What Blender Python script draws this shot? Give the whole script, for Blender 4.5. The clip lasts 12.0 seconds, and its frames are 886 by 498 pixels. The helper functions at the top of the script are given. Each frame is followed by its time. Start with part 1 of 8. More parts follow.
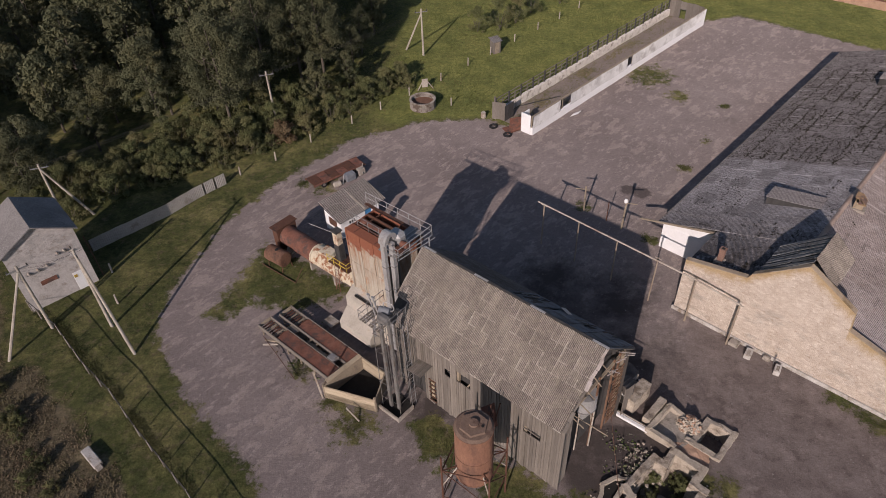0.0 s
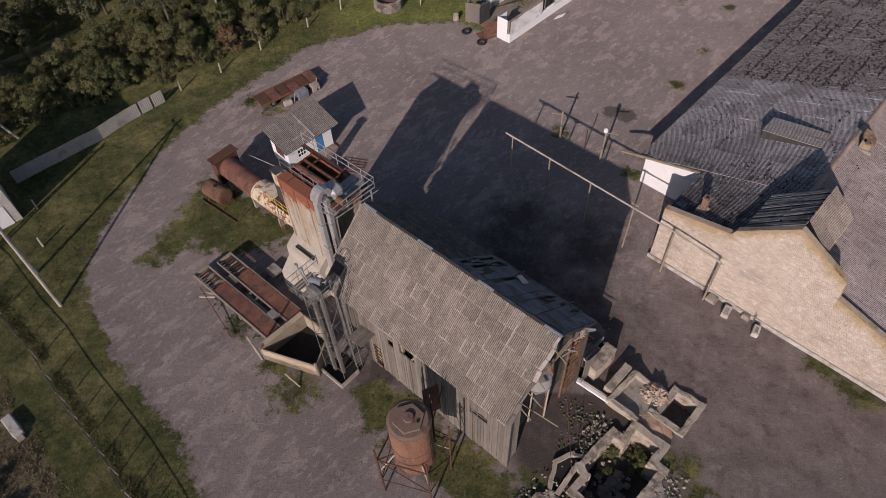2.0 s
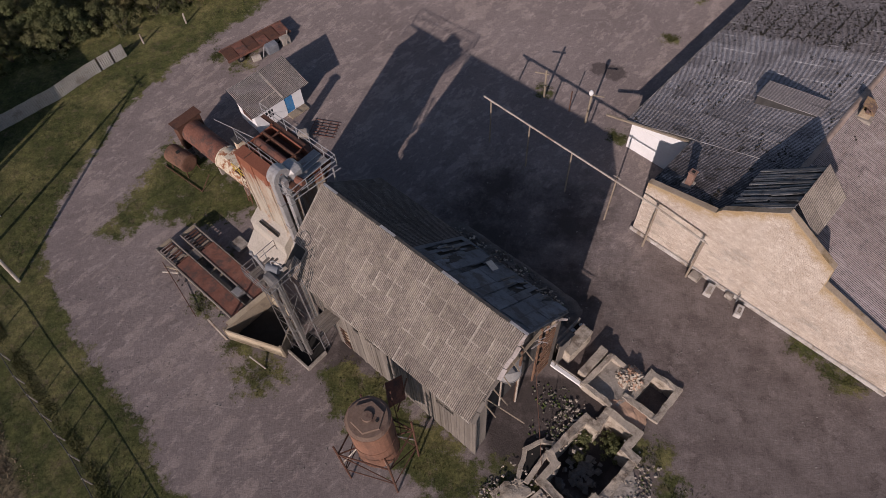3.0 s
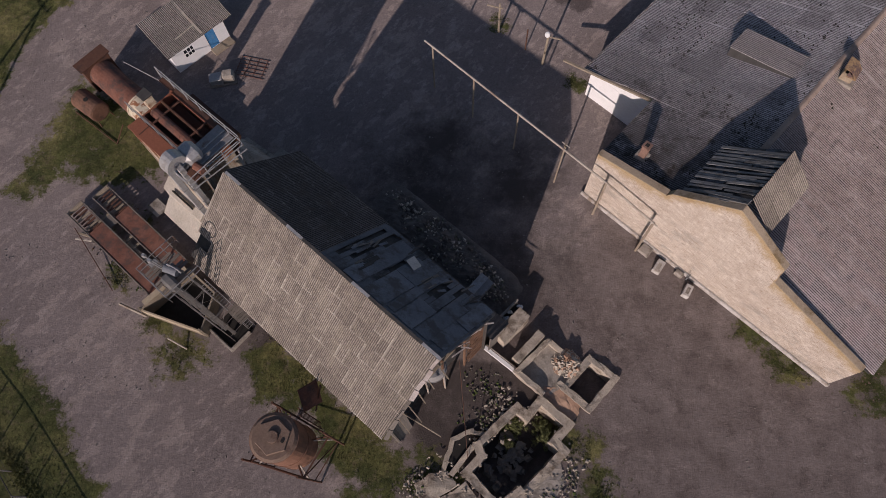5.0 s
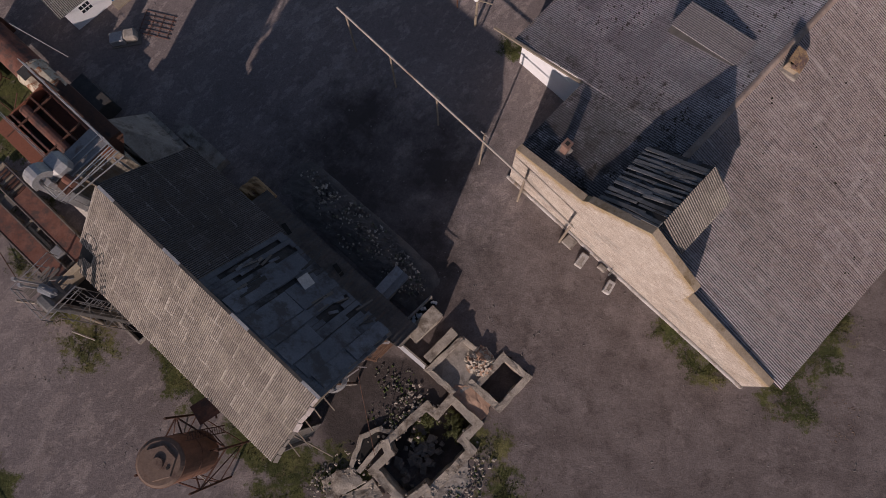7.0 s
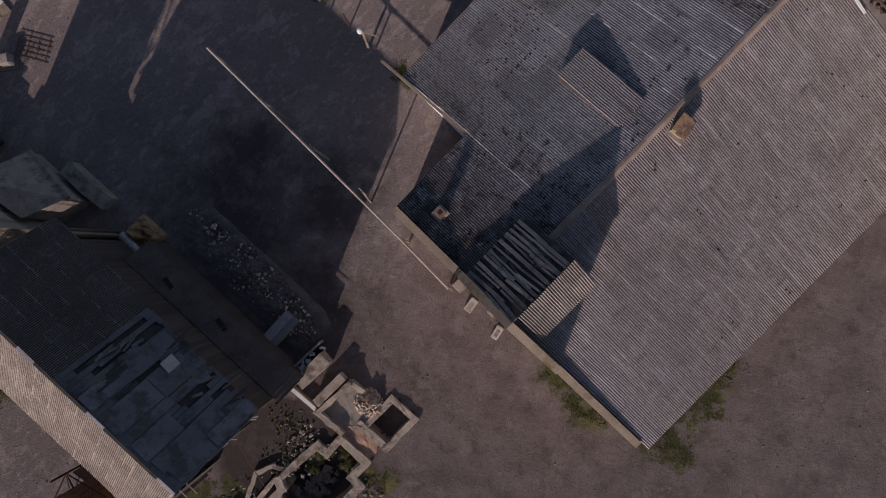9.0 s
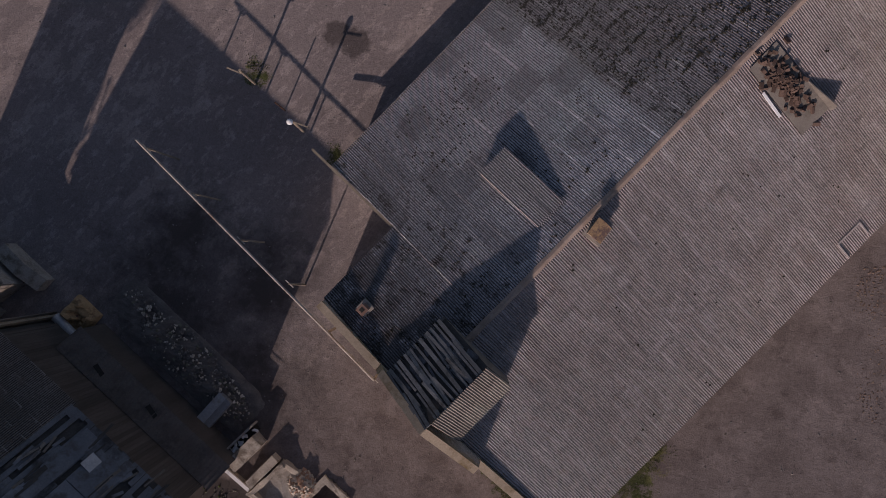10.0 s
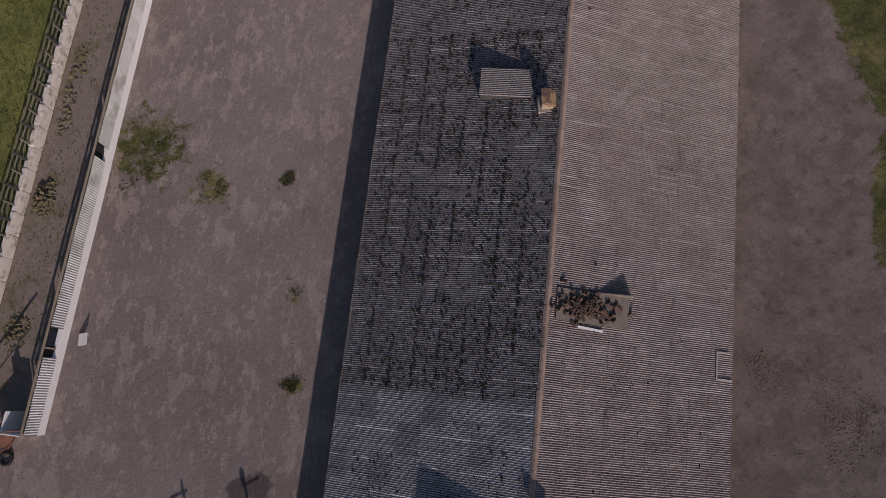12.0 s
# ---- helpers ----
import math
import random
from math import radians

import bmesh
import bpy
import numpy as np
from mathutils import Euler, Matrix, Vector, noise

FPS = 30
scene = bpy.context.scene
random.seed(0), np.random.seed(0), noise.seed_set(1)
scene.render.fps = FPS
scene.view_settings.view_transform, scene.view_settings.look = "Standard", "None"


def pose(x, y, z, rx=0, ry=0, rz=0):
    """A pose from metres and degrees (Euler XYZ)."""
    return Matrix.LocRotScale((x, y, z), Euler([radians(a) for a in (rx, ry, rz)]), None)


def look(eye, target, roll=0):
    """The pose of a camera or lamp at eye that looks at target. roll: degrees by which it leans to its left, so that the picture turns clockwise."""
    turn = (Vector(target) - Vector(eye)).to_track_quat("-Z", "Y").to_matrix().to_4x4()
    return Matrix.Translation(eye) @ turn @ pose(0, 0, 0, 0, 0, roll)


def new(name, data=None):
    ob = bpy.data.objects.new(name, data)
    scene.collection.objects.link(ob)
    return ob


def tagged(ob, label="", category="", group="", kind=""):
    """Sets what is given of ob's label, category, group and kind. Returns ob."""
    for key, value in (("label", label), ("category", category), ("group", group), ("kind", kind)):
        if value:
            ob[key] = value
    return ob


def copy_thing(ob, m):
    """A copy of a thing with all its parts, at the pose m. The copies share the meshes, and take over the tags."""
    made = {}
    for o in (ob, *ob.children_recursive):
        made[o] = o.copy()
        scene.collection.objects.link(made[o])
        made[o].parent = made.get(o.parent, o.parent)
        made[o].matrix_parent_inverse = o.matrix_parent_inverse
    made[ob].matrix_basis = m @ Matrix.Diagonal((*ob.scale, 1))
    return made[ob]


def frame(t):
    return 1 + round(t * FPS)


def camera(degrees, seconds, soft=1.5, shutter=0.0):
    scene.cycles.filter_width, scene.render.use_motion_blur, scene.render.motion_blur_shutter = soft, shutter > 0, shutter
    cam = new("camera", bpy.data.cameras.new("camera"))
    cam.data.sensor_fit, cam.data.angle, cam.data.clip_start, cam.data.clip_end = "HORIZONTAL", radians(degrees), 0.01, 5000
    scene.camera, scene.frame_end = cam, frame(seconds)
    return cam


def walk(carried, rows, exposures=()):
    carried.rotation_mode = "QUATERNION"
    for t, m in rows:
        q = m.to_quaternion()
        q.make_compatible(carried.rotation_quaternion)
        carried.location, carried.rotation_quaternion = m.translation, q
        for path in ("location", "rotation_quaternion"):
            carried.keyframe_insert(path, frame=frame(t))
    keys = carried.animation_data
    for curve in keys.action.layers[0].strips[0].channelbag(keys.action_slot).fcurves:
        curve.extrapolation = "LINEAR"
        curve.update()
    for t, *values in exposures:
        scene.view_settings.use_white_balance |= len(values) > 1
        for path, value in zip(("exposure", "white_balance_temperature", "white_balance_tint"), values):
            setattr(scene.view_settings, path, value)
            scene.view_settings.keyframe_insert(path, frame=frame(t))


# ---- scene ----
import functools

cam = camera(66.28, 12.0, soft=0.8)
# seconds, place, yaw, pitch, roll
PATH = [
    (0, 0.95, -1.70, 44.44, 5.24, -41.09, -2.57),
    (0.5, 1.78, 0.39, 44.29, 5.43, -43.29, -2.66),
    (1, 2.63, 2.56, 44.21, 5.67, -45.80, -2.81),
    (1.5, 3.45, 4.71, 44.18, 5.88, -48.68, -2.92),
    (2, 4.24, 6.87, 44.14, 6.08, -51.62, -3.04),
    (2.5, 5.10, 8.91, 44.07, 6.32, -54.50, -3.20),
    (3, 6.13, 11.06, 44.04, 6.80, -57.36, -3.58),
    (3.2, 6.56, 11.77, 43.79, 7.09, -58.27, -3.76),
    (5, 9.87, 19.71, 44.16, 7.56, -68.72, -3.89),
    (5.5, 11.10, 21.91, 44.16, 8.39, -71.51, -4.56),
    (6, 12.13, 24.08, 44.17, 8.28, -74.25, -4.34),
    (6.5, 13.41, 25.94, 44.19, 8.96, -76.59, -4.82),
    (8.3, 19.47, 35.29, 44.55, 49.19, -86.96, -44.30),
    (8.5, 20.27, 36.80, 44.67, 76.39, -87.60, -71.76),
    (9, 22.04, 39.65, 44.62, 87.80, -87.69, -83.16),
    (9.5, 23.55, 42.43, 44.83, 80.67, -88.28, -76.01),
    (10, 25.63, 45.43, 45.0, 84.83, -88.2, -79.97),
    (10.5, 27.45, 48.34, 45.55, 82.52, -88.41, -81.39),
    (11, 29.15, 51.18, 46.91, 50.18, -88.26, -62.7),
    (11.5, 30.68, 53.56, 48.52, -8.33, -84.77, -14.69),
    (12, 32.38, 55.85, 50.47, -27.47, -77.16, -5.71),
]
EXPOSURES = [(0.0, 0.05, 6200, 19), (3.0, 0.03, 6200, 21), (5.0, 0.0, 6250, 21), (6.5, -0.08, 6300, 22), (8.5, -0.12, 6350, 24), (10.5, -0.1, 6400, 25), (12.0, -0.12, 6350, 22)]
walk(cam, [(t, pose(x, y, z, 90 + pitch, 0, yaw) @ pose(0, 0, 0, 0, 0, roll)) for t, x, y, z, yaw, pitch, roll in PATH], EXPOSURES)

# ---- light ----
SUN_EL, SUN_AZ = 24.2, 72.0
travel = Vector((math.cos(radians(SUN_AZ)) * math.cos(radians(SUN_EL)), math.sin(radians(SUN_AZ)) * math.cos(radians(SUN_EL)), -math.sin(radians(SUN_EL))))
sun_data = bpy.data.lights.new("sun", "SUN")
sun_data.energy, sun_data.angle, sun_data.color = 3.15, radians(0.5), (1.0, 0.87, 0.755)
sun = new("sun", sun_data)
sun.matrix_world = look(-200 * travel, (0, 0, 0))
world = bpy.data.worlds.new("sky")
scene.world = world
world.use_nodes = True
wn = world.node_tree.nodes
sky = wn.new("ShaderNodeTexSky")
sky.sky_type, sky.sun_disc = "NISHITA", False
sky.sun_elevation, sky.sun_rotation = radians(SUN_EL), radians(198)
wn["Background"].inputs[1].default_value = 0.066
world.node_tree.links.new(sky.outputs[0], wn["Background"].inputs[0])


# ---- materials ----
class Mat:
    """A small builder of node materials."""

    def __init__(self, name, rough=0.85, metal=0.0, spec=0.3, chalky=0.45):
        self.m = bpy.data.materials.new(name)
        self.m.use_nodes = True
        self.t = self.m.node_tree
        self.b = self.t.nodes["Principled BSDF"]
        self.b.inputs["Roughness"].default_value = rough
        self.b.inputs["Diffuse Roughness"].default_value = chalky
        self.b.inputs["Metallic"].default_value = metal
        self.b.inputs["Specular IOR Level"].default_value = spec
        self.co = self.node("ShaderNodeTexCoord").outputs["Object"]
        self.geo = self.node("ShaderNodeNewGeometry").outputs["Position"]

    def node(self, kind):
        return self.t.nodes.new(kind)

    def link(self, a, b):
        self.t.links.new(a, b)

    def noise(self, scale, detail=4.0, rough=0.6, co=None, stretch=None):
        n = self.node("ShaderNodeTexNoise")
        n.inputs["Scale"].default_value, n.inputs["Detail"].default_value, n.inputs["Roughness"].default_value = scale, detail, rough
        co = co or self.geo
        if stretch:
            mp = self.node("ShaderNodeMapping")
            mp.inputs["Scale"].default_value = stretch[:3]
            if len(stretch) > 3:
                mp.inputs["Rotation"].default_value = (0, 0, radians(stretch[3]))
                mp.vector_type = "TEXTURE"
                mp.inputs["Scale"].default_value = [1 / s for s in stretch[:3]]
            self.link(co, mp.inputs["Vector"])
            co = mp.outputs[0]
        self.link(co, n.inputs["Vector"])
        return n.outputs["Fac"]

    def ramp(self, fac, lo, hi):
        r = self.node("ShaderNodeMapRange")
        r.inputs["From Min"].default_value, r.inputs["From Max"].default_value = lo, hi
        self.link(fac, r.inputs["Value"])
        return r.outputs["Result"]

    def mix(self, fac, a, b, mode="MIX"):
        x = self.node("ShaderNodeMix")
        x.data_type, x.blend_type = "RGBA", mode
        for sock, v in ((x.inputs["Factor"], fac), (x.inputs["A"], a), (x.inputs["B"], b)):
            if isinstance(v, (int, float)):
                sock.default_value = v
            elif isinstance(v, tuple):
                sock.default_value = (*v, 1)
            else:
                self.link(v, sock)
        return x.outputs["Result"]

    def math(self, op, a, b=0.0):
        x = self.node("ShaderNodeMath")
        x.operation = op
        for sock, v in zip(x.inputs, (a, b)):
            if isinstance(v, (int, float)):
                sock.default_value = v
            else:
                self.link(v, sock)
        return x.outputs[0]

    def attr(self, name):
        a = self.node("ShaderNodeAttribute")
        a.attribute_name = name
        return a.outputs["Fac"]

    def random(self):
        return self.node("ShaderNodeObjectInfo").outputs["Random"]

    def island(self):
        return self.node("ShaderNodeNewGeometry").outputs["Random Per Island"]

    def colour(self, c):
        self.link(c, self.b.inputs["Base Color"])
        return self

    def bump(self, h, strength=0.4, dist=0.02):
        b = self.node("ShaderNodeBump")
        b.inputs["Strength"].default_value, b.inputs["Distance"].default_value = strength, dist
        self.link(h, b.inputs["Height"])
        self.link(b.outputs[0], self.b.inputs["Normal"])
        return self


def plain(name, a, b, scale=1.5, fine=14.0, dirt=None, dirt_scale=0.7, cover=(0.5, 0.7), rough=0.85, metal=0.0, bump=0.35, dist=0.02, stretch=None, vary=0.0, spec=0.3):
    """Two tones in a broad and a fine grain, with stains of a third tone."""
    m = Mat(name, rough, metal, spec)
    c = m.mix(m.ramp(m.noise(scale, 5, 0.65, stretch=stretch), 0.3, 0.7), a, b)
    f = m.noise(fine, 3, 0.7, stretch=stretch)
    c = m.mix(0.5, c, m.mix(m.ramp(f, 0.3, 0.7), (0.35, 0.35, 0.35), (0.65, 0.65, 0.65)), "OVERLAY")
    if dirt:
        c = m.mix(m.ramp(m.noise(dirt_scale, 6, 0.7, stretch=stretch), *cover), c, dirt)
    if vary:
        c = m.mix(m.math("MULTIPLY", m.random(), vary), c, tuple(0.45 * x for x in a))
    return m.colour(c).bump(f, bump, dist).m


def make_ground():
    m = Mat("ground", 0.95, spec=0.15, chalky=0.6)
    big, mid, fine = m.noise(0.09, 5, 0.6), m.noise(0.6, 6, 0.65), m.noise(9.0, 4, 0.75)
    speck = m.noise(3.2, 5, 0.75)
    # grey asphalt with pale worn patches in the direction of driving
    gravel = m.mix(m.ramp(big, 0.35, 0.65), (0.215, 0.177, 0.163), (0.275, 0.23, 0.212))
    worn = m.math("ADD", m.noise(0.75, 8, 0.64, stretch=(1.0, 0.5, 1, -39.5)), m.math("MULTIPLY", m.math("SUBTRACT", m.noise(0.12, 3, 0.5), 0.5), 0.35))
    gravel = m.mix(m.math("MULTIPLY", m.ramp(worn, 0.545, 0.575), 0.55), gravel, (0.375, 0.31, 0.273))
    gravel = m.mix(m.math("MULTIPLY", m.ramp(m.noise(1.7, 8, 0.72, stretch=(1.0, 0.4, 1, -39.5)), 0.55, 0.6), 0.5), gravel, (0.42, 0.355, 0.32))
    gravel = m.mix(m.math("MULTIPLY", m.ramp(m.noise(0.9, 8, 0.75, stretch=(1.0, 0.25, 1, -39.5)), 0.58, 0.68), 0.45), gravel, (0.13, 0.107, 0.10))
    gravel = m.mix(m.math("MULTIPLY", m.ramp(m.noise(0.4, 7, 0.7), 0.55, 0.72), 0.5), gravel, (0.15, 0.122, 0.112))
    # brown soil where the asphalt is gone
    soil = m.mix(m.ramp(m.noise(0.35, 7, 0.7), 0.38, 0.62), (0.16, 0.128, 0.114), (0.235, 0.193, 0.174))
    soil = m.mix(m.math("MULTIPLY", m.ramp(m.noise(0.8, 8, 0.78), 0.54, 0.62), 0.7), soil, (0.10, 0.078, 0.067))
    soil = m.mix(m.math("MULTIPLY", m.ramp(m.noise(0.5, 8, 0.72), 0.55, 0.61), 0.5), soil, (0.29, 0.24, 0.215))
    s = m.ramp(m.math("ADD", m.attr("soil"), m.math("MULTIPLY", m.math("SUBTRACT", m.noise(0.3, 7, 0.7), 0.5), 1.5)), 0.3, 0.75)
    gravel = m.mix(s, gravel, soil)
    gravel = m.mix(0.5, gravel, m.mix(m.ramp(speck, 0.3, 0.7), (0.32,) * 3, (0.68,) * 3), "OVERLAY")
    gravel = m.mix(0.6, gravel, m.mix(m.ramp(fine, 0.25, 0.75), (0.3,) * 3, (0.7,) * 3), "OVERLAY")
    gravel = m.mix(m.math("MULTIPLY", m.ramp(m.noise(2.2, 7, 0.8), 0.6, 0.68), 0.5), gravel, (0.11, 0.087, 0.077))
    gravel = m.mix(m.math("MULTIPLY", m.ramp(m.noise(14.0, 3, 0.8), 0.66, 0.72), 0.5), gravel, (0.42, 0.36, 0.32))
    # dark soil by the barn, with its cast shadow deepened in the colour
    soil_shade = m.ramp(m.math("ADD", m.attr("soil_shade"), m.math("MULTIPLY", m.math("SUBTRACT", m.noise(0.45, 8, 0.75), 0.5), 2.0)), 0.25, 1.0)
    gravel = m.mix(m.math("MULTIPLY", soil_shade, 0.9), gravel, (0.072, 0.059, 0.053))
    # oil stain by the lamp post
    oil = m.ramp(m.math("ADD", m.attr("oil"), m.math("MULTIPLY", m.math("SUBTRACT", m.noise(1.6, 5, 0.6), 0.5), 0.8)), 0.35, 0.5)
    gravel = m.mix(m.math("MULTIPLY", oil, 0.75), gravel, (0.07, 0.057, 0.053))
    # grass: two greens and straw
    grass = m.mix(m.ramp(m.noise(0.5, 6, 0.7), 0.38, 0.62), (0.056, 0.065, 0.024), (0.105, 0.11, 0.038))
    lush = m.mix(m.ramp(m.noise(0.3, 6, 0.65), 0.38, 0.62), (0.115, 0.13, 0.04), (0.19, 0.195, 0.06))
    grass = m.mix(m.math("MULTIPLY", m.ramp(m.noise(0.23, 6, 0.7), 0.48, 0.66), 0.75), grass, (0.235, 0.205, 0.085))
    grass = m.mix(m.math("MULTIPLY", m.ramp(m.noise(1.1, 7, 0.78), 0.53, 0.64), 0.65), grass, (0.15, 0.115, 0.075))
    grass = m.mix(m.ramp(m.math("ADD", m.attr("meadow"), m.math("MULTIPLY", m.math("SUBTRACT", m.noise(0.2, 5, 0.6), 0.5), 0.8)), 0.3, 0.7), grass, lush)
    brown = m.mix(m.ramp(m.noise(0.7, 6, 0.7), 0.4, 0.6), (0.12, 0.098, 0.06), (0.205, 0.165, 0.10))
    grass = m.mix(m.ramp(m.math("ADD", m.attr("scrub"), m.math("MULTIPLY", m.math("SUBTRACT", m.noise(0.35, 6, 0.7), 0.5), 1.2)), 0.4, 0.65), grass, brown)
    grass = m.mix(0.75, grass, m.mix(m.ramp(m.noise(1.8, 6, 0.75), 0.32, 0.68), (0.25,) * 3, (0.75,) * 3), "OVERLAY")
    grass = m.mix(0.7, grass, m.mix(m.ramp(m.noise(6.0, 5, 0.8), 0.3, 0.7), (0.22,) * 3, (0.75,) * 3), "OVERLAY")
    edge = m.math("ADD", m.attr("grass"), m.math("MULTIPLY", m.math("SUBTRACT", m.noise(0.8, 8, 0.78), 0.5), 2.2))
    c = m.mix(m.ramp(edge, 0.42, 0.62), gravel, grass)
    return m.colour(c).bump(m.math("ADD", fine, m.math("MULTIPLY", speck, 1.5)), 0.6, 0.05).m


M_GROUND = make_ground()


def make_slate(name, a, b, moss, amount, lichen=(0.40, 0.38, 0.36), vary=0.35, trough=0.95, zone=False, mottle=None, joint=(1.3, 1.75, 0.75), weathered=False, groove=(0.66, 0.16, 0.18)):
    """Weathered asbestos-cement: grey-tan, lichen, moss, each sheet a tone of its own."""
    m = Mat(name, 0.9, spec=0.2, chalky=0.2)
    own = m.math("FRACT", m.math("ADD", m.random(), m.math("MULTIPLY", m.island(), 7.31)))
    c = m.mix(m.ramp(m.noise(0.35, 5, 0.6), 0.35, 0.65), a, b)
    c = m.mix(m.math("MULTIPLY", own, vary), c, tuple(0.55 * x for x in a))
    c = m.mix(m.math("MULTIPLY", m.ramp(m.noise(5.0, 5, 0.75), 0.55, 0.75), 0.5), c, lichen)
    # troughs darkened: grime, plus the shade between the waves put into the colour
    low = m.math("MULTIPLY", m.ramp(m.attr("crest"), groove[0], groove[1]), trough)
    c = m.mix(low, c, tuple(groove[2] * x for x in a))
    some = m.ramp(m.math("FRACT", m.math("MULTIPLY", own, 5.37)), 0.3, 0.6)
    rim = m.math("ADD", m.math("MULTIPLY", m.attr("edge"), m.math("ADD", m.math("MULTIPLY", some, 0.45), 0.6)), m.math("MULTIPLY", m.noise(0.9, 5, 0.75), 1.1))
    c = m.mix(m.math("MULTIPLY", m.ramp(rim, joint[0], joint[1]), joint[2]), c, lichen)
    c = m.mix(0.75, c, m.mix(m.ramp(m.noise(7.0, 5, 0.85), 0.34, 0.66), (0.26,) * 3, (0.72,) * 3), "OVERLAY")
    if mottle:
        c = m.mix(m.math("MULTIPLY", m.ramp(m.noise(1.3, 7, 0.75), 0.48, 0.7), 0.4), c, mottle)
        c = m.mix(m.math("MULTIPLY", m.ramp(m.noise(2.1, 7, 0.75), 0.54, 0.72), 0.4), c, tuple(0.62 * x for x in a))
    if weathered:
        # rain streaks down the slope, pink and pale, and bleached stretches
        run = m.noise(1.0, 5, 0.7, stretch=(0.12, 3.0, 1, -39.5))
        c = m.mix(m.math("MULTIPLY", m.ramp(run, 0.52, 0.7), 0.4), c, (0.27, 0.205, 0.19))
        c = m.mix(m.math("MULTIPLY", m.ramp(m.noise(1.3, 5, 0.7, stretch=(0.1, 4.0, 1, -39.5)), 0.54, 0.7), 0.5), c, (0.60, 0.54, 0.52))
        c = m.mix(m.math("MULTIPLY", m.ramp(m.noise(0.5, 8, 0.8), 0.54, 0.66), 0.3), c, (0.56, 0.51, 0.50))
        c = m.mix(m.math("MULTIPLY", m.ramp(m.noise(0.45, 6, 0.75), 0.58, 0.7), 0.2), c, (0.36, 0.25, 0.23))
        d = m.node("ShaderNodeVectorMath")
        d.operation = "DOT_PRODUCT"
        d.inputs[1].default_value = (0.636, 0.772, 0)
        m.link(m.geo, d.inputs[0])
        south = m.math("SUBTRACT", d.outputs["Value"], m.math("MULTIPLY", m.noise(0.4, 6, 0.7), 10.0))
        c = m.mix(m.math("MULTIPLY", m.math("MULTIPLY", m.ramp(south, 45.0, 38.0), m.ramp(m.attr("crest"), 0.2, 0.6)), 0.5), c, (0.62, 0.575, 0.575))
    g = m.noise(1.1, 6, 0.8)
    if zone:
        d = m.node("ShaderNodeVectorMath")
        d.operation = "DOT_PRODUCT"
        d.inputs[1].default_value = (0.636, 0.772, 0)
        m.link(m.geo, d.inputs[0])
        v = m.math("SUBTRACT", d.outputs["Value"], 43.15)
        v = m.math("ADD", v, m.math("MULTIPLY", m.math("SUBTRACT", m.noise(0.5, 4, 0.6), 0.5), 0.7))
        c = m.mix(m.math("MULTIPLY", m.math("MULTIPLY", m.ramp(rim, 1.3, 1.5), m.ramp(v, 11.0, 14.0)), 0.8), c, (0.58, 0.56, 0.555))
        c = m.mix(m.math("MULTIPLY", m.ramp(m.noise(4.5, 4, 0.75), 0.56, 0.62), 0.7), c, (0.045, 0.04, 0.036))
        pale = m.math("MULTIPLY", m.ramp(v, 8.0, 12.0), m.ramp(v, 21.1, 20.6))
        c = m.mix(m.math("MULTIPLY", pale, 0.8), c, m.mix(m.math("MULTIPLY", m.ramp(m.noise(2.2, 6, 0.8), 0.42, 0.58), m.ramp(m.attr("crest"), 0.3, 0.8)), c, (0.60, 0.585, 0.59)))
        # sheets replaced in patches, each patch a tone of its own
        mp = m.node("ShaderNodeMapping")
        mp.inputs["Rotation"].default_value = (0, 0, radians(39.5))
        m.link(m.geo, mp.inputs["Vector"])
        sn = m.node("ShaderNodeVectorMath")
        sn.operation = "SNAP"
        sn.inputs[1].default_value = (1.6, 2.0, 100)
        m.link(mp.outputs[0], sn.inputs[0])
        wh = m.node("ShaderNodeTexWhiteNoise")
        wh.noise_dimensions = "2D"
        m.link(sn.outputs[0], wh.inputs["Vector"])
        cell = wh.outputs["Value"]
        mid_zone = m.math("MULTIPLY", m.ramp(v, 9.0, 10.0), m.ramp(v, 21.0, 20.7))
        bright = m.math("MULTIPLY", m.math("MULTIPLY", m.ramp(v, 16.0, 17.5), m.ramp(v, 21.0, 20.7)), m.ramp(m.attr("crest"), 0.25, 0.7))
        c = m.mix(m.math("MULTIPLY", bright, m.ramp(m.noise(2.6, 7, 0.8), 0.46, 0.6)), c, (0.62, 0.60, 0.60))
        c = m.mix(m.math("MULTIPLY", m.math("MULTIPLY", m.ramp(cell, 0.72, 0.74), mid_zone), 0.42), c, m.mix(m.attr("crest"), (0.05, 0.046, 0.046), (0.20, 0.185, 0.185)))
        c = m.mix(m.math("MULTIPLY", m.ramp(m.noise(6.0, 4, 0.8), 0.57, 0.62), 0.55), c, (0.06, 0.054, 0.05))
        old = m.ramp(v, 20.6, 21.1)
        c = m.mix(m.math("MULTIPLY", old, 0.42), c, (0.12, 0.104, 0.10))
        clump = m.math("MULTIPLY", m.ramp(m.noise(3.4, 3, 0.6), 0.6, 0.64), m.math("ADD", m.math("MULTIPLY", old, 0.85), m.math("MULTIPLY", m.ramp(v, 9.0, 5.0), 0.5)))
        c = m.mix(clump, c, (0.022, 0.019, 0.016))
        burnt = m.ramp(v, 9.5, 3.0)
        c = m.mix(m.math("MULTIPLY", m.math("MULTIPLY", burnt, m.ramp(m.noise(0.7, 7, 0.8), 0.4, 0.52)), 0.85), c, m.mix(m.attr("crest"), (0.02, 0.018, 0.017), (0.13, 0.12, 0.122)))
        g = m.math("ADD", g, m.math("ADD", m.math("MULTIPLY", burnt, 0.03), m.math("MULTIPLY", pale, -0.06)))
    c = m.mix(m.ramp(g, *amount), c, moss)
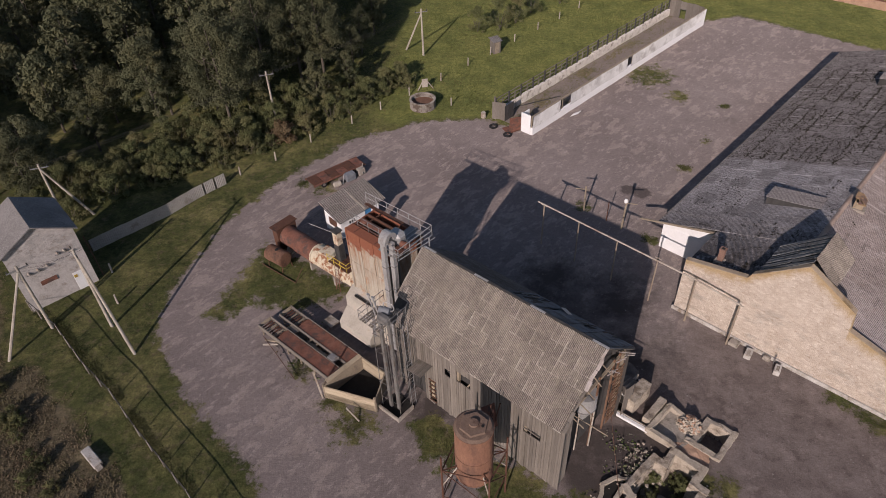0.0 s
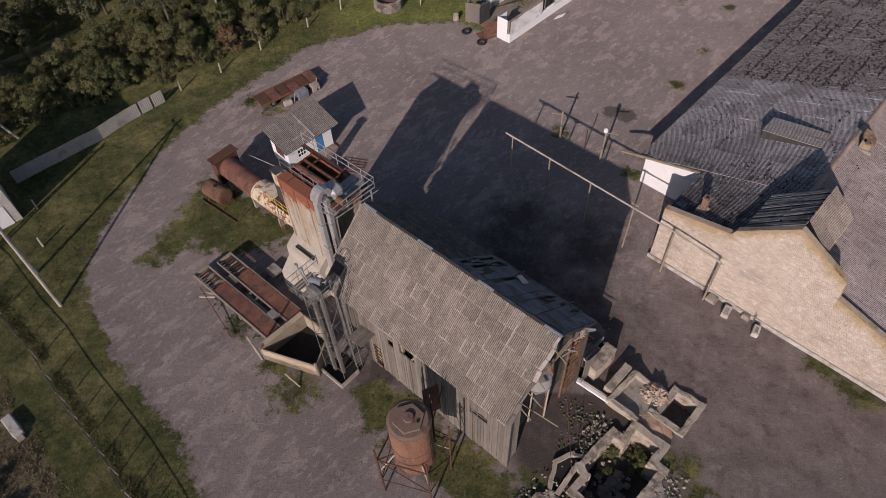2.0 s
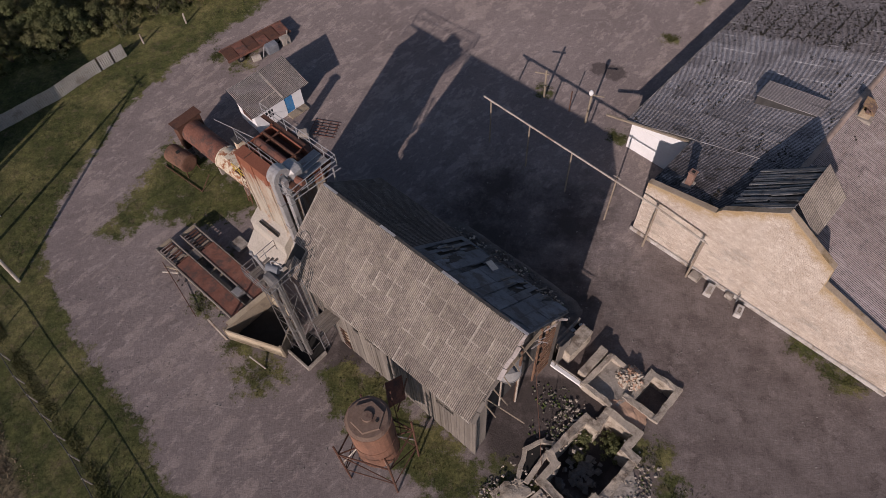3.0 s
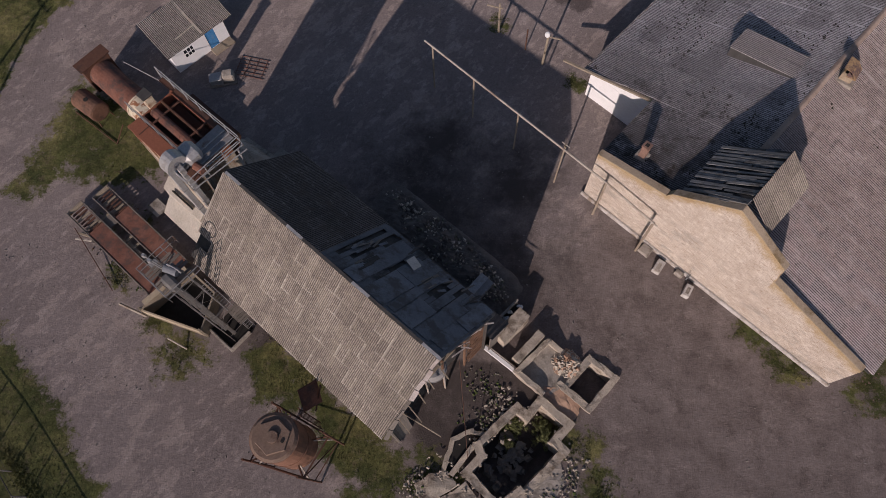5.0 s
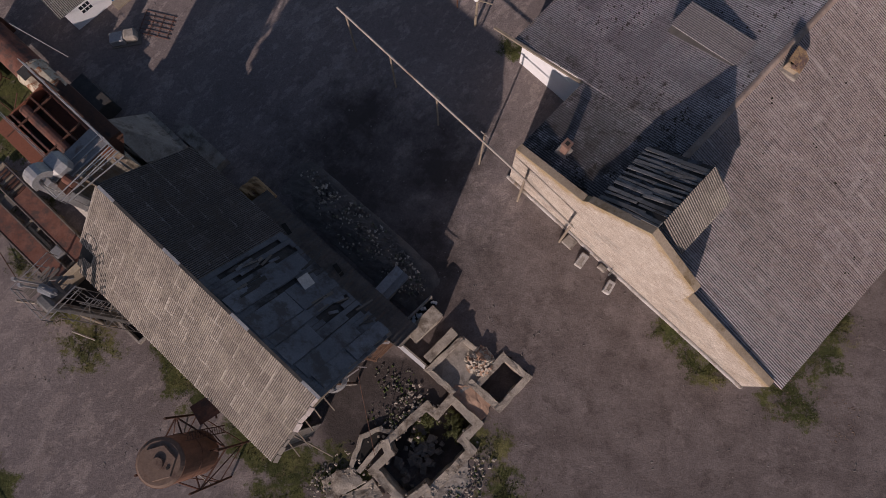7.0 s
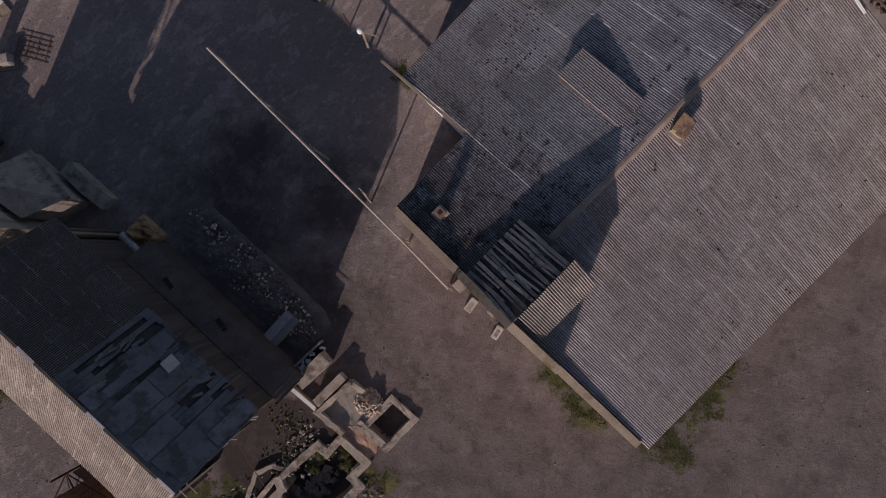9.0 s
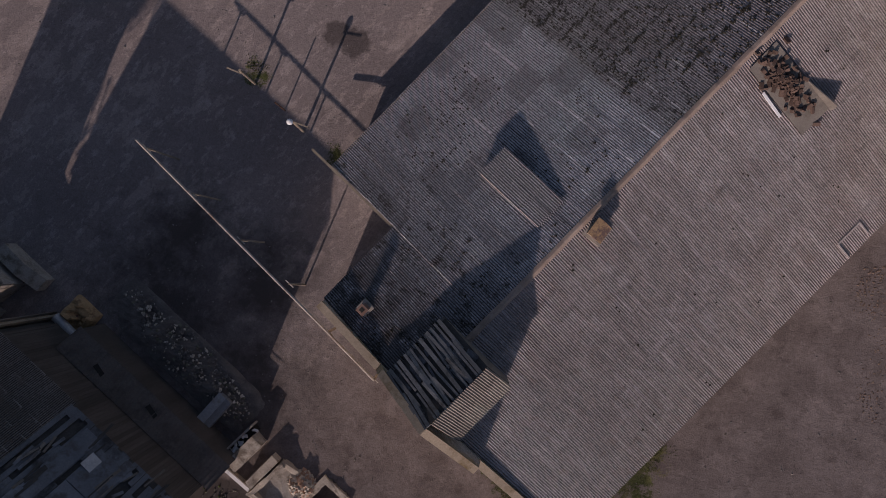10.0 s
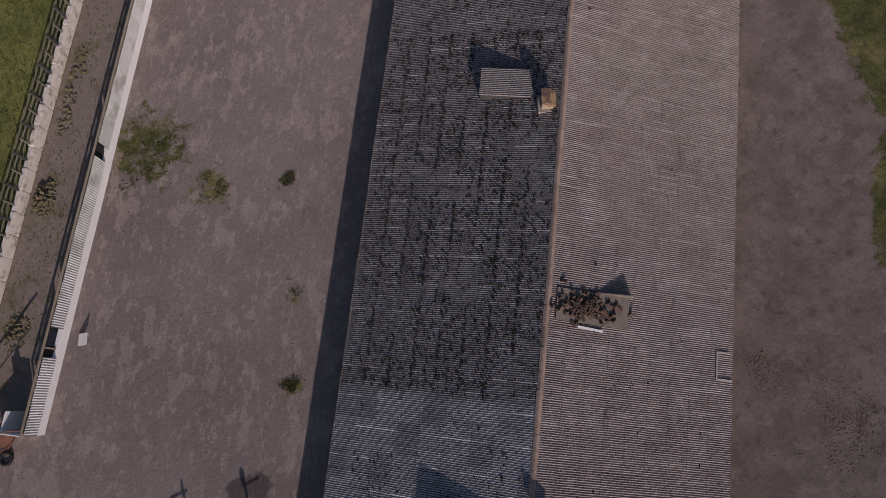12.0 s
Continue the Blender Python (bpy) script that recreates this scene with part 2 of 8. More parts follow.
    c = m.mix(0.5, c, m.mix(m.ramp(m.noise(16, 3, 0.7), 0.3, 0.7), (0.35,) * 3, (0.65,) * 3), "OVERLAY")
    return m.colour(c).bump(m.noise(22, 3, 0.7), 0.3, 0.01).m


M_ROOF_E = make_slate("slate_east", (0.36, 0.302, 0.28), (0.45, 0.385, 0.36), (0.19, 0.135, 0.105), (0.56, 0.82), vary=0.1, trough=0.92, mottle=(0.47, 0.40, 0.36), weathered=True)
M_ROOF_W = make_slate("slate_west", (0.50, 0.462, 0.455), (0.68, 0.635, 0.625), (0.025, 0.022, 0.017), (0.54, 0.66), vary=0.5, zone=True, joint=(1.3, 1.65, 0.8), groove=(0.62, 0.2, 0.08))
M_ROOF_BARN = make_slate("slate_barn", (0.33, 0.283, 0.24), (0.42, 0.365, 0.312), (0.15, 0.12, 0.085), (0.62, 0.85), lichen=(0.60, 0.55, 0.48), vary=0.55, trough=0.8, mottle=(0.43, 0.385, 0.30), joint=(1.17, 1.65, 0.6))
M_ROOF_HUT = make_slate("slate_hut", (0.19, 0.175, 0.165), (0.275, 0.255, 0.24), (0.12, 0.11, 0.10), (0.58, 0.8), trough=0.0)
M_TAR = plain("tarred_felt", (0.10, 0.105, 0.115), (0.17, 0.178, 0.19), 0.6, 12, (0.04, 0.04, 0.042), 0.5, (0.5, 0.65), rough=0.8)
# dark timber tone, also put in for the shade inside the barn
M_DARKWOOD = plain("dark_wood", (0.045, 0.042, 0.04), (0.085, 0.08, 0.075), 2, 20, stretch=(1, 1, 0.2))


def make_gable_brick():
    """Cream-washed brick: eroded courses, ochre lichen along the parapet, grey grime lower down."""
    m = Mat("cream_washed_brick", 0.92, spec=0.15, chalky=0.6)
    sep, com = m.node("ShaderNodeSeparateXYZ"), m.node("ShaderNodeCombineXYZ")
    m.link(m.co, sep.inputs[0])
    m.link(sep.outputs["X"], com.inputs["X"])
    m.link(sep.outputs["Z"], com.inputs["Y"])
    b = m.node("ShaderNodeTexBrick")
    for key, v in (("Scale", 1.0), ("Brick Width", 0.26), ("Row Height", 0.088), ("Mortar Size", 0.012), ("Mortar Smooth", 0.4)):
        b.inputs[key].default_value = v
    m.link(com.outputs[0], b.inputs["Vector"])
    wash = m.mix(m.ramp(m.noise(0.8, 6, 0.7), 0.35, 0.65), (0.56, 0.47, 0.385), (0.74, 0.655, 0.56))
    c = m.mix(m.math("MULTIPLY", b.outputs["Fac"], 0.55), wash, (0.36, 0.285, 0.215))
    flake = m.noise(4.5, 7, 0.8)
    c = m.mix(m.math("MULTIPLY", m.ramp(flake, 0.53, 0.64), 0.55), c, (0.40, 0.275, 0.19))
    c = m.mix(m.math("MULTIPLY", m.ramp(m.noise(2.2, 7, 0.78, stretch=(1, 1, 1.8)), 0.52, 0.62), 0.7), c, (0.80, 0.73, 0.64))
    c = m.mix(m.math("MULTIPLY", m.ramp(m.noise(1.5, 7, 0.75, stretch=(0.45, 1, 3.5)), 0.54, 0.63), 0.5), c, (0.42, 0.32, 0.235))
    rim = m.math("ADD", m.attr("edge"), m.math("MULTIPLY", m.math("SUBTRACT", m.noise(0.9, 6, 0.75), 0.5), 1.5))
    c = m.mix(m.math("MULTIPLY", m.ramp(rim, 0.35, 0.85), 0.75), c, (0.44, 0.30, 0.13))
    grime = m.math("MULTIPLY", m.ramp(m.noise(0.45, 6, 0.72, stretch=(0.8, 1, 1.8)), 0.52, 0.66), m.ramp(sep.outputs["Z"], 6.0, 3.5))
    c = m.mix(m.math("MULTIPLY", grime, 0.55), c, (0.27, 0.24, 0.205))
    c = m.mix(0.5, c, m.mix(m.ramp(m.noise(15, 4, 0.8), 0.3, 0.7), (0.3,) * 3, (0.7,) * 3), "OVERLAY")
    h = m.math("ADD", m.math("MULTIPLY", b.outputs["Fac"], -1.0), m.math("MULTIPLY", flake, 2.2))
    return m.colour(c).bump(h, 0.9, 0.045).m


M_PLASTER = make_gable_brick()
M_PLASTER_G = plain("grey_plaster", (0.40, 0.32, 0.24), (0.5, 0.42, 0.33), 0.8, 9, (0.25, 0.2, 0.14), 0.6)
M_WHITE = plain("white_limewash", (0.78, 0.77, 0.75), (0.84, 0.83, 0.82), 0.8, 7, (0.5, 0.46, 0.4), 0.6, (0.64, 0.85))
M_CONC = plain("concrete", (0.29, 0.255, 0.215), (0.42, 0.375, 0.32), 1.3, 9, (0.16, 0.135, 0.105), 1.1, (0.5, 0.66), bump=0.8)
M_BRICK_W = plain("silicate_brick", (0.52, 0.46, 0.38), (0.62, 0.56, 0.47), 1.2, 10, (0.38, 0.32, 0.25), 0.5, (0.55, 0.75), vary=0.3)
M_WOOD = plain("grey_boards", (0.19, 0.165, 0.14), (0.30, 0.265, 0.225), 1.6, 18, (0.13, 0.11, 0.085), 0.8, stretch=(1, 1, 0.15), vary=0.5)
M_BEAM = plain("weathered_beam", (0.27, 0.22, 0.16), (0.36, 0.30, 0.22), 2, 15, (0.16, 0.13, 0.1), 1.0)
M_RUST = plain("rusty_steel", (0.15, 0.062, 0.042), (0.25, 0.118, 0.082), 1.2, 8, (0.10, 0.065, 0.055), 1.3, (0.47, 0.62), rough=0.8, bump=0.5)
M_RUST_D = plain("dark_rust", (0.09, 0.045, 0.03), (0.15, 0.07, 0.045), 1.2, 9, (0.05, 0.035, 0.03), 1.2, rough=0.8)
M_GALV = plain("galvanised_sheet", (0.38, 0.37, 0.36), (0.5, 0.49, 0.48), 0.9, 8, (0.26, 0.21, 0.17), 0.8, (0.56, 0.75), rough=0.55, metal=0.4)
M_STEEL = plain("grey_steel", (0.23, 0.23, 0.23), (0.32, 0.31, 0.30), 1.2, 10, (0.15, 0.09, 0.06), 1.0, (0.56, 0.72), rough=0.6, metal=0.3)
M_PIPE = plain("painted_pipe", (0.42, 0.37, 0.31), (0.5, 0.45, 0.38), 0.8, 8, (0.25, 0.17, 0.12), 0.7)
M_TAN = plain("tan_paint", (0.55, 0.46, 0.34), (0.66, 0.57, 0.43), 0.7, 7, (0.25, 0.10, 0.05), 0.8, (0.52, 0.64), rough=0.7)
# near-black tone, mostly painted in for the shade inside openings and shafts
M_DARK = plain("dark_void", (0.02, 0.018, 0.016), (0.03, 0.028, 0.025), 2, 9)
M_BLUE = plain("blue_paint", (0.05, 0.20, 0.42), (0.08, 0.26, 0.5), 2, 10, (0.2, 0.25, 0.3), 1.4, (0.6, 0.75))
M_YELLOW = plain("yellow_paint", (0.55, 0.40, 0.05), (0.62, 0.46, 0.08), 2, 10, (0.2, 0.1, 0.05), 1.5)
M_BARK = plain("bark", (0.09, 0.075, 0.06), (0.15, 0.13, 0.10), 3, 15)


# ---- building blocks ----
def part(name, bm, material, parent=None, label=""):
    me = bpy.data.meshes.new(name)
    bm.to_mesh(me)
    bm.free()
    me.materials.append(material)
    ob = new(name, me)
    ob.parent = parent
    if label:
        tagged(ob, label)
    return ob


def thing(name, label, category, at=(0, 0, 0), turn=0.0, group="", kind=""):
    ob = new(name)
    ob.empty_display_size = 0.2
    ob.matrix_basis = pose(*at, 0, 0, turn)
    return tagged(ob, label, category, group, kind)


def box(bm, x0, x1, y0, y1, z0, z1, m=None):
    vs = [bm.verts.new((x, y, z)) for z in (z0, z1) for x, y in ((x0, y0), (x1, y0), (x1, y1), (x0, y1))]
    for q in ((3, 2, 1, 0), (4, 5, 6, 7), (0, 1, 5, 4), (1, 2, 6, 5), (2, 3, 7, 6), (3, 0, 4, 7)):
        bm.faces.new([vs[i] for i in q])
    if m:
        for v in vs:
            v.co = m @ v.co
    return bm


def boxed(*a, m=None, bevel=0.0):
    bm = box(bmesh.new(), *a, m)
    if bevel:
        bmesh.ops.bevel(bm, geom=bm.edges[:], offset=bevel, segments=1, affect="EDGES")
    return bm


def tube(bm, p, q, r, r2=None, seg=10, caps=True):
    """A round bar from p to q."""
    p, q = Vector(p), Vector(q)
    turn = (q - p).to_track_quat("Z", "Y").to_matrix()
    rings = []
    for c, rad in ((p, r), (q, r if r2 is None else r2)):
        rings.append([bm.verts.new(c + turn @ Vector((rad * math.cos(a), rad * math.sin(a), 0))) for a in (2 * math.pi * i / seg for i in range(seg))])
    for i in range(seg):
        bm.faces.new((rings[0][i], rings[0][(i + 1) % seg], rings[1][(i + 1) % seg], rings[1][i]))
    if caps:
        bm.faces.new(rings[0][::-1])
        bm.faces.new(rings[1])
    return bm


def bar(p, q, r, seg=8, r2=None):
    return tube(bmesh.new(), p, q, r, r2, seg)


def beam(bm, p, q, w, h, up=(0, 0, 1)):
    """A squared timber from p to q."""
    p, q = Vector(p), Vector(q)
    d = (q - p).normalized()
    s = d.cross(Vector(up))
    if s.length < 1e-3:
        s = d.cross(Vector((1, 0, 0)))
    s.normalize()
    u = s.cross(d)
    vs = [bm.verts.new(c + s * a * w / 2 + u * b * h / 2) for c in (p, q) for a, b in ((-1, -1), (1, -1), (1, 1), (-1, 1))]
    for f in ((3, 2, 1, 0), (4, 5, 6, 7), (0, 1, 5, 4), (1, 2, 6, 5), (2, 3, 7, 6), (3, 0, 4, 7)):
        bm.faces.new([vs[i] for i in f])
    return bm


def beamed(p, q, w, h, up=(0, 0, 1)):
    return beam(bmesh.new(), p, q, w, h, up)


def prism(outline, y0, y1):
    """An (x, z) outline pushed through from y0 to y1."""
    bm = bmesh.new()
    a = [bm.verts.new((x, y0, z)) for x, z in outline]
    b = [bm.verts.new((x, y1, z)) for x, z in outline]
    bm.faces.new(a)
    bm.faces.new(b[::-1])
    n = len(a)
    for i in range(n):
        bm.faces.new((a[i], b[i], b[(i + 1) % n], a[(i + 1) % n]))
    bmesh.ops.recalc_face_normals(bm, faces=bm.faces[:])
    return bm


def slab(outline, z0, z1):
    """An (x, y) outline pushed up from z0 to z1."""
    bm = bmesh.new()
    a = [bm.verts.new((x, y, z0)) for x, y in outline]
    b = [bm.verts.new((x, y, z1)) for x, y in outline]
    bm.faces.new(a[::-1])
    bm.faces.new(b)
    n = len(a)
    for i in range(n):
        bm.faces.new((a[i], a[(i + 1) % n], b[(i + 1) % n], b[i]))
    bmesh.ops.recalc_face_normals(bm, faces=bm.faces[:])
    return bm


def wave_sheet(w, l, pitch, amp, seg=4, thick=0.008):
    """A corrugated sheet: w across the waves (x), l along them (y), its lower edge thick."""
    n = int(round(w / pitch * seg))
    verts, faces = [], []
    for j, (y, dz) in enumerate(((0, -thick), (0, 0), (min(0.22, l / 3), 0), (l, 0))):
        for i in range(n + 1):
            x = w * i / n
            verts.append((x, y, amp * math.cos(2 * math.pi * x / pitch) + dz))
    for j in range(3):
        for i in range(n):
            k = j * (n + 1) + i
            faces.append((k, k + 1, k + n + 2, k + n + 1))
    return verts, faces


def mesh_of(name, verts, faces, material, crest=None, edge=None):
    me = bpy.data.meshes.new(name)
    me.from_pydata(verts, [], faces)
    me.materials.append(material)
    for key, values in (("crest", crest), ("edge", edge)):
        if values:
            me.attributes.new(key, "FLOAT", "POINT").data.foreach_set("value", values)
    return me


def piece(name, me, parent, m):
    ob = new(name, me)
    ob.parent = parent
    ob.matrix_basis = m
    return ob


def sheeted(parent, name, origin, across, down, n_across, n_down, size, pitch, amp, material, single, skip=lambda i, j: False, jitter=0.01, rest="stuff", side=0.6):
    """Rows of corrugated sheets on a slope, laid from the eave upwards; single(i, j) tells which are objects of their own."""
    w, l = size
    rng = random.Random(7)
    verts, faces = wave_sheet(w, l, pitch, amp)
    n_row = len(verts) // 4
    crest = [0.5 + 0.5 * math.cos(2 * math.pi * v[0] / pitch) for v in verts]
    edge = [side if j > 1 and i < 4 else float(j < 2) for j in range(4) for i in range(n_row)]
    me = mesh_of(name, verts, faces, material, crest, edge)
    run = Vector(down).length + 0.12
    ax, dn = Vector(across).normalized(), Vector(down).normalized()
    up = ax.cross(-dn).normalized()
    rv, rf, rc, re_ = [], [], [], []
    step_w, step_l = w - pitch, (run - l) / max(1, n_down - 1)
    for j in range(n_down):
        for i in range(n_across):
            if skip(i, j):
                continue
            o = Vector(origin) + ax * (i * step_w + rng.uniform(-jitter, jitter)) - dn * (j * step_l + rng.uniform(-jitter, jitter)) + up * (0.005 * (i % 2) + rng.uniform(0, 0.004))
            tilt = up * 0.014
            y = (-dn * l - tilt).normalized()
            m = Matrix((ax, y, ax.cross(y))).transposed().to_4x4()
            m.translation = o + tilt
            m = m @ pose(0, 0, 0, 0, 0, rng.gauss(0, 0.25))
            if single(i, j):
                piece(name, me, parent, m)
            else:
                k = len(rv)
                rv += [m @ Vector(v) for v in verts]
                rc += crest
                re_ += edge
                rf += [tuple(q + k for q in f) for f in faces]
    if rv:
        ob = new(name, mesh_of(name, rv, rf, material, rc, re_))
        ob.parent = parent
        tagged(ob, kind=rest)


# ---- ground ----
YARD = [(-12.4, 19.7), (-14.3, 21.2), (-15.9, 23.5), (-17.7, 25.5), (-20.1, 27.3), (-23.9, 31), (-26.1, 34), (-28.6, 37.1), (-29.2, 42), (-27, 52.2), (-24.2, 58.3), (-16.4, 68.9), (-7.7, 73.6), (0.2, 74.1), (5, 71.5), (32, 103.5), (40, 106), (58, 92), (70, 78), (75.5, 66.5), (71.6, 55), (67, 51.5), (64.5, 47.5), (67, 40), (58, 20), (52, -10), (0, -12), (-6, 6), (-12, 17)]
ISLAND = [(-22, 49.6), (-25.2, 39.3), (-22.7, 38.1), (-21.2, 40.6), (-16, 39.8), (-11, 42.5), (-13, 44.5), (-18, 48)]


def away(x, y, poly):
    """How far (x, y) lies outside (minus: inside) a closed outline."""
    best, inside, n = 1e9, False, len(poly)
    for i in range(n):
        (x0, y0), (x1, y1) = poly[i], poly[(i + 1) % n]
        dx, dy = x1 - x0, y1 - y0
        k = max(0.0, min(1.0, ((x - x0) * dx + (y - y0) * dy) / (dx * dx + dy * dy)))
        best = min(best, math.hypot(x - x0 - k * dx, y - y0 - k * dy))
        if (y0 > y) != (y1 > y) and x < x0 + (y - y0) / dy * dx:
            inside = not inside
    return -best if inside else best


def near(x, y, cx, cy, r):
    return 1 - math.hypot(x - cx, y - cy) / r


def step01(v, w=1.0):
    return max(0.0, min(1.0, 0.5 + v / w))


TUFTS = [(10.8, 56.4, 0.9), (17, 51.2, 1.0), (25.2, 80.3, 1.6), (22.6, 63.6, 0.9), (22.5, 86, 3.2), (30.6, 77.4, 0.8), (26.3, 69.2, 0.8), (-9.2, 28.2, 1.9), (-14.5, 33.5, 1.3), (-11.5, 30.2, 1.2), (-1.5, 26.5, 2.2), (3.5, 23.5, 2.4), (8, 21, 2.2), (4.5, 20, 2.4), (0.5, 28.6, 1.8), (36.2, 30.2, 2.0), (37.8, 32, 2.0), (38.9, 33.4, 1.2), (35.2, 28.6, 1.4), (36.6, 27.6, 1.1), (29.5, 31.2, 1.4), (31, 29.9, 1.4), (28, 32.5, 1.0), (30.3, 30.4, 1.3), (-14, 37, 1.0), (-17.5, 59.5, 1.6), (-20, 60, 1.0), (17, 24, 1.4), (18.2, 21.5, 1.6)]
# dark soil; the first two entries deepen the barn's cast shadow in the colour
SOIL_SHADE = [(12.5, 42.5, 6.5), (7, 45, 6), (-3.8, 29.8, 4.5), (-9.5, 32.0, 4), (6, 40, 10), (12, 36, 8), (-3, 33, 4), (13, 26, 5), (9.2, 25.6, 4.2), (10.6, 27.4, 3.4), (8.2, 27.2, 3.6)]
OIL = [(15.95, 59.3, 0.75), (17.25, 58.75, 0.85)]
SCRUB = [(-60, 60), (-46.5, 43), (-40.2, 32.6), (-37.0, 32.6), (-34.5, 30.2), (-31.8, 28), (-29.3, 25.8), (-27.0, 24.3), (-23.9, 20.8), (-15, 9), (-8, -5), (-60, -5)]


STRIP = [(3.0, -6.3), (4.5, -4.4), (15.2, -4.3), (18.0, -4.6), (16.4, -7.2), (12.2, -8.6), (9.5, -6.4), (6.4, -8.6)]


def grass_at(x, y):
    g = step01(away(x, y, YARD), 2.4)
    g = max(g, 0.82 * step01(-away(x, y, ISLAND), 3.0))
    u, v = from_barn(x, y)
    g = max(g, 0.78 * step01(-away(u, v, STRIP), 1.6))
    for cx, cy, r in TUFTS:
        g = max(g, min(0.62, 0.12 + 0.75 * near(x, y, cx, cy, 1.7 * r)))
    return max(0.0, g)


def soil_shade_at(x, y):
    return max([0.0] + [min(1.0, near(x, y, cx, cy, r) * (2.4 if y < 29 and x > 5 else 1.1)) for cx, cy, r in SOIL_SHADE])


def soil_at(x, y):
    """Bare soil: south and east of the barn, and behind the long building."""
    bu = (x - 17.35) * 0.772 - (y - 41.6) * 0.636
    bv = (x - 17.35) * 0.636 + (y - 41.6) * 0.772
    u, v = from_barn(x, y)
    return max(step01(bu - 15.0, 9.0), step01(u - 15.5, 7.0) * step01(10 - bv, 12.0), 0.75 * step01(v - 0.5, 6.0) * step01(u - 6.0, 8.0) * step01(12 - v, 6.0))


def oil_at(x, y):
    return max([0.0] + [near(x, y, cx, cy, 2 * r) for cx, cy, r in OIL])


def meadow_at(x, y):
    return max(step01(y - 66, 14.0) * step01(away(x, y, YARD) - 0.5, 3.0) * max(0.25, step01(x + 14, 8.0)), step01(-away(x, y, ISLAND), 3.0) * 0.2)


def scrub_at(x, y):
    return step01(-away(x, y, SCRUB), 3.0)


def from_barn(x, y):
    """World place to the barn's own axes."""
    c, s = math.cos(radians(37.5)), math.sin(radians(37.5))
    dx, dy = x + 3.9, y - 36.02
    return dx * c - dy * s, dx * s + dy * c


def to_barn(u, v, z=0.0):
    c, s = math.cos(radians(37.5)), math.sin(radians(37.5))
    return -3.9 + u * c + v * s, 36.02 - u * s + v * c, z


PIT = [(19.6, 2.3), (20.4, 2.3), (20.5, 3.6), (22.4, 3.6), (22.2, 2.2), (23.1, 2.2), (22.9, -0.9), (22.4, -1.0), (22.2, -2.6), (20.6, -2.5), (19.8, -2.4), (19.9, -1.0), (19.3, -0.8)]
PIT_SMALL = [(21.3, 7.9), (22.8, 7.9), (22.7, 5.7), (21.2, 5.7)]


def ground_z(x, y):
    z = 0.05 * noise.noise((x * 0.15, y * 0.15, 0))
    if 5 < x < 24 and 14 < y < 34:
        u, v = from_barn(x, y)
        if away(u, v, PIT) < 0.28:
            return -2.1
        if away(u, v, PIT_SMALL) < 0.2:
            return -1.3
    return z


def make_floor():
    xs = [-1500, -700, -350, -200, -140, -100] + [-80 + 0.7 * i for i in range(123)] + [6.0 + 0.25 * i for i in range(64)] + [22 + 0.7 * i for i in range(95)] + [92, 110, 150, 250, 500, 1500]
    ys = [-1500, -500, -200, -80, -40] + [-20 + 0.7 * i for i in range(52)] + [16.4 + 0.25 * i for i in range(64)] + [32.5 + 0.7 * i for i in range(128)] + [124, 135, 160, 220, 400, 900, 2500]
    verts = [(x, y, ground_z(x, y)) for y in ys for x in xs]
    n = len(xs)
    faces = [(j * n + i, j * n + i + 1, j * n + n + i + 1, j * n + n + i) for j in range(len(ys) - 1) for i in range(n - 1)]
    me = mesh_of("ground", verts, faces, M_GROUND)
    for key, fn in (("grass", grass_at), ("soil_shade", soil_shade_at), ("soil", soil_at), ("oil", oil_at), ("scrub", scrub_at), ("meadow", meadow_at)):
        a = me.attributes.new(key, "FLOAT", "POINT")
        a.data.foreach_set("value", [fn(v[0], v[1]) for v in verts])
    ob = new("ground", me)
    tagged(ob, "worn gravel and old asphalt yard with grass verges", "ground", kind="structure")


make_floor()

# ---- long farm building ----
BLD_AT, BLD_TURN = (17.35, 41.6, 0), -39.5
BLD = pose(*BLD_AT, 0, 0, BLD_TURN)
U_W, U_R, U_E, V_N = -5.6, 7.5, 20.5, 54.0
Z_W, Z_R, Z_E = 3.0, 7.35, 3.85


def roof_z(u):
    return Z_W + (Z_R - Z_W) * (u - U_W) / (U_R - U_W) if u < U_R else Z_R + (Z_E - Z_R) * (u - U_R) / (U_E - U_R)


def lumps(bm, spots, size, rng, flat=0.6):
    """Small uneven lumps at the given places."""
    for x, y, z in spots:
        r = size * rng.uniform(0.5, 1.4)
        t = Matrix.Translation((x, y, z)) @ Euler((rng.uniform(-0.4, 0.4), rng.uniform(-0.4, 0.4), rng.uniform(0, 6.3))).to_matrix().to_4x4()
        vs = [bm.verts.new(t @ Vector((r * a * rng.uniform(0.6, 1.2), r * b * rng.uniform(0.6, 1.2), r * flat * c))) for a, b, c in ((1, 0, 0), (0, 1, 0), (-1, 0, 0), (0, -1, 0), (0.4, 0.3, 1), (-0.4, -0.3, 1))]
        for f in ((0, 1, 4), (1, 2, 4), (2, 5, 4), (2, 3, 5), (3, 0, 5), (0, 4, 5)):
            bm.faces.new([vs[i] for i in f])
    return bm


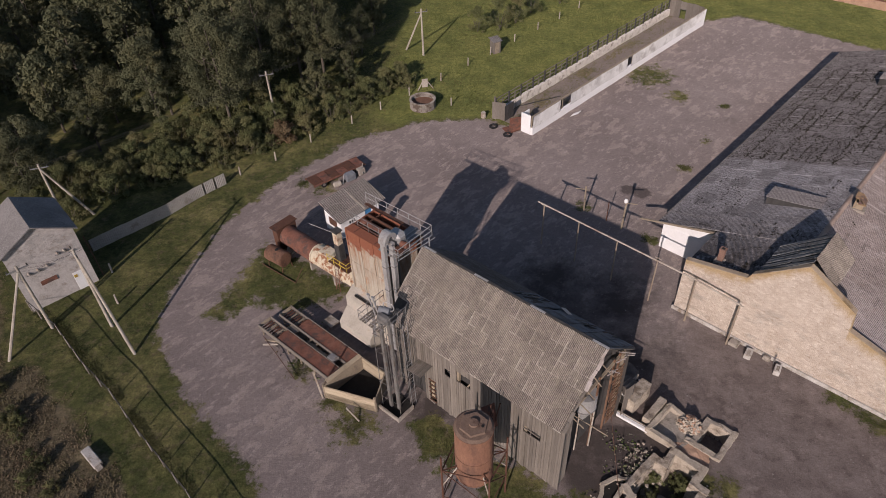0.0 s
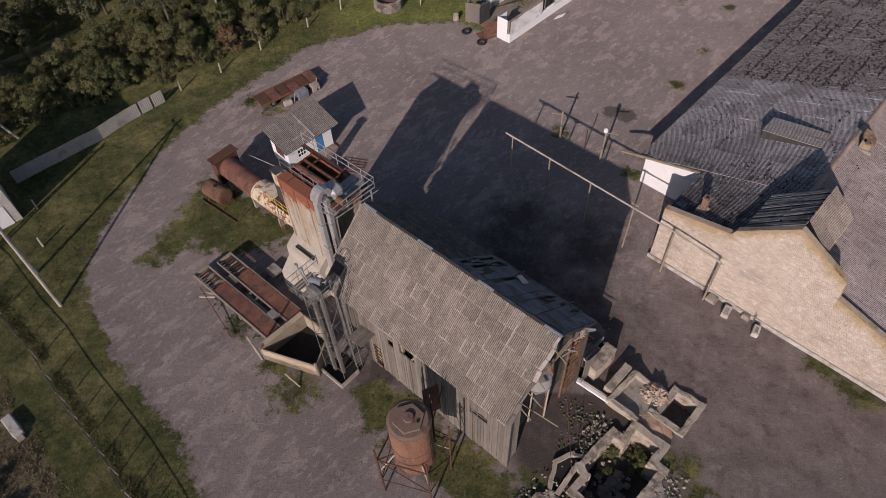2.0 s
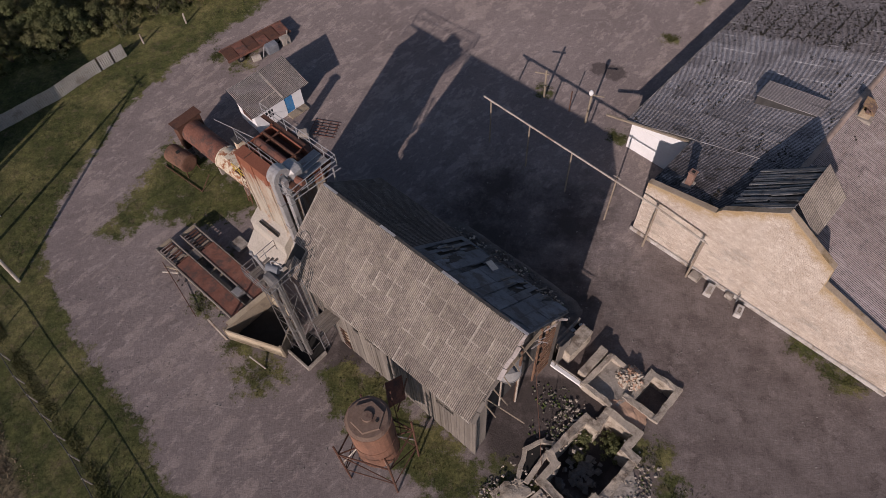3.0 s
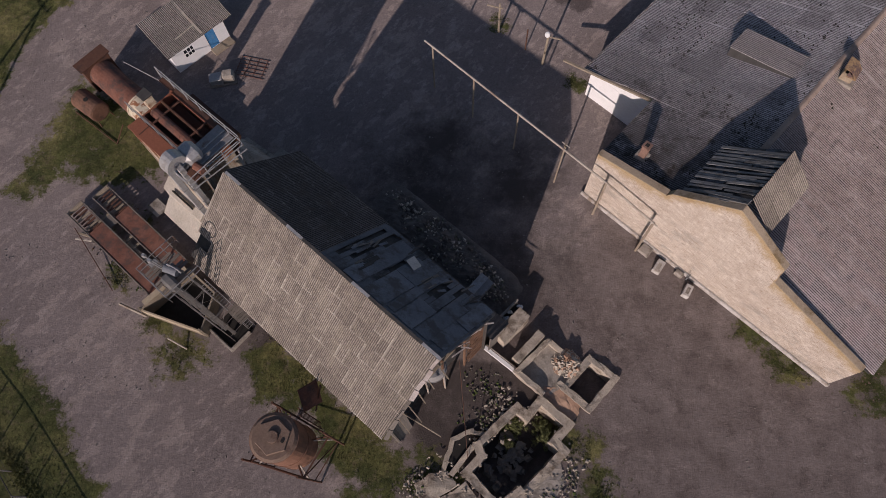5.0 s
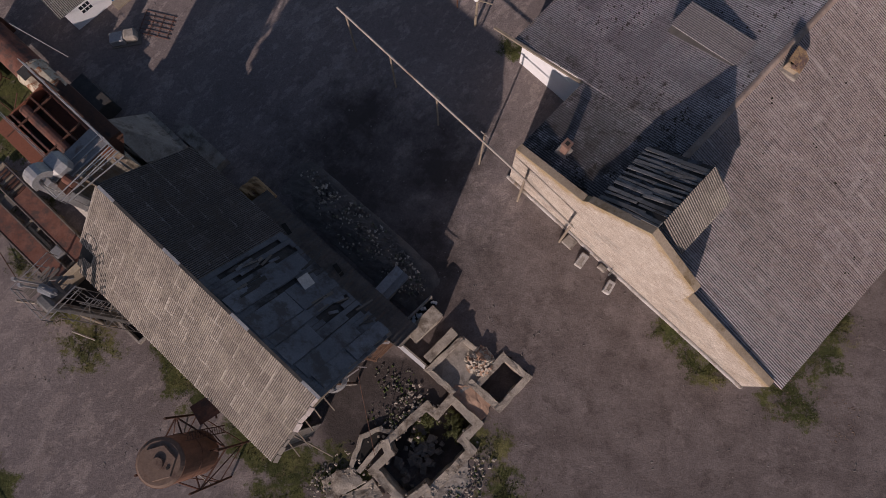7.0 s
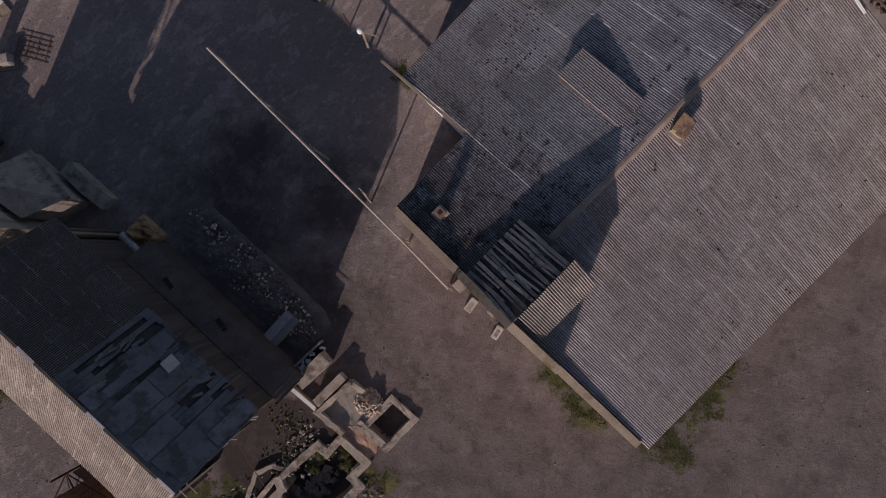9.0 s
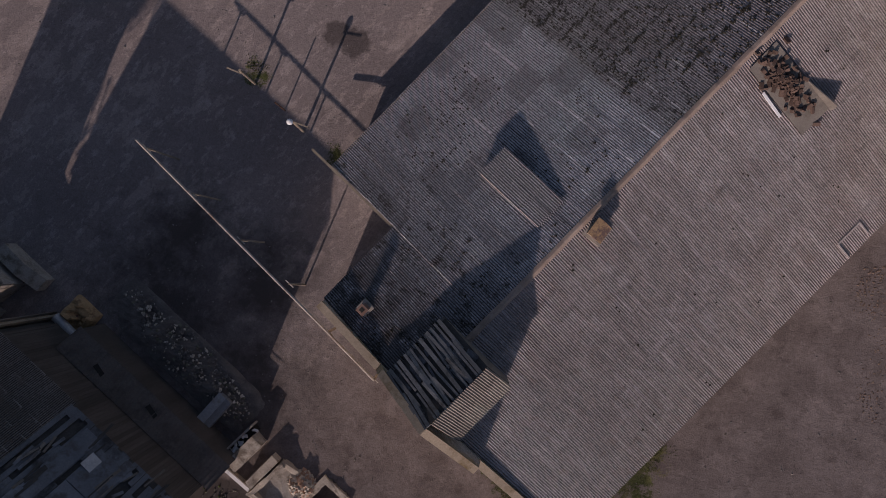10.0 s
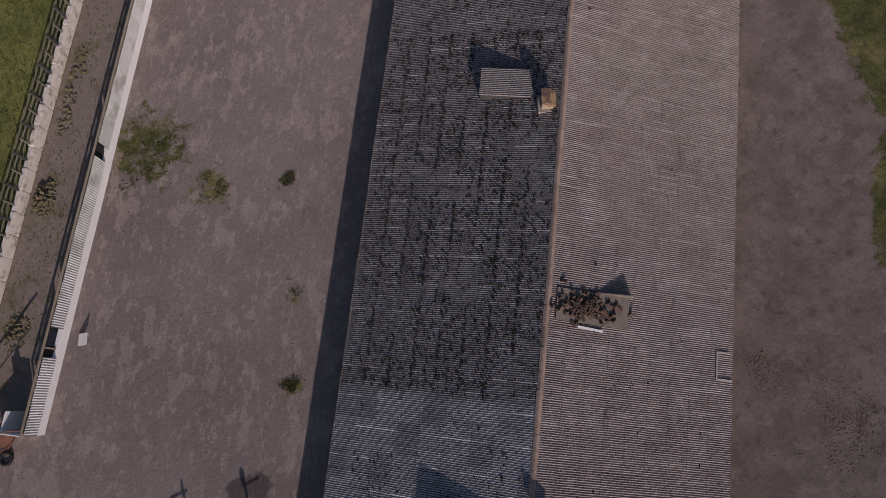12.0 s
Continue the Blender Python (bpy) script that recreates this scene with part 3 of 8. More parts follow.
def make_building():
    b = thing("farm_building", "long plastered farm building with a wavy grey slate roof", "building", BLD_AT, BLD_TURN)
    gable = [(0, -0.1), (19.9, -0.1), (19.9, 4.1), (12.62, 6.35), (12.7, 8.0), (8.85, 10.25), (5.3, 7.3), (5.0, 6.75), (0, 5.75)]
    ob = new("gable_wall", wall_slab(gable, 0, 0.42))
    ob.parent = b
    tagged(ob, "cream-washed brick gable wall with a stepped parapet")
    # sloping brick coping along the parapet
    for (x0, z0), (x1, z1) in zip(gable[2:-1], gable[3:]):
        if abs(x1 - x0) > 1:
            part("coping", beamed((x0, 0.21, z0 + 0.03), (x1, 0.21, z1 + 0.03), 0.46, 0.06), M_COPING, b, "mossy coping of the parapet")
    part("plinth", boxed(-0.15, 20.0, -0.16, -0.003, -0.1, 0.36, bevel=0.03), M_PLINTH, b, "flaking whitewashed plinth along the gable")
    part("wall", boxed(0, 0.4, 0.42, 6.6, -0.1, 4.75), M_PLASTER_G, b)
    part("wall", boxed(-5.2, 0.0, 6.6, 7.0, -0.1, 2.75), M_WHITE, b, "whitewashed end wall")
    part("wall", prism([(-5.2, 2.75), (0, 2.75), (0, 4.6), (-5.2, 2.85)], 6.62, 6.98), M_WHITE, b)
    part("wall", boxed(-5.2, -4.8, 7.0, V_N - 0.4, -0.1, 2.9), M_PLASTER_G, b)
    part("wall", boxed(19.6, 20.0, 0.42, V_N - 0.4, -0.1, 3.2), M_PLASTER_G, b)
    part("gable_wall", prism([(-5.2, -0.1), (20, -0.1), (20, 3.2), (7.5, 7.3), (-5.2, 2.9)], V_N - 0.4, V_N), M_PLASTER_G, b)
    for v0, v1, u0 in ((6.5, V_N + 0.2, U_W + 0.1), (0.42, 6.5, -0.1)):
        part("roof_deck", prism([(u0, roof_z(u0) - 0.12), (U_R, Z_R - 0.12), (U_R, Z_R - 0.24), (u0, roof_z(u0) - 0.24)], v0, v1), M_DARKWOOD, b)
    part("roof_deck", prism([(U_R, Z_R - 0.12), (U_E - 0.1, Z_E - 0.12), (U_E - 0.1, Z_E - 0.24), (U_R, Z_R - 0.24)], 0.42, V_N + 0.2), M_DARKWOOD, b)
    # board under the eave and the gutter beam that sticks out at the corner
    part("fascia", boxed(U_W - 0.08, U_W - 0.02, 6.4, V_N + 0.2, Z_W - 0.2, Z_W - 0.03), M_BEAM, b)
    part("beam", beamed((-7.4, 6.2, 2.6), (0.0, 6.35, 4.55), 0.16, 0.16), M_BEAM, b, "weathered timber at the corner of the roof")
    # raised roof behind the parapet: open battens to one side, wavy sheets to the other
    part("rafter_frame", prism([(5.6, 7.1), (8.85, 10.15), (10.6, 8.6), (10.6, 6.6), (8.85, 7.0)], 4.75, 4.9), M_WOOD, b)
    part("board_lining", prism([(5.75, 7.42), (8.85, 10.28), (8.85, 10.2), (5.75, 7.34)], 0.45, 4.9), M_DARKWOOD, b, "charred boarding under the bare battens")
    rng = random.Random(3)
    v = 0.5
    while v < 4.85:
        w = rng.uniform(0.08, 0.24)
        for a, c in ((0.0, rng.uniform(0.5, 0.95)), (rng.uniform(0.3, 0.6), 1.0)):
            part("rafter", beamed((5.55 + 3.3 * a, v + rng.uniform(-0.08, 0.08), 7.33 + 3.06 * a + rng.uniform(0, 0.08)), (5.55 + 3.3 * c, v + rng.uniform(-0.12, 0.12), 7.33 + 3.06 * c + rng.uniform(0, 0.08)), w, 0.07), M_GREYWOOD, b)
        v += w + rng.uniform(0.04, 0.22)
    for k in range(30):
        a, v = rng.uniform(0.05, 0.7), rng.uniform(0.6, 4.7)
        c = a + rng.uniform(0.12, 0.3)
        part("torn_felt", beamed((5.75 + 3.1 * a, v, 7.5 + 2.86 * a), (5.75 + 3.1 * c, v + rng.uniform(-0.15, 0.15), 7.5 + 2.86 * c), rng.uniform(0.12, 0.35), 0.02, (-0.68, rng.uniform(-0.1, 0.1), 0.74)), M_FELT, b)
    # ridge capping
    me = mesh_of("ridge_cap", *cap_shape(1.36, 0.2, 0.085), M_RIDGE)
    for i in range(40):
        piece("ridge_cap", me, b, pose(U_R + rng.uniform(-0.02, 0.02), 0.5 + 1.335 * i, Z_R + 0.05 + 0.01 * (i % 2), rng.uniform(-0.6, 0.6), 0, rng.uniform(-0.8, 0.8)))
    return b


def wall_slab(outline, v0, v1):
    """The gable as upright strips with a worn top edge; the edge value is 1 along the parapet and fades downwards."""
    rng = random.Random(17)
    top = outline[2:][::-1]

    def height(u):
        for (a, za), (b, zb) in zip(top, top[1:]):
            if a <= u <= b and b > a:
                return za + (zb - za) * (u - a) / (b - a)
        return top[-1][1]

    us = sorted({round(0.3 * i, 3) for i in range(67)} | {p[0] for p in top} | {p[0] - 0.02 for p in top[1:-1]})
    verts, faces, edge = [], [], []
    for u in us:
        z1 = height(u) + rng.uniform(-0.05, 0.03)
        for v in (v0, v1):
            for z, e in ((outline[0][1], 0), (max(1.0, z1 - 2.4), 0), (max(1.5, z1 - 1.1), 0.3), (z1 - 0.3, 0.75), (z1, 1)):
                verts.append((u, v, z))
                edge.append(e)
    for i in range(len(us) - 1):
        a, c = 10 * i, 10 * i + 10
        for k in range(4):
            faces += [(a + k, c + k, c + k + 1, a + k + 1), (a + 5 + k, a + 6 + k, c + 6 + k, c + 5 + k)]
        faces.append((a + 4, c + 4, c + 9, a + 9))
    for a in (0, 10 * (len(us) - 1)):
        faces += [(a + k, a + k + 1, a + k + 6, a + k + 5) for k in range(4)]
    return mesh_of("gable_wall", verts, faces, M_PLASTER, None, edge)


def cap_shape(l, w, h):
    pts = [(-w, -h), (-w * 0.4, -h * 0.1), (0, h * 0.25), (w * 0.4, -h * 0.1), (w, -h)]
    verts = [(x, y, z) for y in (0, l) for x, z in pts] + [(x, y, z - 0.02) for y in (0, l) for x, z in pts]
    faces = [(i, i + 1, i + 6, i + 5) for i in range(4)] + [(i, i + 10, i + 11, i + 1) for i in range(4)] + [(i + 5, i + 6, i + 16, i + 15) for i in range(4)] + [(0, 5, 15, 10), (4, 14, 19, 9)]
    return verts, faces


M_COPING = plain("mossy_coping", (0.33, 0.26, 0.18), (0.43, 0.345, 0.25), 0.8, 9, (0.20, 0.14, 0.07), 0.7, (0.5, 0.66), bump=0.6)
M_FELT = plain("scorched_felt", (0.10, 0.108, 0.125), (0.17, 0.18, 0.20), 1.2, 10, (0.055, 0.052, 0.05), 1.3, (0.48, 0.6), vary=0.5)
M_GREYWOOD = plain("silvered_boards", (0.20, 0.195, 0.185), (0.31, 0.30, 0.285), 1.6, 18, (0.09, 0.085, 0.08), 1.0, (0.5, 0.65), stretch=(1, 1, 0.2), vary=0.5)
M_PLINTH = plain("flaking_limewash", (0.42, 0.39, 0.35), (0.60, 0.57, 0.53), 1.2, 8, (0.26, 0.21, 0.16), 0.8, (0.48, 0.62))
M_RIDGE = plain("ridge_cement", (0.33, 0.25, 0.20), (0.42, 0.33, 0.27), 0.6, 8, (0.22, 0.16, 0.12), 0.8, vary=0.3)
building = make_building()


def roof_lid(u0, u1, v0, v1, lift, label):
    """A raised shutter of wavy sheets over an opening in the west slope: flush at u1, lifted at u0."""
    t = thing("roof_hatch", label, "hatch", (BLD @ Vector((u0, v0, 0)))[:], BLD_TURN)
    z0, z1, w, l = roof_z(u0), roof_z(u1), v1 - v0, u1 - u0
    part("side_board", prism([(0, z0), (l, z1), (l, z1 + 0.1), (0, z0 + lift)], 0.02, 0.06), M_DARKWOOD, t)
    part("side_board", prism([(0, z0), (l, z1), (l, z1 + 0.1), (0, z0 + lift)], w - 0.06, w - 0.02), M_DARKWOOD, t)
    part("front_board", boxed(0.0, 0.04, 0.06, w - 0.06, z0 - 0.05, z0 + lift - 0.04), M_DARKWOOD, t)
    n = max(1, round(w / 1.0))
    rows = max(1, round(l / 1.7))
    sheeted(t, "slate_sheet", (-0.1, 0.0, z0 + lift + 0.03), (0, 1, 0), (-l, 0, z0 + lift - z1 - 0.12), n, rows, (1.13, l / rows + 0.25), 0.1413, 0.026, M_ROOF_HATCH, lambda i, j: True)
    return t


M_ROOF_HATCH = make_slate("slate_hatch", (0.38, 0.345, 0.33), (0.46, 0.42, 0.405), (0.16, 0.13, 0.11), (0.62, 0.85), vary=0.2)
roof_lid(1.5, 5.9, 12.1, 13.95, 0.8, "raised shutter of wavy slate sheets on the mossy roof slope")
roof_lid(1.8, 5.3, 41.7, 43.8, 0.9, "second raised slate shutter on the far roof slope")


M_OCHRE = plain("rusting_ochre_paint", (0.28, 0.18, 0.095), (0.38, 0.255, 0.14), 2.0, 12, (0.13, 0.085, 0.075), 1.3, (0.47, 0.58), rough=0.7)


def roof_vent(u, v, w, l, h, label):
    """A ventilation shaft astride the ridge under a bent hood."""
    t = thing("roof_vent", label, "vent", (BLD @ Vector((u, v, 0)))[:], BLD_TURN + 8)
    zb = roof_z(u) - 0.5
    for x0, x1, y0, y1, dz in ((-w, -w + 0.12, -l, l, -0.35), (w - 0.12, w, -l, l, -0.55), (-w + 0.12, w - 0.12, -l, -l + 0.12, -0.45), (-w + 0.12, w - 0.12, l - 0.12, l, -0.45)):
        part("side", boxed(x0, x1, y0, y1, zb, zb + 0.5 + h + dz, bevel=0.02), M_COPING, t)
    # solid block; the shade down the shaft is in its colour
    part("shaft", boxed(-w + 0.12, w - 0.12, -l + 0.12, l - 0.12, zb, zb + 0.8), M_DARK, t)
    # bent hood, open on the west side
    top = zb + 0.5 + h
    part("hood", prism([(-w - 0.1, top + 0.1), (0.05, top + 0.02), (w + 0.14, top - 0.5), (w + 0.14, top - 0.56), (0.03, top - 0.05), (-w - 0.1, top + 0.04)], -l - 0.1, l + 0.1), M_OCHRE, t, "bent ochre sheet hood")
    part("cheek", prism([(-0.1, top - 0.1), (w + 0.1, top - 0.55), (-0.1, top - 0.55)], l + 0.04, l + 0.08), M_OCHRE, t)
    part("cheek", prism([(-0.1, top - 0.1), (w + 0.1, top - 0.55), (-0.1, top - 0.55)], -l - 0.08, -l - 0.04), M_OCHRE, t)
    part("flashing", boxed(-w - 0.2, w + 0.25, -l - 0.2, l + 0.15, zb + 0.3, zb + 0.62), M_CONC, t, "cracked mortar flashing")
    return t


roof_vent(8.35, 14.2, 0.38, 0.42, 1.15, "ochre roof vent with a bent rusty hood on the ridge")
roof_vent(6.4, 41.2, 0.4, 0.45, 1.25, "second ochre hooded vent beside the roof ridge")


def make_rubble_vent():
    t = thing("fallen_vent", "collapsed roof vent with dark bricks in a heap", "rubble", (BLD @ Vector((10.0, 27.4, 0)))[:], BLD_TURN)
    rng = random.Random(11)
    z = lambda u: roof_z(10.0 + u)
    part("patch", prism([(-1.9, z(-1.9) + 0.06), (3.0, z(3.0) + 0.06), (3.0, z(3.0) + 0.1), (-1.9, z(-1.9) + 0.1)], -1.0, 1.1), M_WOOD, t, "bare boarded patch")
    part("upright_board", prism([(0.6, z(0.6)), (3.2, z(3.2) + 0.05), (3.1, z(3.2) + 0.95)], 1.1, 1.16), M_WOOD, t, "leaning board")
    me = mesh_of("brick", [v.co[:] for v in boxed(-0.13, 0.13, -0.065, 0.065, -0.045, 0.045).verts], [(3, 2, 1, 0), (4, 5, 6, 7), (0, 1, 5, 4), (1, 2, 6, 5), (2, 3, 7, 6), (3, 0, 4, 7)], M_BRICK_D)
    for i in range(120):
        u, v = rng.gauss(0, 0.95), rng.gauss(0, 0.45)
        piece("brick", me, t, pose(u, v, z(u) + 0.14 + max(0, 0.35 - 0.3 * abs(v) - 0.15 * abs(u)) * rng.random(), rng.uniform(-50, 50), rng.uniform(-50, 50), rng.uniform(0, 180)) @ Matrix.Diagonal((1.5, 1.5, 1.5, 1)))
    part("plank", beamed((-0.4, -1.25, z(-0.4) + 0.1), (1.3, -1.35, z(1.3) + 0.1), 0.16, 0.05), M_WHITE, t, "pale plank")
    return t


M_BRICK_D = plain("sooty_brick", (0.10, 0.065, 0.05), (0.17, 0.11, 0.085), 2, 12, (0.30, 0.24, 0.2), 1.5, (0.6, 0.75), vary=0.6)
make_rubble_vent()


def make_chimney():
    u, v = 2.1, 1.9
    t = thing("chimney", "short red brick chimney on the mossy slate roof", "chimney", (BLD @ Vector((u, v, 0)))[:], BLD_TURN)
    zb = roof_z(u)
    part("stack", boxed(-0.22, 0.22, -0.22, 0.22, zb - 0.4, zb + 1.25, bevel=0.015), M_BRICK_R, t)
    part("cap", boxed(-0.27, 0.27, -0.27, 0.27, zb + 1.25, zb + 1.37, bevel=0.02), M_BRICK_R, t)
    # dark plate on the cap, painted in for the shade of the flue
    part("flue", boxed(-0.12, 0.12, -0.12, 0.12, zb + 1.374, zb + 1.39), M_DARK, t)
    part("flashing", boxed(-0.42, 0.38, -0.4, 0.4, zb - 0.2, zb + 0.14, bevel=0.04), M_CONC, t)


M_BRICK_R = plain("red_brick", (0.20, 0.12, 0.09), (0.28, 0.175, 0.135), 2, 10, (0.4, 0.33, 0.28), 1.2, (0.58, 0.75))
make_chimney()


M_PALEWOOD = plain("faded_frame_paint", (0.42, 0.37, 0.34), (0.52, 0.46, 0.43), 2.0, 12, (0.3, 0.24, 0.2), 1.2)


def make_frame_lid():
    t = thing("roof_window", "empty pale window frame lying on the roof edge", "window frame", (BLD @ Vector((20.0, 24.9, roof_z(20.0) + 0.08)))[:], BLD_TURN)
    s = (Z_R - Z_E) / (U_E - U_R)
    for p, q in (((-0.6, -0.9, 0.6 * s), (-0.6, 0.9, 0.6 * s)), ((-0.6, -0.9, 0.6 * s), (0.55, -0.9, -0.55 * s)), ((-0.6, 0.9, 0.6 * s), (0.3, 0.9, -0.3 * s))):
        part("rail", beamed(p, q, 0.09, 0.05), M_PALEWOOD, t)


make_frame_lid()


def make_roof_moss():
    """Clumps of moss in the troughs of the west slope."""
    rng = random.Random(5)
    spots = []
    while len(spots) < 4600:
        v = rng.uniform(21, 47) if rng.random() < 0.82 else rng.uniform(1, 20)
        u = rng.uniform(-5.3, 7.2)
        if v < 6.6 and u < 1.5:
            continue
        n = noise.noise((u * 0.25, v * 0.3, 2.0))
        if n < -0.3 or (v < 20 and n < 0.1):
            continue
        row = -5.7 + round((u + 5.7) / 1.6) * 1.6 + 0.05
        if rng.random() < 0.4:
            u = row + rng.uniform(0, 0.18)
        if -5.4 < u < 7.2:
            v = round(v / 0.1413) * 0.1413
            spots.append((u, v, roof_z(u) + 0.03))
    for _ in range(40):
        u, v = rng.uniform(8.5, 20.2), rng.uniform(6, 50)
        spots += [(u + rng.uniform(-0.2, 0.2), v + rng.uniform(-0.2, 0.2), roof_z(u) + 0.04) for _ in range(rng.randint(1, 2))]
    ob = part("roof_moss", lumps(bmesh.new(), spots, 0.072, rng, 0.6), M_MOSS)
    ob.matrix_basis = BLD
    tagged(ob, "dark dry moss clumps scattered over the slate roof", "moss", kind="stuff")


M_MOSS = plain("dry_moss", (0.018, 0.015, 0.010), (0.04, 0.034, 0.02), 3, 15, (0.05, 0.06, 0.02), 0.4, (0.6, 0.75))
make_roof_moss()

# ---- overhead pipe, posts and lamp ----


def make_pipe():
    t = thing("overhead_pipe", "pale overhead pipe carried on thin steel posts", "pipe", (5.5, 50.5, 0))
    a, b, c = Vector((0, 0, 4.95)), Vector((12.49, -10.49, 4.95)), Vector((15.45, -13.1, 4.75))
    part("run", bar(a, b, 0.075, 10), M_PIPE, t)
    part("run", bar(b, c, 0.075, 10), M_PIPE, t)
    for k, (x, y, h) in enumerate(((0.55, -0.45, 4.9), (3.6, -2.95, 4.9), (6.75, -5.5, 4.9), (9.75, -8.1, 4.95), (12.49, -10.49, 4.95), (15.41, -13.07, 4.75))):
        lean = 0.3 if k == 3 else 0.04
        part("post", bar((x, y, -0.1), (x + lean * 0.6, y + lean, h), 0.065 if k < 4 else 0.085, 8), M_POSTWOOD, t)
        part("bracket", beamed((x - 0.25 + lean * 0.6, y + 0.2 + lean, h - 0.1), (x + 0.25 + lean * 0.6, y - 0.2 + lean, h - 0.1), 0.06, 0.06), M_PIPE, t)


M_POSTWOOD = plain("weathered_post", (0.25, 0.20, 0.15), (0.34, 0.28, 0.21), 2, 15, (0.16, 0.12, 0.09), 1.0)

make_pipe()


def make_lamp():
    t = thing("lamp_post", "short wooden post with a white glass lamp and a crossbar", "lamp", (14.25, 52.6, 0))
    part("post", bar((0, 0, -0.1), (0.1, 0.05, 3.4), 0.1, 8, 0.08), M_BEAM, t)
    bm = bmesh.new()
    bmesh.ops.create_uvsphere(bm, u_segments=12, v_segments=8, radius=0.2, matrix=Matrix.Translation((0.0, -0.05, 3.55)) @ Matrix.Diagonal((1, 1, 1.3, 1)))
    part("globe", bm, M_GLOBE, t, "white lamp globe")
    part("crossbar", beamed((-0.1, 0.1, 3.2), (1.1, -0.25, 3.3), 0.07, 0.07), M_BEAM, t)
    t = thing("wooden_post", "leaning grey wooden post with a short crossbar", "post", (10.75, 55.5, 0))
    part("post", bar((0, 0, -0.1), (-0.05, 0.1, 3.1), 0.09, 8), M_BEAM, t)
    part("crossbar", beamed((-1.0, 0.3, 2.7), (0.2, -0.1, 2.8), 0.08, 0.08), M_BEAM, t)
    t = thing("pipe_post", "thin rusty pipe post standing in weeds", "post", (12.9, 53.9, 0))
    part("post", bar((0, 0, -0.1), (0, 0, 2.4), 0.05, 8), M_RUST_D, t)


M_GLOBE = plain("white_glass", (0.8, 0.8, 0.78), (0.85, 0.85, 0.83), 3, 20, rough=0.3)
make_lamp()


def loose_block(u, v, turn, size, label, mat=None):
    t = thing("concrete_block", label, "block", (BLD @ Vector((u, v, 0)))[:], BLD_TURN + turn, "blocks by the gable")
    w, l, h = size
    bm = boxed(-w / 2, w / 2, -l / 2, l / 2, 0.0, h, bevel=0.04)
    part("block", bm, mat or M_PLINTH, t)
    part("recess", boxed(-w * 0.22, w * 0.22, -l * 0.3, l * 0.25, h - 0.02, h + 0.006), M_CONC, t)


loose_block(7.3, -0.95, 8, (0.55, 0.95, 0.5), "pale concrete block lying before the gable wall")
loose_block(9.75, -1.05, 12, (0.5, 0.9, 0.5), "pale concrete block with chipped edges before the gable wall")
loose_block(5.9, -0.55, 0, (0.8, 0.7, 0.35), "low grey concrete slab at the foot of the gable", M_CONC)


def make_tap():
    t = thing("water_tap", "thin bent water pipe beside a small basin at the wall", "tap", (BLD @ Vector((9.2, -0.35, 0)))[:], BLD_TURN)
    part("riser", bar((0, 0, -0.05), (0, 0, 1.1), 0.04, 8), M_STEEL, t)
    part("arm", bar((0, 0, 1.1), (0.0, -0.35, 1.15), 0.035, 8), M_STEEL, t)
    part("basin", boxed(-0.9, -0.3, -0.2, 0.12, 0.0, 0.45, bevel=0.03), M_CONC, t)


make_tap()

# ---- barn ----
BARN_AT, BARN_TURN = (-3.9, 36.02, 0), -37.5
BARN = pose(*BARN_AT, 0, 0, BARN_TURN)
B_L, B_H, B_R, B_E = 15.5, 4.45, 11.6, 7.7


def barn_thing(name, label, category, u=0.0, v=0.0, turn=0.0, group=""):
    return thing(name, label, category, to_barn(u, v), BARN_TURN + turn, group)


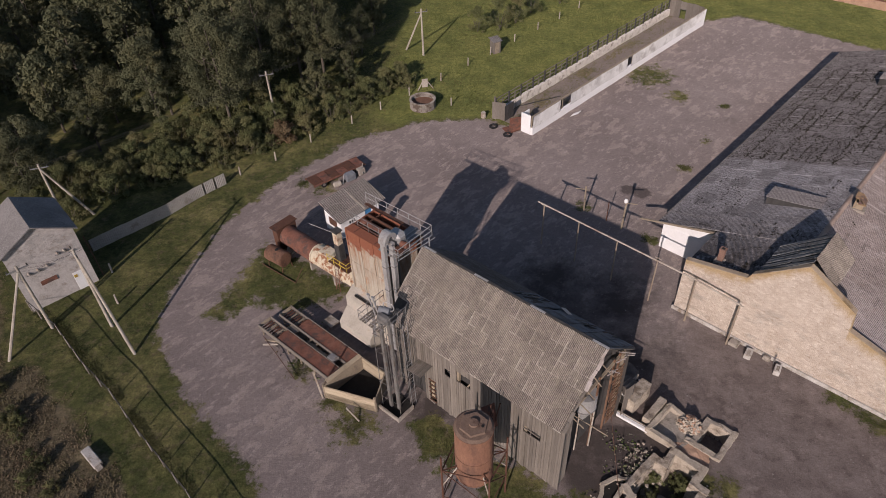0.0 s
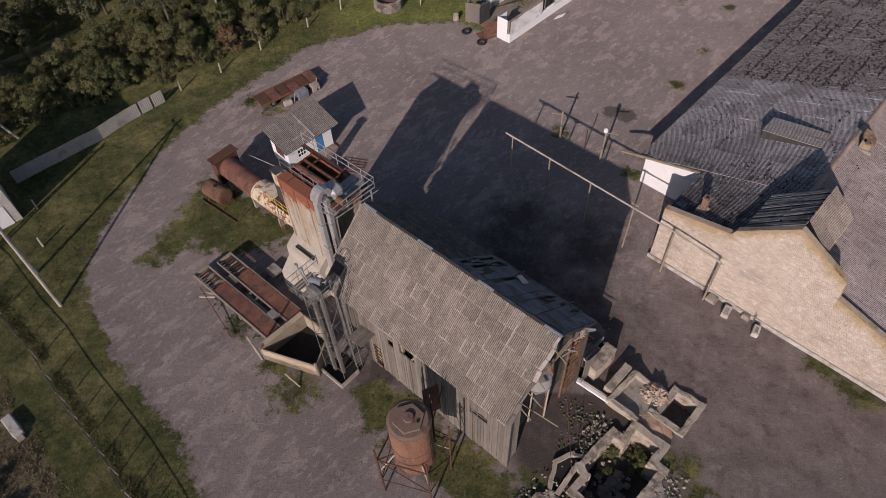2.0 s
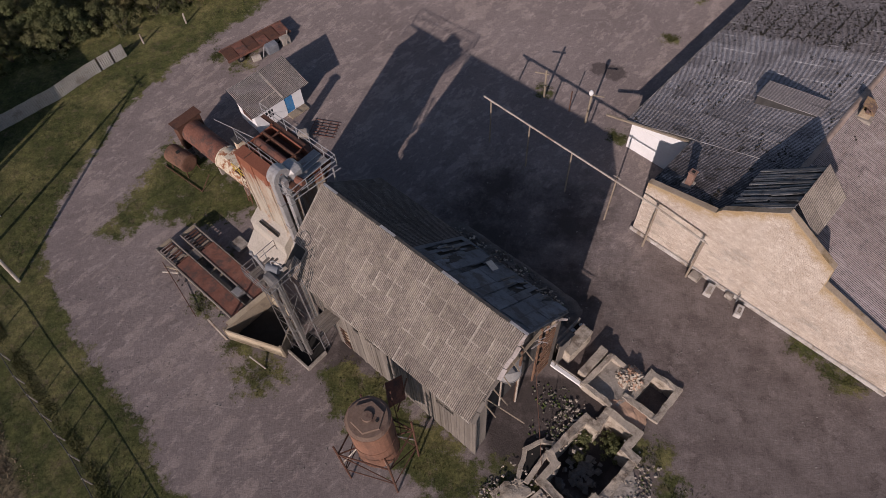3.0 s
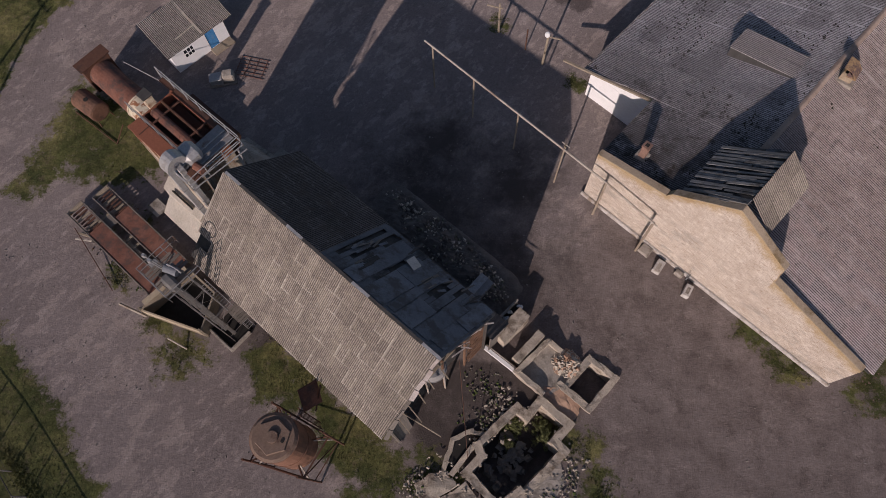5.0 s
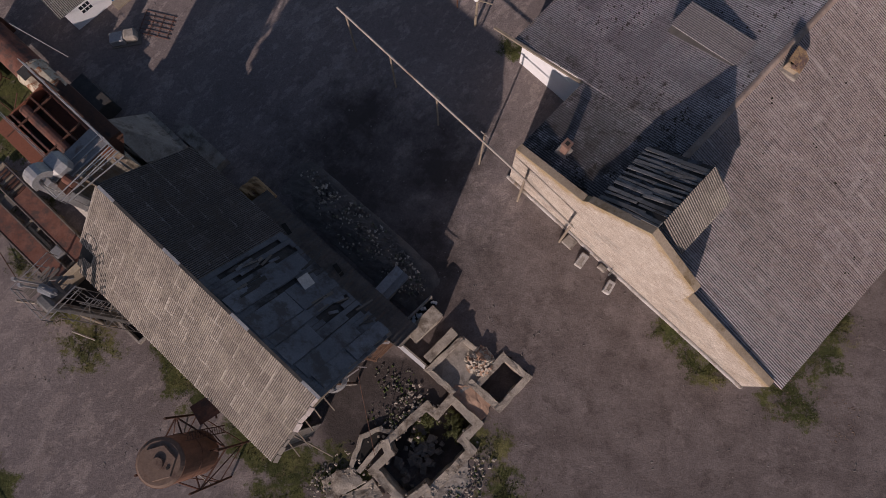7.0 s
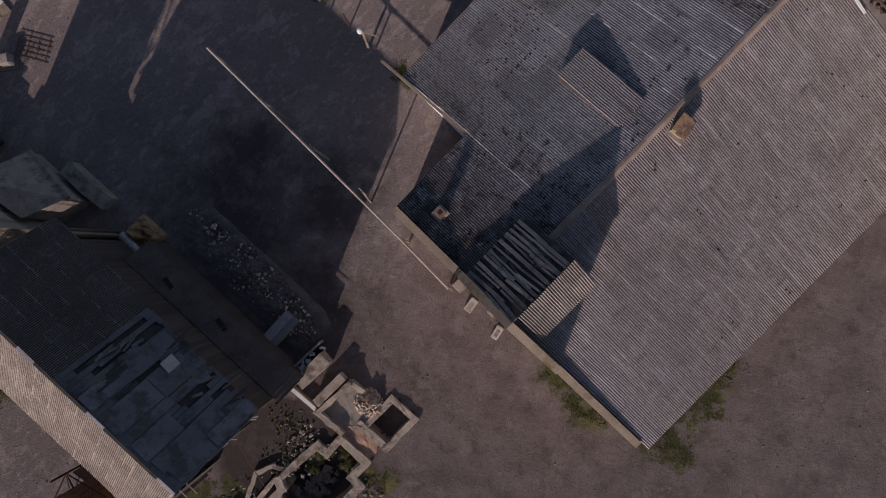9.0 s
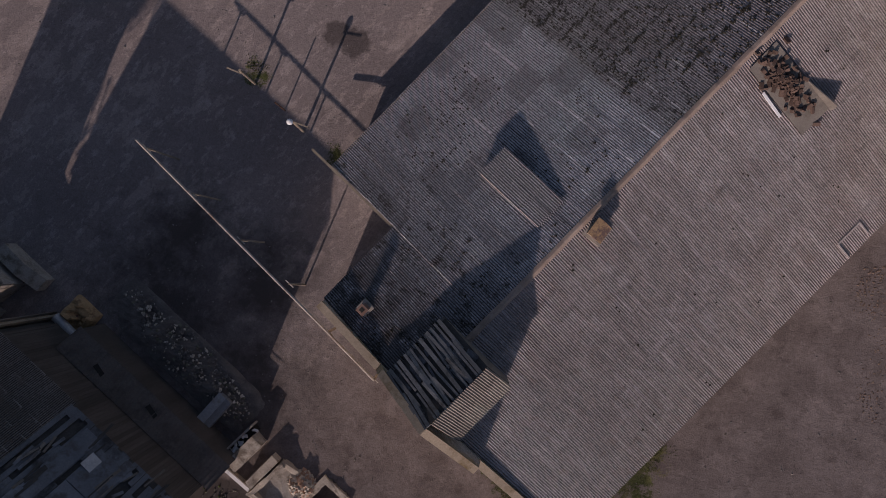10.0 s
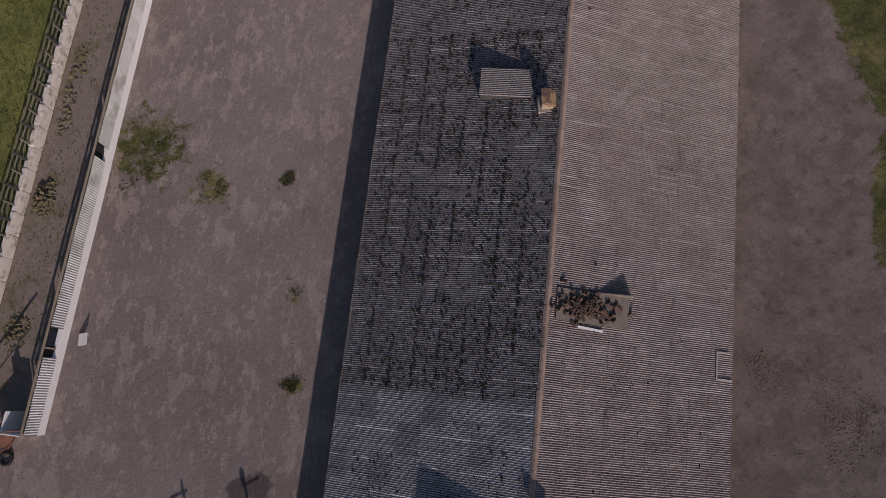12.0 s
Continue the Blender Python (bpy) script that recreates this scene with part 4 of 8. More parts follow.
def make_barn():
    b = thing("barn", "tall grey board barn, its wavy slate roof half stripped", "barn", BARN_AT, BARN_TURN)
    rng = random.Random(21)
    slope = (B_R - B_E) / B_H
    # frame posts and beams
    for u in (0.3, 3.4, 6.4, 9.4, 12.4, 15.1):
        for v in (-3.8, 3.8):
            part("post", beamed((u, v, 0), (u, v, 7.95), 0.2, 0.2), M_BEAM, b)
        part("tie_beam", beamed((u, -3.9, 7.7), (u, 3.9, 7.7), 0.16, 0.2), M_BEAM, b)
        for s in (-1, 1):
            part("rafter", beamed((u, s * 4.3, B_E - 0.1), (u, 0, B_R - 0.22), 0.1, 0.16), M_BEAM, b)
    # boarded long walls; openings as (u0, u1, z0, z1)
    holes = [(1.0, 3.1, -1, 3.4), (5.15, 5.75, 4.7, 5.5), (6.35, 7.6, 4.9, 6.0), (12.2, 13.6, 4.3, 5.0), (3.55, 4.15, 0.3, 3.0)]
    u = 0.2
    while u < 15.25:
        w = rng.uniform(0.19, 0.27)
        hit = [h for h in holes if h[0] < u + w / 2 < h[1]]
        cuts = [(0.05 + rng.uniform(0, 0.15), 7.8)]
        for h in hit:
            cuts = [(a, min(b2, h[2])) for a, b2 in cuts if a < h[2]] + [(max(a, h[3]), b2) for a, b2 in cuts if b2 > h[3]]
        for z0, z1 in cuts:
            if z1 - z0 > 0.2:
                part("board", boxed(u, u + w - rng.uniform(0.012, 0.04), -4.0 - rng.uniform(0, 0.05), -3.95, z0, z1), M_WOOD, b)
        if u > 1:
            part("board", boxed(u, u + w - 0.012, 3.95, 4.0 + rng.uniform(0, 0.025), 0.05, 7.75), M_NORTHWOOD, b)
        u += w
    part("window_bar", beamed((12.9, -3.97, 4.3), (12.9, -3.97, 5.0), 0.06, 0.05), M_WOOD, b)
    part("window_bar", beamed((12.2, -3.97, 4.65), (13.6, -3.97, 4.65), 0.05, 0.06), M_WOOD, b)
    part("brace", beamed((6.6, -3.9, 3.4), (7.8, -3.9, 5.9), 0.1, 0.12), M_BEAM, b)
    for i in range(6):
        part("slat", beamed((3.5, -4.03, 0.4 + 0.5 * i), (4.25, -4.03, 0.42 + 0.5 * i), 0.04, 0.09), M_RUST_D, b)
    # dark sheets behind the boards, put in for the shade inside
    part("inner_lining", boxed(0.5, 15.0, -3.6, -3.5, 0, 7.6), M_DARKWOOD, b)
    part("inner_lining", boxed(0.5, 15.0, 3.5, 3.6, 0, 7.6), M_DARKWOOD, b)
    # west gable
    v = -3.9
    while v < 3.9:
        w = rng.uniform(0.2, 0.28)
        part("board", boxed(0.1, 0.15, v, v + w - 0.012, 3.2 if v < -1 else 0.05, B_R - 0.35 - slope * abs(v + w / 2)), M_WOOD, b)
        v += w
    # east gable: boards on the south half in tatters, bare rusty laths to the north
    v = -3.9
    while v < 0.2:
        w = rng.uniform(0.2, 0.28)
        top = B_R - 0.4 - slope * abs(v + w / 2)
        lo = 0.05 if v < -2.8 else top - rng.uniform(0.5, 1.6)
        part("board", boxed(15.2, 15.25, v, v + w - 0.012, lo, top), M_WOOD if v < -2.8 else M_PALEWOOD, b)
        v += w
    # recessed dark sheet added for the shade inside the open gable
    part("inner_gable", prism_x([(-2.8, 0.0), (3.6, 0.0), (3.6, 7.9), (0.2, 10.9), (-2.8, 8.6)], 14.3, 14.36), M_DARKWOOD, b, "dark sheet put in for the shade inside the open gable")
    for i in range(15):
        z = 0.4 + 0.42 * i
        part("lath", beamed((15.2 + rng.uniform(-0.03, 0.05), 2.5 + rng.uniform(-0.2, 0.3), z), (15.25, 3.95, z + rng.uniform(-0.08, 0.08)), 0.05, 0.12), M_LATH, b)
    for vv in (0.5, 2.4, 3.15, 3.9):
        part("stud", beamed((15.12, vv, 0), (15.12, vv, min(8.0, B_R - 0.5 - slope * vv)), 0.12, 0.12), M_LATH, b)
    for k in range(7):
        a, z = rng.uniform(0.4, 3.6), rng.uniform(7.2, 8.4)
        part("broken_slat", beamed((15.3 + rng.uniform(-0.3, 0.2), a, z), (15.5 + rng.uniform(-0.1, 0.5), a + rng.uniform(0.3, 1.1), z - rng.uniform(0, 0.5)), rng.uniform(0.04, 0.09), 0.03), M_PALEWOOD, b)
    for i in range(5):
        part("loose_stick", beamed((15.1, -3.2 + 0.8 * i, 7.9 + 0.55 * i), (15.9 + rng.uniform(0, 0.7), -3.4 + 0.8 * i, 7.7 + 0.5 * i), 0.06, 0.06), M_BEAM, b)
    part("hanging_pole", bar((15.2, -2.9, 7.6), (17.6, -2.4, 6.9), 0.04, 6), M_BEAM, b)
    # roof lining
    for s in (-1, 1):
        lo, hi = (0.0, 15.4) if s < 0 else (0.0, 15.5)
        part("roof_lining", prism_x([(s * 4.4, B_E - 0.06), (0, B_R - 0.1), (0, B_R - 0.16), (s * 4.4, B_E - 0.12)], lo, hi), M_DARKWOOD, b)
    # far slope: slipped felt and boards
    down = Vector((0, B_H, B_E - B_R)).normalized()
    nrm = Vector((0, -down.z, down.y)).normalized()
    place = lambda u0, a, lift: Vector((u0, 0.05, B_R)) + down * a + nrm * lift
    for i in range(28):
        u0 = 7.2 + 0.3 * i
        gap = {1: (0.9, 5.3), 3: (1.4, 5.6), 4: (4.0, 5.7), 9: (2.6, 4.2), 17: (3.2, 5.7), 18: (3.4, 4.9), 20: (4.6, 5.8)}.get(i)
        for a, c in (((0.0, gap[0]), (gap[1], 5.9)) if gap else ((0.0, 5.9 - (rng.uniform(0, 0.5) if i % 3 == 0 else 0)),)):
            if c - a > 0.1:
                part("roof_board", beamed(place(u0 + 0.15, a, 0.02 + 0.015 * rng.random()), place(u0 + 0.15 + rng.uniform(-0.03, 0.03), c, 0.02 + 0.02 * rng.random()), 0.285, 0.03, nrm), M_TAR, b)
    for u0, u1, a, c in ((8.75, 9.8, 0.2, 5.5), (10.2, 11.6, 0.1, 3.0), (10.2, 11.9, 3.05, 5.2), (11.7, 12.25, 0.3, 5.75), (8.78, 9.75, 0.1, 2.1), (13.6, 14.5, 0.3, 4.4), (14.5, 15.4, 0.5, 2.9), (14.55, 15.4, 3.0, 5.8), (12.3, 13.5, 0.15, 2.5)):
        part("felt_sheet", beamed(place((u0 + u1) / 2, a, 0.07 + 0.02 * rng.random()), place((u0 + u1) / 2 + rng.uniform(-0.08, 0.08), c, 0.068 + 0.02 * rng.random()), u1 - u0, 0.012, nrm), M_TAR2, b)
    for k in range(34):
        u0, a = rng.choice([(7.6, 2.2), (9.9, 4.6), (11.9, 3.6), (14.2, 5.0), (8.9, 1.4)] if k > 10 else [(7.6, 2.2), (8.2, 3.4), (12.4, 4.4), (13.2, 5.0), (7.9, 1.5)])
        u0, a = u0 + rng.uniform(-0.3, 0.3), a + rng.uniform(-0.7, 0.5)
        part("torn_strip", beamed(place(u0, a, 0.1), place(u0 + rng.uniform(-0.25, 0.25), a + rng.uniform(0.5, 1.6), 0.11), rng.uniform(0.06, 0.2), 0.02, nrm), M_WOOD if k % 3 == 0 else M_DARKWOOD if k > 10 else M_TAR2, b)
    p = Vector((10.5, 0.05, B_R)) + down * 4.0 + nrm * 0.15
    part("loose_sheet", beamed(p, p + down * 0.8, 0.8, 0.03, nrm + Vector((0.3, 0, 0))), M_GALV, b)
    # broken east verge
    for s in (-1, 1):
        for k in range(8):
            a = Vector((15.5 + rng.uniform(-0.05, 0.08), s * 0.05, B_R - 0.02)) + Vector((0, s * B_H, B_E - B_R)) * (k / 8)
            e = a + Vector((rng.uniform(-0.06, 0.06), s * B_H / 8 * 0.95, (B_E - B_R) / 8 * 0.95))
            part("verge_board", beamed(a, e, rng.uniform(0.1, 0.28), 0.05, (0.5, 0, 1)), M_PALEWOOD if s < 0 and k < 4 else M_WOOD, b)
    # ridge strip
    for i in range(13):
        part("ridge_strip", beamed((1.2 * i, 0.02, B_R + 0.06), (1.2 * i + 1.18, 0.02, B_R + 0.06 + rng.uniform(-0.01, 0.02)), 0.16, 0.04), M_DARKWOOD if i % 4 else M_GALV, b)
    return b


def prism_x(outline, x0, x1):
    """A (y, z) outline pushed through from x0 to x1."""
    bm = prism([(y, z) for y, z in outline], x0, x1)
    for v in bm.verts:
        v.co = Vector((v.co.y, v.co.x, v.co.z))
    bmesh.ops.recalc_face_normals(bm, faces=bm.faces[:])
    return bm


# darker copy of the grey boards; the north side's shade is in its colour
M_NORTHWOOD = plain("shaded_grey_boards", (0.075, 0.065, 0.057), (0.125, 0.11, 0.098), 1.6, 18, (0.05, 0.045, 0.04), 0.8, stretch=(1, 1, 0.15), vary=0.5)
M_TAR2 = plain("grey_felt", (0.15, 0.16, 0.178), (0.225, 0.237, 0.258), 0.8, 10, (0.11, 0.103, 0.10), 0.9, (0.48, 0.6), vary=0.35)
M_LATH = plain("rusty_laths", (0.17, 0.095, 0.06), (0.26, 0.155, 0.10), 1.5, 12, (0.10, 0.06, 0.04), 1.2, vary=0.4)
barn = make_barn()


def make_leanto():
    t = barn_thing("lean_to", "low lean-to with a dark corrugated roof along the barn", "shed", 3.0, 4.05)
    n = 25
    verts, faces = wave_sheet(12.9, 1.85, 0.3, 0.03, 4)
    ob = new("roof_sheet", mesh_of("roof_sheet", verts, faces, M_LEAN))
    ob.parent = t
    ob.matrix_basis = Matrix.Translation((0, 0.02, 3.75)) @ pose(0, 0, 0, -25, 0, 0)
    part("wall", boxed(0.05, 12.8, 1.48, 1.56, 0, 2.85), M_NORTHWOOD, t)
    part("wall", prism_x([(0.05, 0), (1.5, 0), (1.5, 2.85), (0.05, 3.5)], 12.7, 12.76), M_WOOD, t)
    # near-black plates on the sheet, painted in for the shade of holes
    for u0, v0 in ((2.9, 0.7), (7.0, 1.0)):
        part("opening", Matrix_box(0.9, 0.3, 0.02, pose(u0, v0, 3.47 - v0 * 0.466 + 0.31, -25, 0, -12)), M_DARK, t, "dark hole in the roof")


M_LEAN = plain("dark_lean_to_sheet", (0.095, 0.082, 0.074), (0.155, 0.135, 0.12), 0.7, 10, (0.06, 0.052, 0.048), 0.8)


def Matrix_box(w, l, h, m):
    return box(bmesh.new(), -w / 2, w / 2, -l / 2, l / 2, 0, h, m)


make_leanto()


def make_cone_bin():
    t = barn_thing("feed_bin", "grey sheet-metal bin with a cone bottom on pale legs", "bin", 14.4, 0.3)
    part("shell", tube(bmesh.new(), (0, 0, 4.6), (0, 0, 6.0), 0.85, 0.85, 24), M_GALV, t)
    part("rim", tube(bmesh.new(), (0, 0, 4.55), (0, 0, 4.65), 0.89, 0.89, 24), M_STEEL, t)
    part("cone", tube(bmesh.new(), (0, 0, 3.0), (0, 0, 4.6), 0.18, 0.84, 24), M_GALV, t)
    for a in range(4):
        x, y = 0.8 * math.cos(a * 1.571 + 0.2), 0.8 * math.sin(a * 1.571 + 0.2)
        part("leg", beamed((x, y, 0), (x, y, 4.6), 0.08, 0.08), M_PIPE, t)
    part("brace", beamed((0.8, 0.1, 2.4), (0.1, 0.8, 4.2), 0.06, 0.06), M_PIPE, t)


make_cone_bin()
# ---- grain dryer ----

def make_tower_paint():
    """Tan paint, rust at the top and in broad patches, streaks running down."""
    m = Mat("rusting_tower_paint", 0.75, 0.0)
    sep = m.node("ShaderNodeSeparateXYZ")
    m.link(m.geo, sep.inputs[0])
    run = m.noise(1.6, 5, 0.65, stretch=(1, 1, 0.12))
    patch = m.noise(0.55, 5, 0.6)
    c = m.mix(m.ramp(run, 0.35, 0.65), (0.37, 0.325, 0.26), (0.49, 0.44, 0.36))
    c = m.mix(m.ramp(m.noise(2.5, 4, 0.7, stretch=(1, 1, 0.08)), 0.56, 0.72), c, (0.36, 0.19, 0.09))
    c = m.mix(m.math("MULTIPLY", m.ramp(m.noise(3.2, 5, 0.7, stretch=(1, 1, 0.1)), 0.5, 0.62), 0.55), c, (0.20, 0.165, 0.125))
    drip = m.math("MULTIPLY", m.ramp(m.noise(2.6, 5, 0.75, stretch=(1, 1, 0.1)), 0.44, 0.6), m.ramp(sep.outputs["Z"], 5.8, 9.2))
    c = m.mix(m.math("MULTIPLY", drip, 0.8), c, (0.30, 0.15, 0.075))
    cap = m.math("ADD", m.ramp(sep.outputs["Z"], 9.2, 10.4), m.math("MULTIPLY", m.math("SUBTRACT", m.noise(1.2, 6, 0.75), 0.5), 1.2))
    c = m.mix(m.ramp(cap, 0.45, 0.6), c, (0.255, 0.10, 0.055))
    high = m.math("ADD", m.ramp(sep.outputs["Z"], 5.6, 11.6), m.math("MULTIPLY", m.math("SUBTRACT", patch, 0.5), 1.7))
    c = m.mix(m.ramp(high, 0.6, 0.68), c, (0.25, 0.095, 0.055))
    c = m.mix(0.5, c, m.mix(m.ramp(m.noise(9, 4, 0.7), 0.3, 0.7), (0.35,) * 3, (0.65,) * 3), "OVERLAY")
    c = m.mix(m.math("MULTIPLY", m.ramp(m.noise(0.9, 6, 0.75), 0.58, 0.66), 0.6), c, (0.33, 0.16, 0.085))
    return m.colour(c).bump(m.noise(9, 4, 0.7), 0.3, 0.02).m


M_TOWER = make_tower_paint()


def make_drum_paint():
    """Flaking cream paint over rust."""
    m = Mat("flaking_cream_paint", 0.7)
    p = m.noise(1.3, 6, 0.7)
    c = m.mix(m.ramp(p, 0.5, 0.56), (0.62, 0.55, 0.42), (0.28, 0.12, 0.06))
    c = m.mix(m.ramp(m.noise(4.0, 5, 0.7), 0.52, 0.7), c, (0.40, 0.24, 0.12))
    return m.colour(c).bump(m.noise(8, 4, 0.7), 0.3, 0.015).m


M_DRUM = make_drum_paint()


def railing(parent, pts, h=1.05, material=None, step=1.3, r=0.025):
    """Posts and two rails along a line of places; each post and rail a part."""
    material = material or M_STEEL
    for p, q in zip(pts, pts[1:]):
        p, q = Vector(p), Vector(q)
        n = max(1, round((q - p).length / step))
        for i in range(n + 1):
            c = p.lerp(q, i / n)
            part("rail_post", bar(c, c + Vector((0, 0, h)), r, 5), material, parent)
        for k in (0.5, 1.0):
            part("rail", bar(p + Vector((0, 0, h * k)), q + Vector((0, 0, h * k)), r, 5), material, parent)


def ladder(parent, p, q, w=0.45, step=0.35, material=None, side=(0, 1, 0)):
    p, q, s = Vector(p), Vector(q), Vector(side).normalized() * w / 2
    for k in (-1, 1):
        part("stile", bar(p + s * k, q + s * k, 0.03, 5), material or M_STEEL, parent)
    n = int((q - p).length / step)
    for i in range(1, n):
        c = p.lerp(q, i / n)
        part("rung", bar(c - s, c + s, 0.02, 5), material or M_STEEL, parent)


def make_tower():
    t = barn_thing("drying_tower", "tall grain dryer tower of rust-streaked tan steel panels", "dryer tower")
    x0, x1, y0, y1, zt = -7.05, -2.55, -1.5, 1.6, 10.7
    rng = random.Random(31)
    # panelled faces
    for a, b in ((0, 1), (1, 2), (2, 3)):
        xa, xb = x0 + (x1 - x0) * a / 3, x0 + (x1 - x0) * b / 3
        for z0, z1 in ((3.5, 5.2), (5.2, 7.4), (7.4, 9.4), (9.4, zt)):
            part("panel", boxed(xa + 0.01, xb - 0.01, y0 - rng.uniform(0.02, 0.05), y0 + 0.04, z0 + 0.01, z1 - 0.01, bevel=0.012), M_TOWER, t)
            part("panel", boxed(xa + 0.01, xb - 0.01, y1 - 0.04, y1 + rng.uniform(0.02, 0.05), z0 + 0.01, z1 - 0.01, bevel=0.012), M_TOWER, t)
    for z0, z1 in ((0.0, 3.5), (3.5, 5.2), (5.2, 7.4), (7.4, 9.4), (9.4, zt)):
        for k in range(2):
            ya, yb = y0 + (y1 - y0) * k / 2, y0 + (y1 - y0) * (k + 1) / 2
            part("panel", boxed(x0 - rng.uniform(0.02, 0.05), x0 + 0.04, ya + 0.01, yb - 0.01, z0 + 0.01, z1 - 0.01, bevel=0.012), M_TOWER, t)
            part("panel", boxed(x1 - 0.04, x1 + rng.uniform(0.02, 0.05), ya + 0.01, yb - 0.01, z0 + 0.01, z1 - 0.01, bevel=0.012), M_TOWER, t)
    for x in (x0, x1):
        for y in (y0, y1):
            part("corner_post", beamed((x, y, 0), (x, y, zt + 0.05), 0.16, 0.16), M_TOWER, t)
    for x in (x0 + 1.5, x1 - 1.5):
        part("stiffener", beamed((x, y0 - 0.06, 3.6), (x, y0 - 0.06, zt), 0.06, 0.08), M_TOWER, t)
    # flared foot on the yard side
    part("foot", prism_x([(y0, 4.4), (y0 - 0.9, 3.7), (y0 - 0.95, 2.6), (y0 - 2.0, 1.5), (y0 - 2.0, 0.6), (y0 - 0.9, 0.0), (y1, 0.0), (y1, 3.4), (y0, 3.5)], x0 - 0.35, x0 + 3.4), M_FOOT, t, "pale flared sheet-metal foot")
    part("foot", prism_x([(y0, 3.5), (y0 - 0.5, 3.0), (y0 - 0.5, 0.0), (y1, 0.0), (y1, 3.5)], x0 + 3.4, x1), M_FOOT, t)
    part("dark_slot", boxed(x0 + 0.6, x0 + 2.6, y0 - 0.72, y0 - 0.6, 4.02, 4.2), M_DARK, t)
    # open top with conveyors
    part("top_floor", boxed(x0 + 0.1, x1 - 0.1, y0 + 0.1, y1 - 0.1, zt - 0.75, zt - 0.65), M_RUST_D, t)
    part("rim", boxed(x0 - 0.05, x1 + 0.05, y0 - 0.12, y0 + 0.75, zt + 0.0, zt + 0.06, bevel=0.01), M_TOWER, t, "rusty top ledge")
    part("screw_trough", tube(bmesh.new(), (x0 + 0.2, 0.1, zt - 0.2), (x1 - 0.2, 0.1, zt - 0.2), 0.3, 0.3, 12), M_RUST, t)
    part("screw_trough", boxed(x0 + 0.1, x1 - 0.1, 0.75, 0.85, zt - 0.9, zt + 0.1), M_RUST_D, t)
    part("screw_trough", boxed(x0 + 0.1, x1 - 0.1, -0.6, -0.5, zt - 0.9, zt + 0.05), M_RUST, t)
    for i in range(2):
        u = x0 + 0.9 + 2.3 * i
        part("crossbeam", beamed((u, y0, zt + 0.02), (u, y1, zt + 0.02), 0.08, 0.1), M_RUST_D, t)
    part("side_hopper", prism_x([(y1, 9.8), (y1 + 1.0, 9.6), (y1 + 1.0, 9.2), (y1, 7.5)], x0 + 0.2, x1 - 0.1), M_RUST_D, t, "dark overhanging hopper")
    # platform and head of the bucket elevator
    part("platform", boxed(x1 - 0.6, x1 + 0.75, y0 - 0.3, y1 + 0.3, zt + 0.1, zt + 0.16), M_STEEL, t)
    for i in range(6):
        part("platform_bar", beamed((x1 + 0.0 + 0.31 * i, y0 - 0.3, zt + 0.2), (x1 + 0.0 + 0.38 * i, y1 + 0.3, zt + 0.2), 0.05, 0.06), M_GALV, t)
    railing(t, [(x0 - 0.6, y0 + 0.75, zt + 0.06), (x1 - 0.3, y0 + 0.75, zt + 0.06)], material=M_STEEL)
    railing(t, [(x0 - 1.2, y1 + 0.3, zt), (x1 + 1.6, y1 + 0.3, zt + 0.2), (x1 + 1.6, y0 - 0.3, zt + 0.2), (x1 + 0.1, y0 - 0.3, zt + 0.2)], material=M_GALV, r=0.03)
    part("walkway", boxed(x0 - 1.2, x1, y1 + 0.05, y1 + 0.35, zt - 0.1, zt - 0.04), M_RUST_D, t)
    return t


M_FOOT = plain("dusty_sheet_metal", (0.40, 0.36, 0.30), (0.52, 0.475, 0.41), 0.9, 8, (0.40, 0.25, 0.14), 0.9, (0.56, 0.72), rough=0.7)
make_tower()


def make_elevator():
    t = barn_thing("bucket_elevator", "grey sheet-metal bucket elevator with a rounded head beside the tower", "elevator", -1.9, -1.2)
    for x, y in ((-0.42, -0.75), (0.0, -0.28)):
        part("leg", boxed(x - 0.2, x + 0.2, y - 0.16, y + 0.16, 0.2, 12.0, bevel=0.02), M_GALV, t)
        for z in (2.4, 4.8, 7.2, 9.6):
            part("flange", boxed(x - 0.23, x + 0.23, y - 0.19, y + 0.19, z, z + 0.1, bevel=0.01), M_STEEL, t)
    # rounded hood
    bm = bmesh.new()
    prev = None
    for i in range(10):
        a = math.pi * i / 9
        c = Vector((-0.35, -0.3 - 0.55 * math.cos(a), 12.0 + 0.75 * math.sin(a)))
        n = Vector((0, -math.cos(a), math.sin(a)))
        ring = [bm.verts.new(c + Vector((sx * 0.36, 0, 0)) + n * sn) for sx, sn in ((-1, -0.25), (1, -0.25), (1, 0.12), (-1, 0.12))]
        if prev:
            for k in range(4):
                bm.faces.new((prev[k], prev[(k + 1) % 4], ring[(k + 1) % 4], ring[k]))
        else:
            bm.faces.new(ring[::-1])
        prev = ring
    bm.faces.new(prev)
    part("head", bm, M_GALV, t, "rounded galvanised elevator head")
    part("hood", boxed(-1.0, 0.25, 0.15, 1.2, 11.3, 12.3, bevel=0.25), M_GALV, t)
    part("motor", tube(bmesh.new(), (0.3, 0.4, 11.6), (0.9, 0.5, 11.6), 0.25, 0.25, 10), M_RUST, t)
    part("motor", boxed(0.0, 0.9, -0.2, 0.2, 11.2, 11.45, bevel=0.03), M_RUST_D, t)
    part("chute", bar((-0.75, 0.8, 11.2), (-0.55, 0.6, 5.0), 0.14, 8), M_STEEL, t)
    part("base_box", boxed(-0.5, 1.8, -0.8, 0.9, 0.0, 3.4, bevel=0.05), M_STEEL, t, "grey boot housing of the elevator")
    part("tall_pipe", bar((1.0, 2.7, 7.5), (1.0, 2.7, 11.0), 0.06, 8), M_GALV, t)


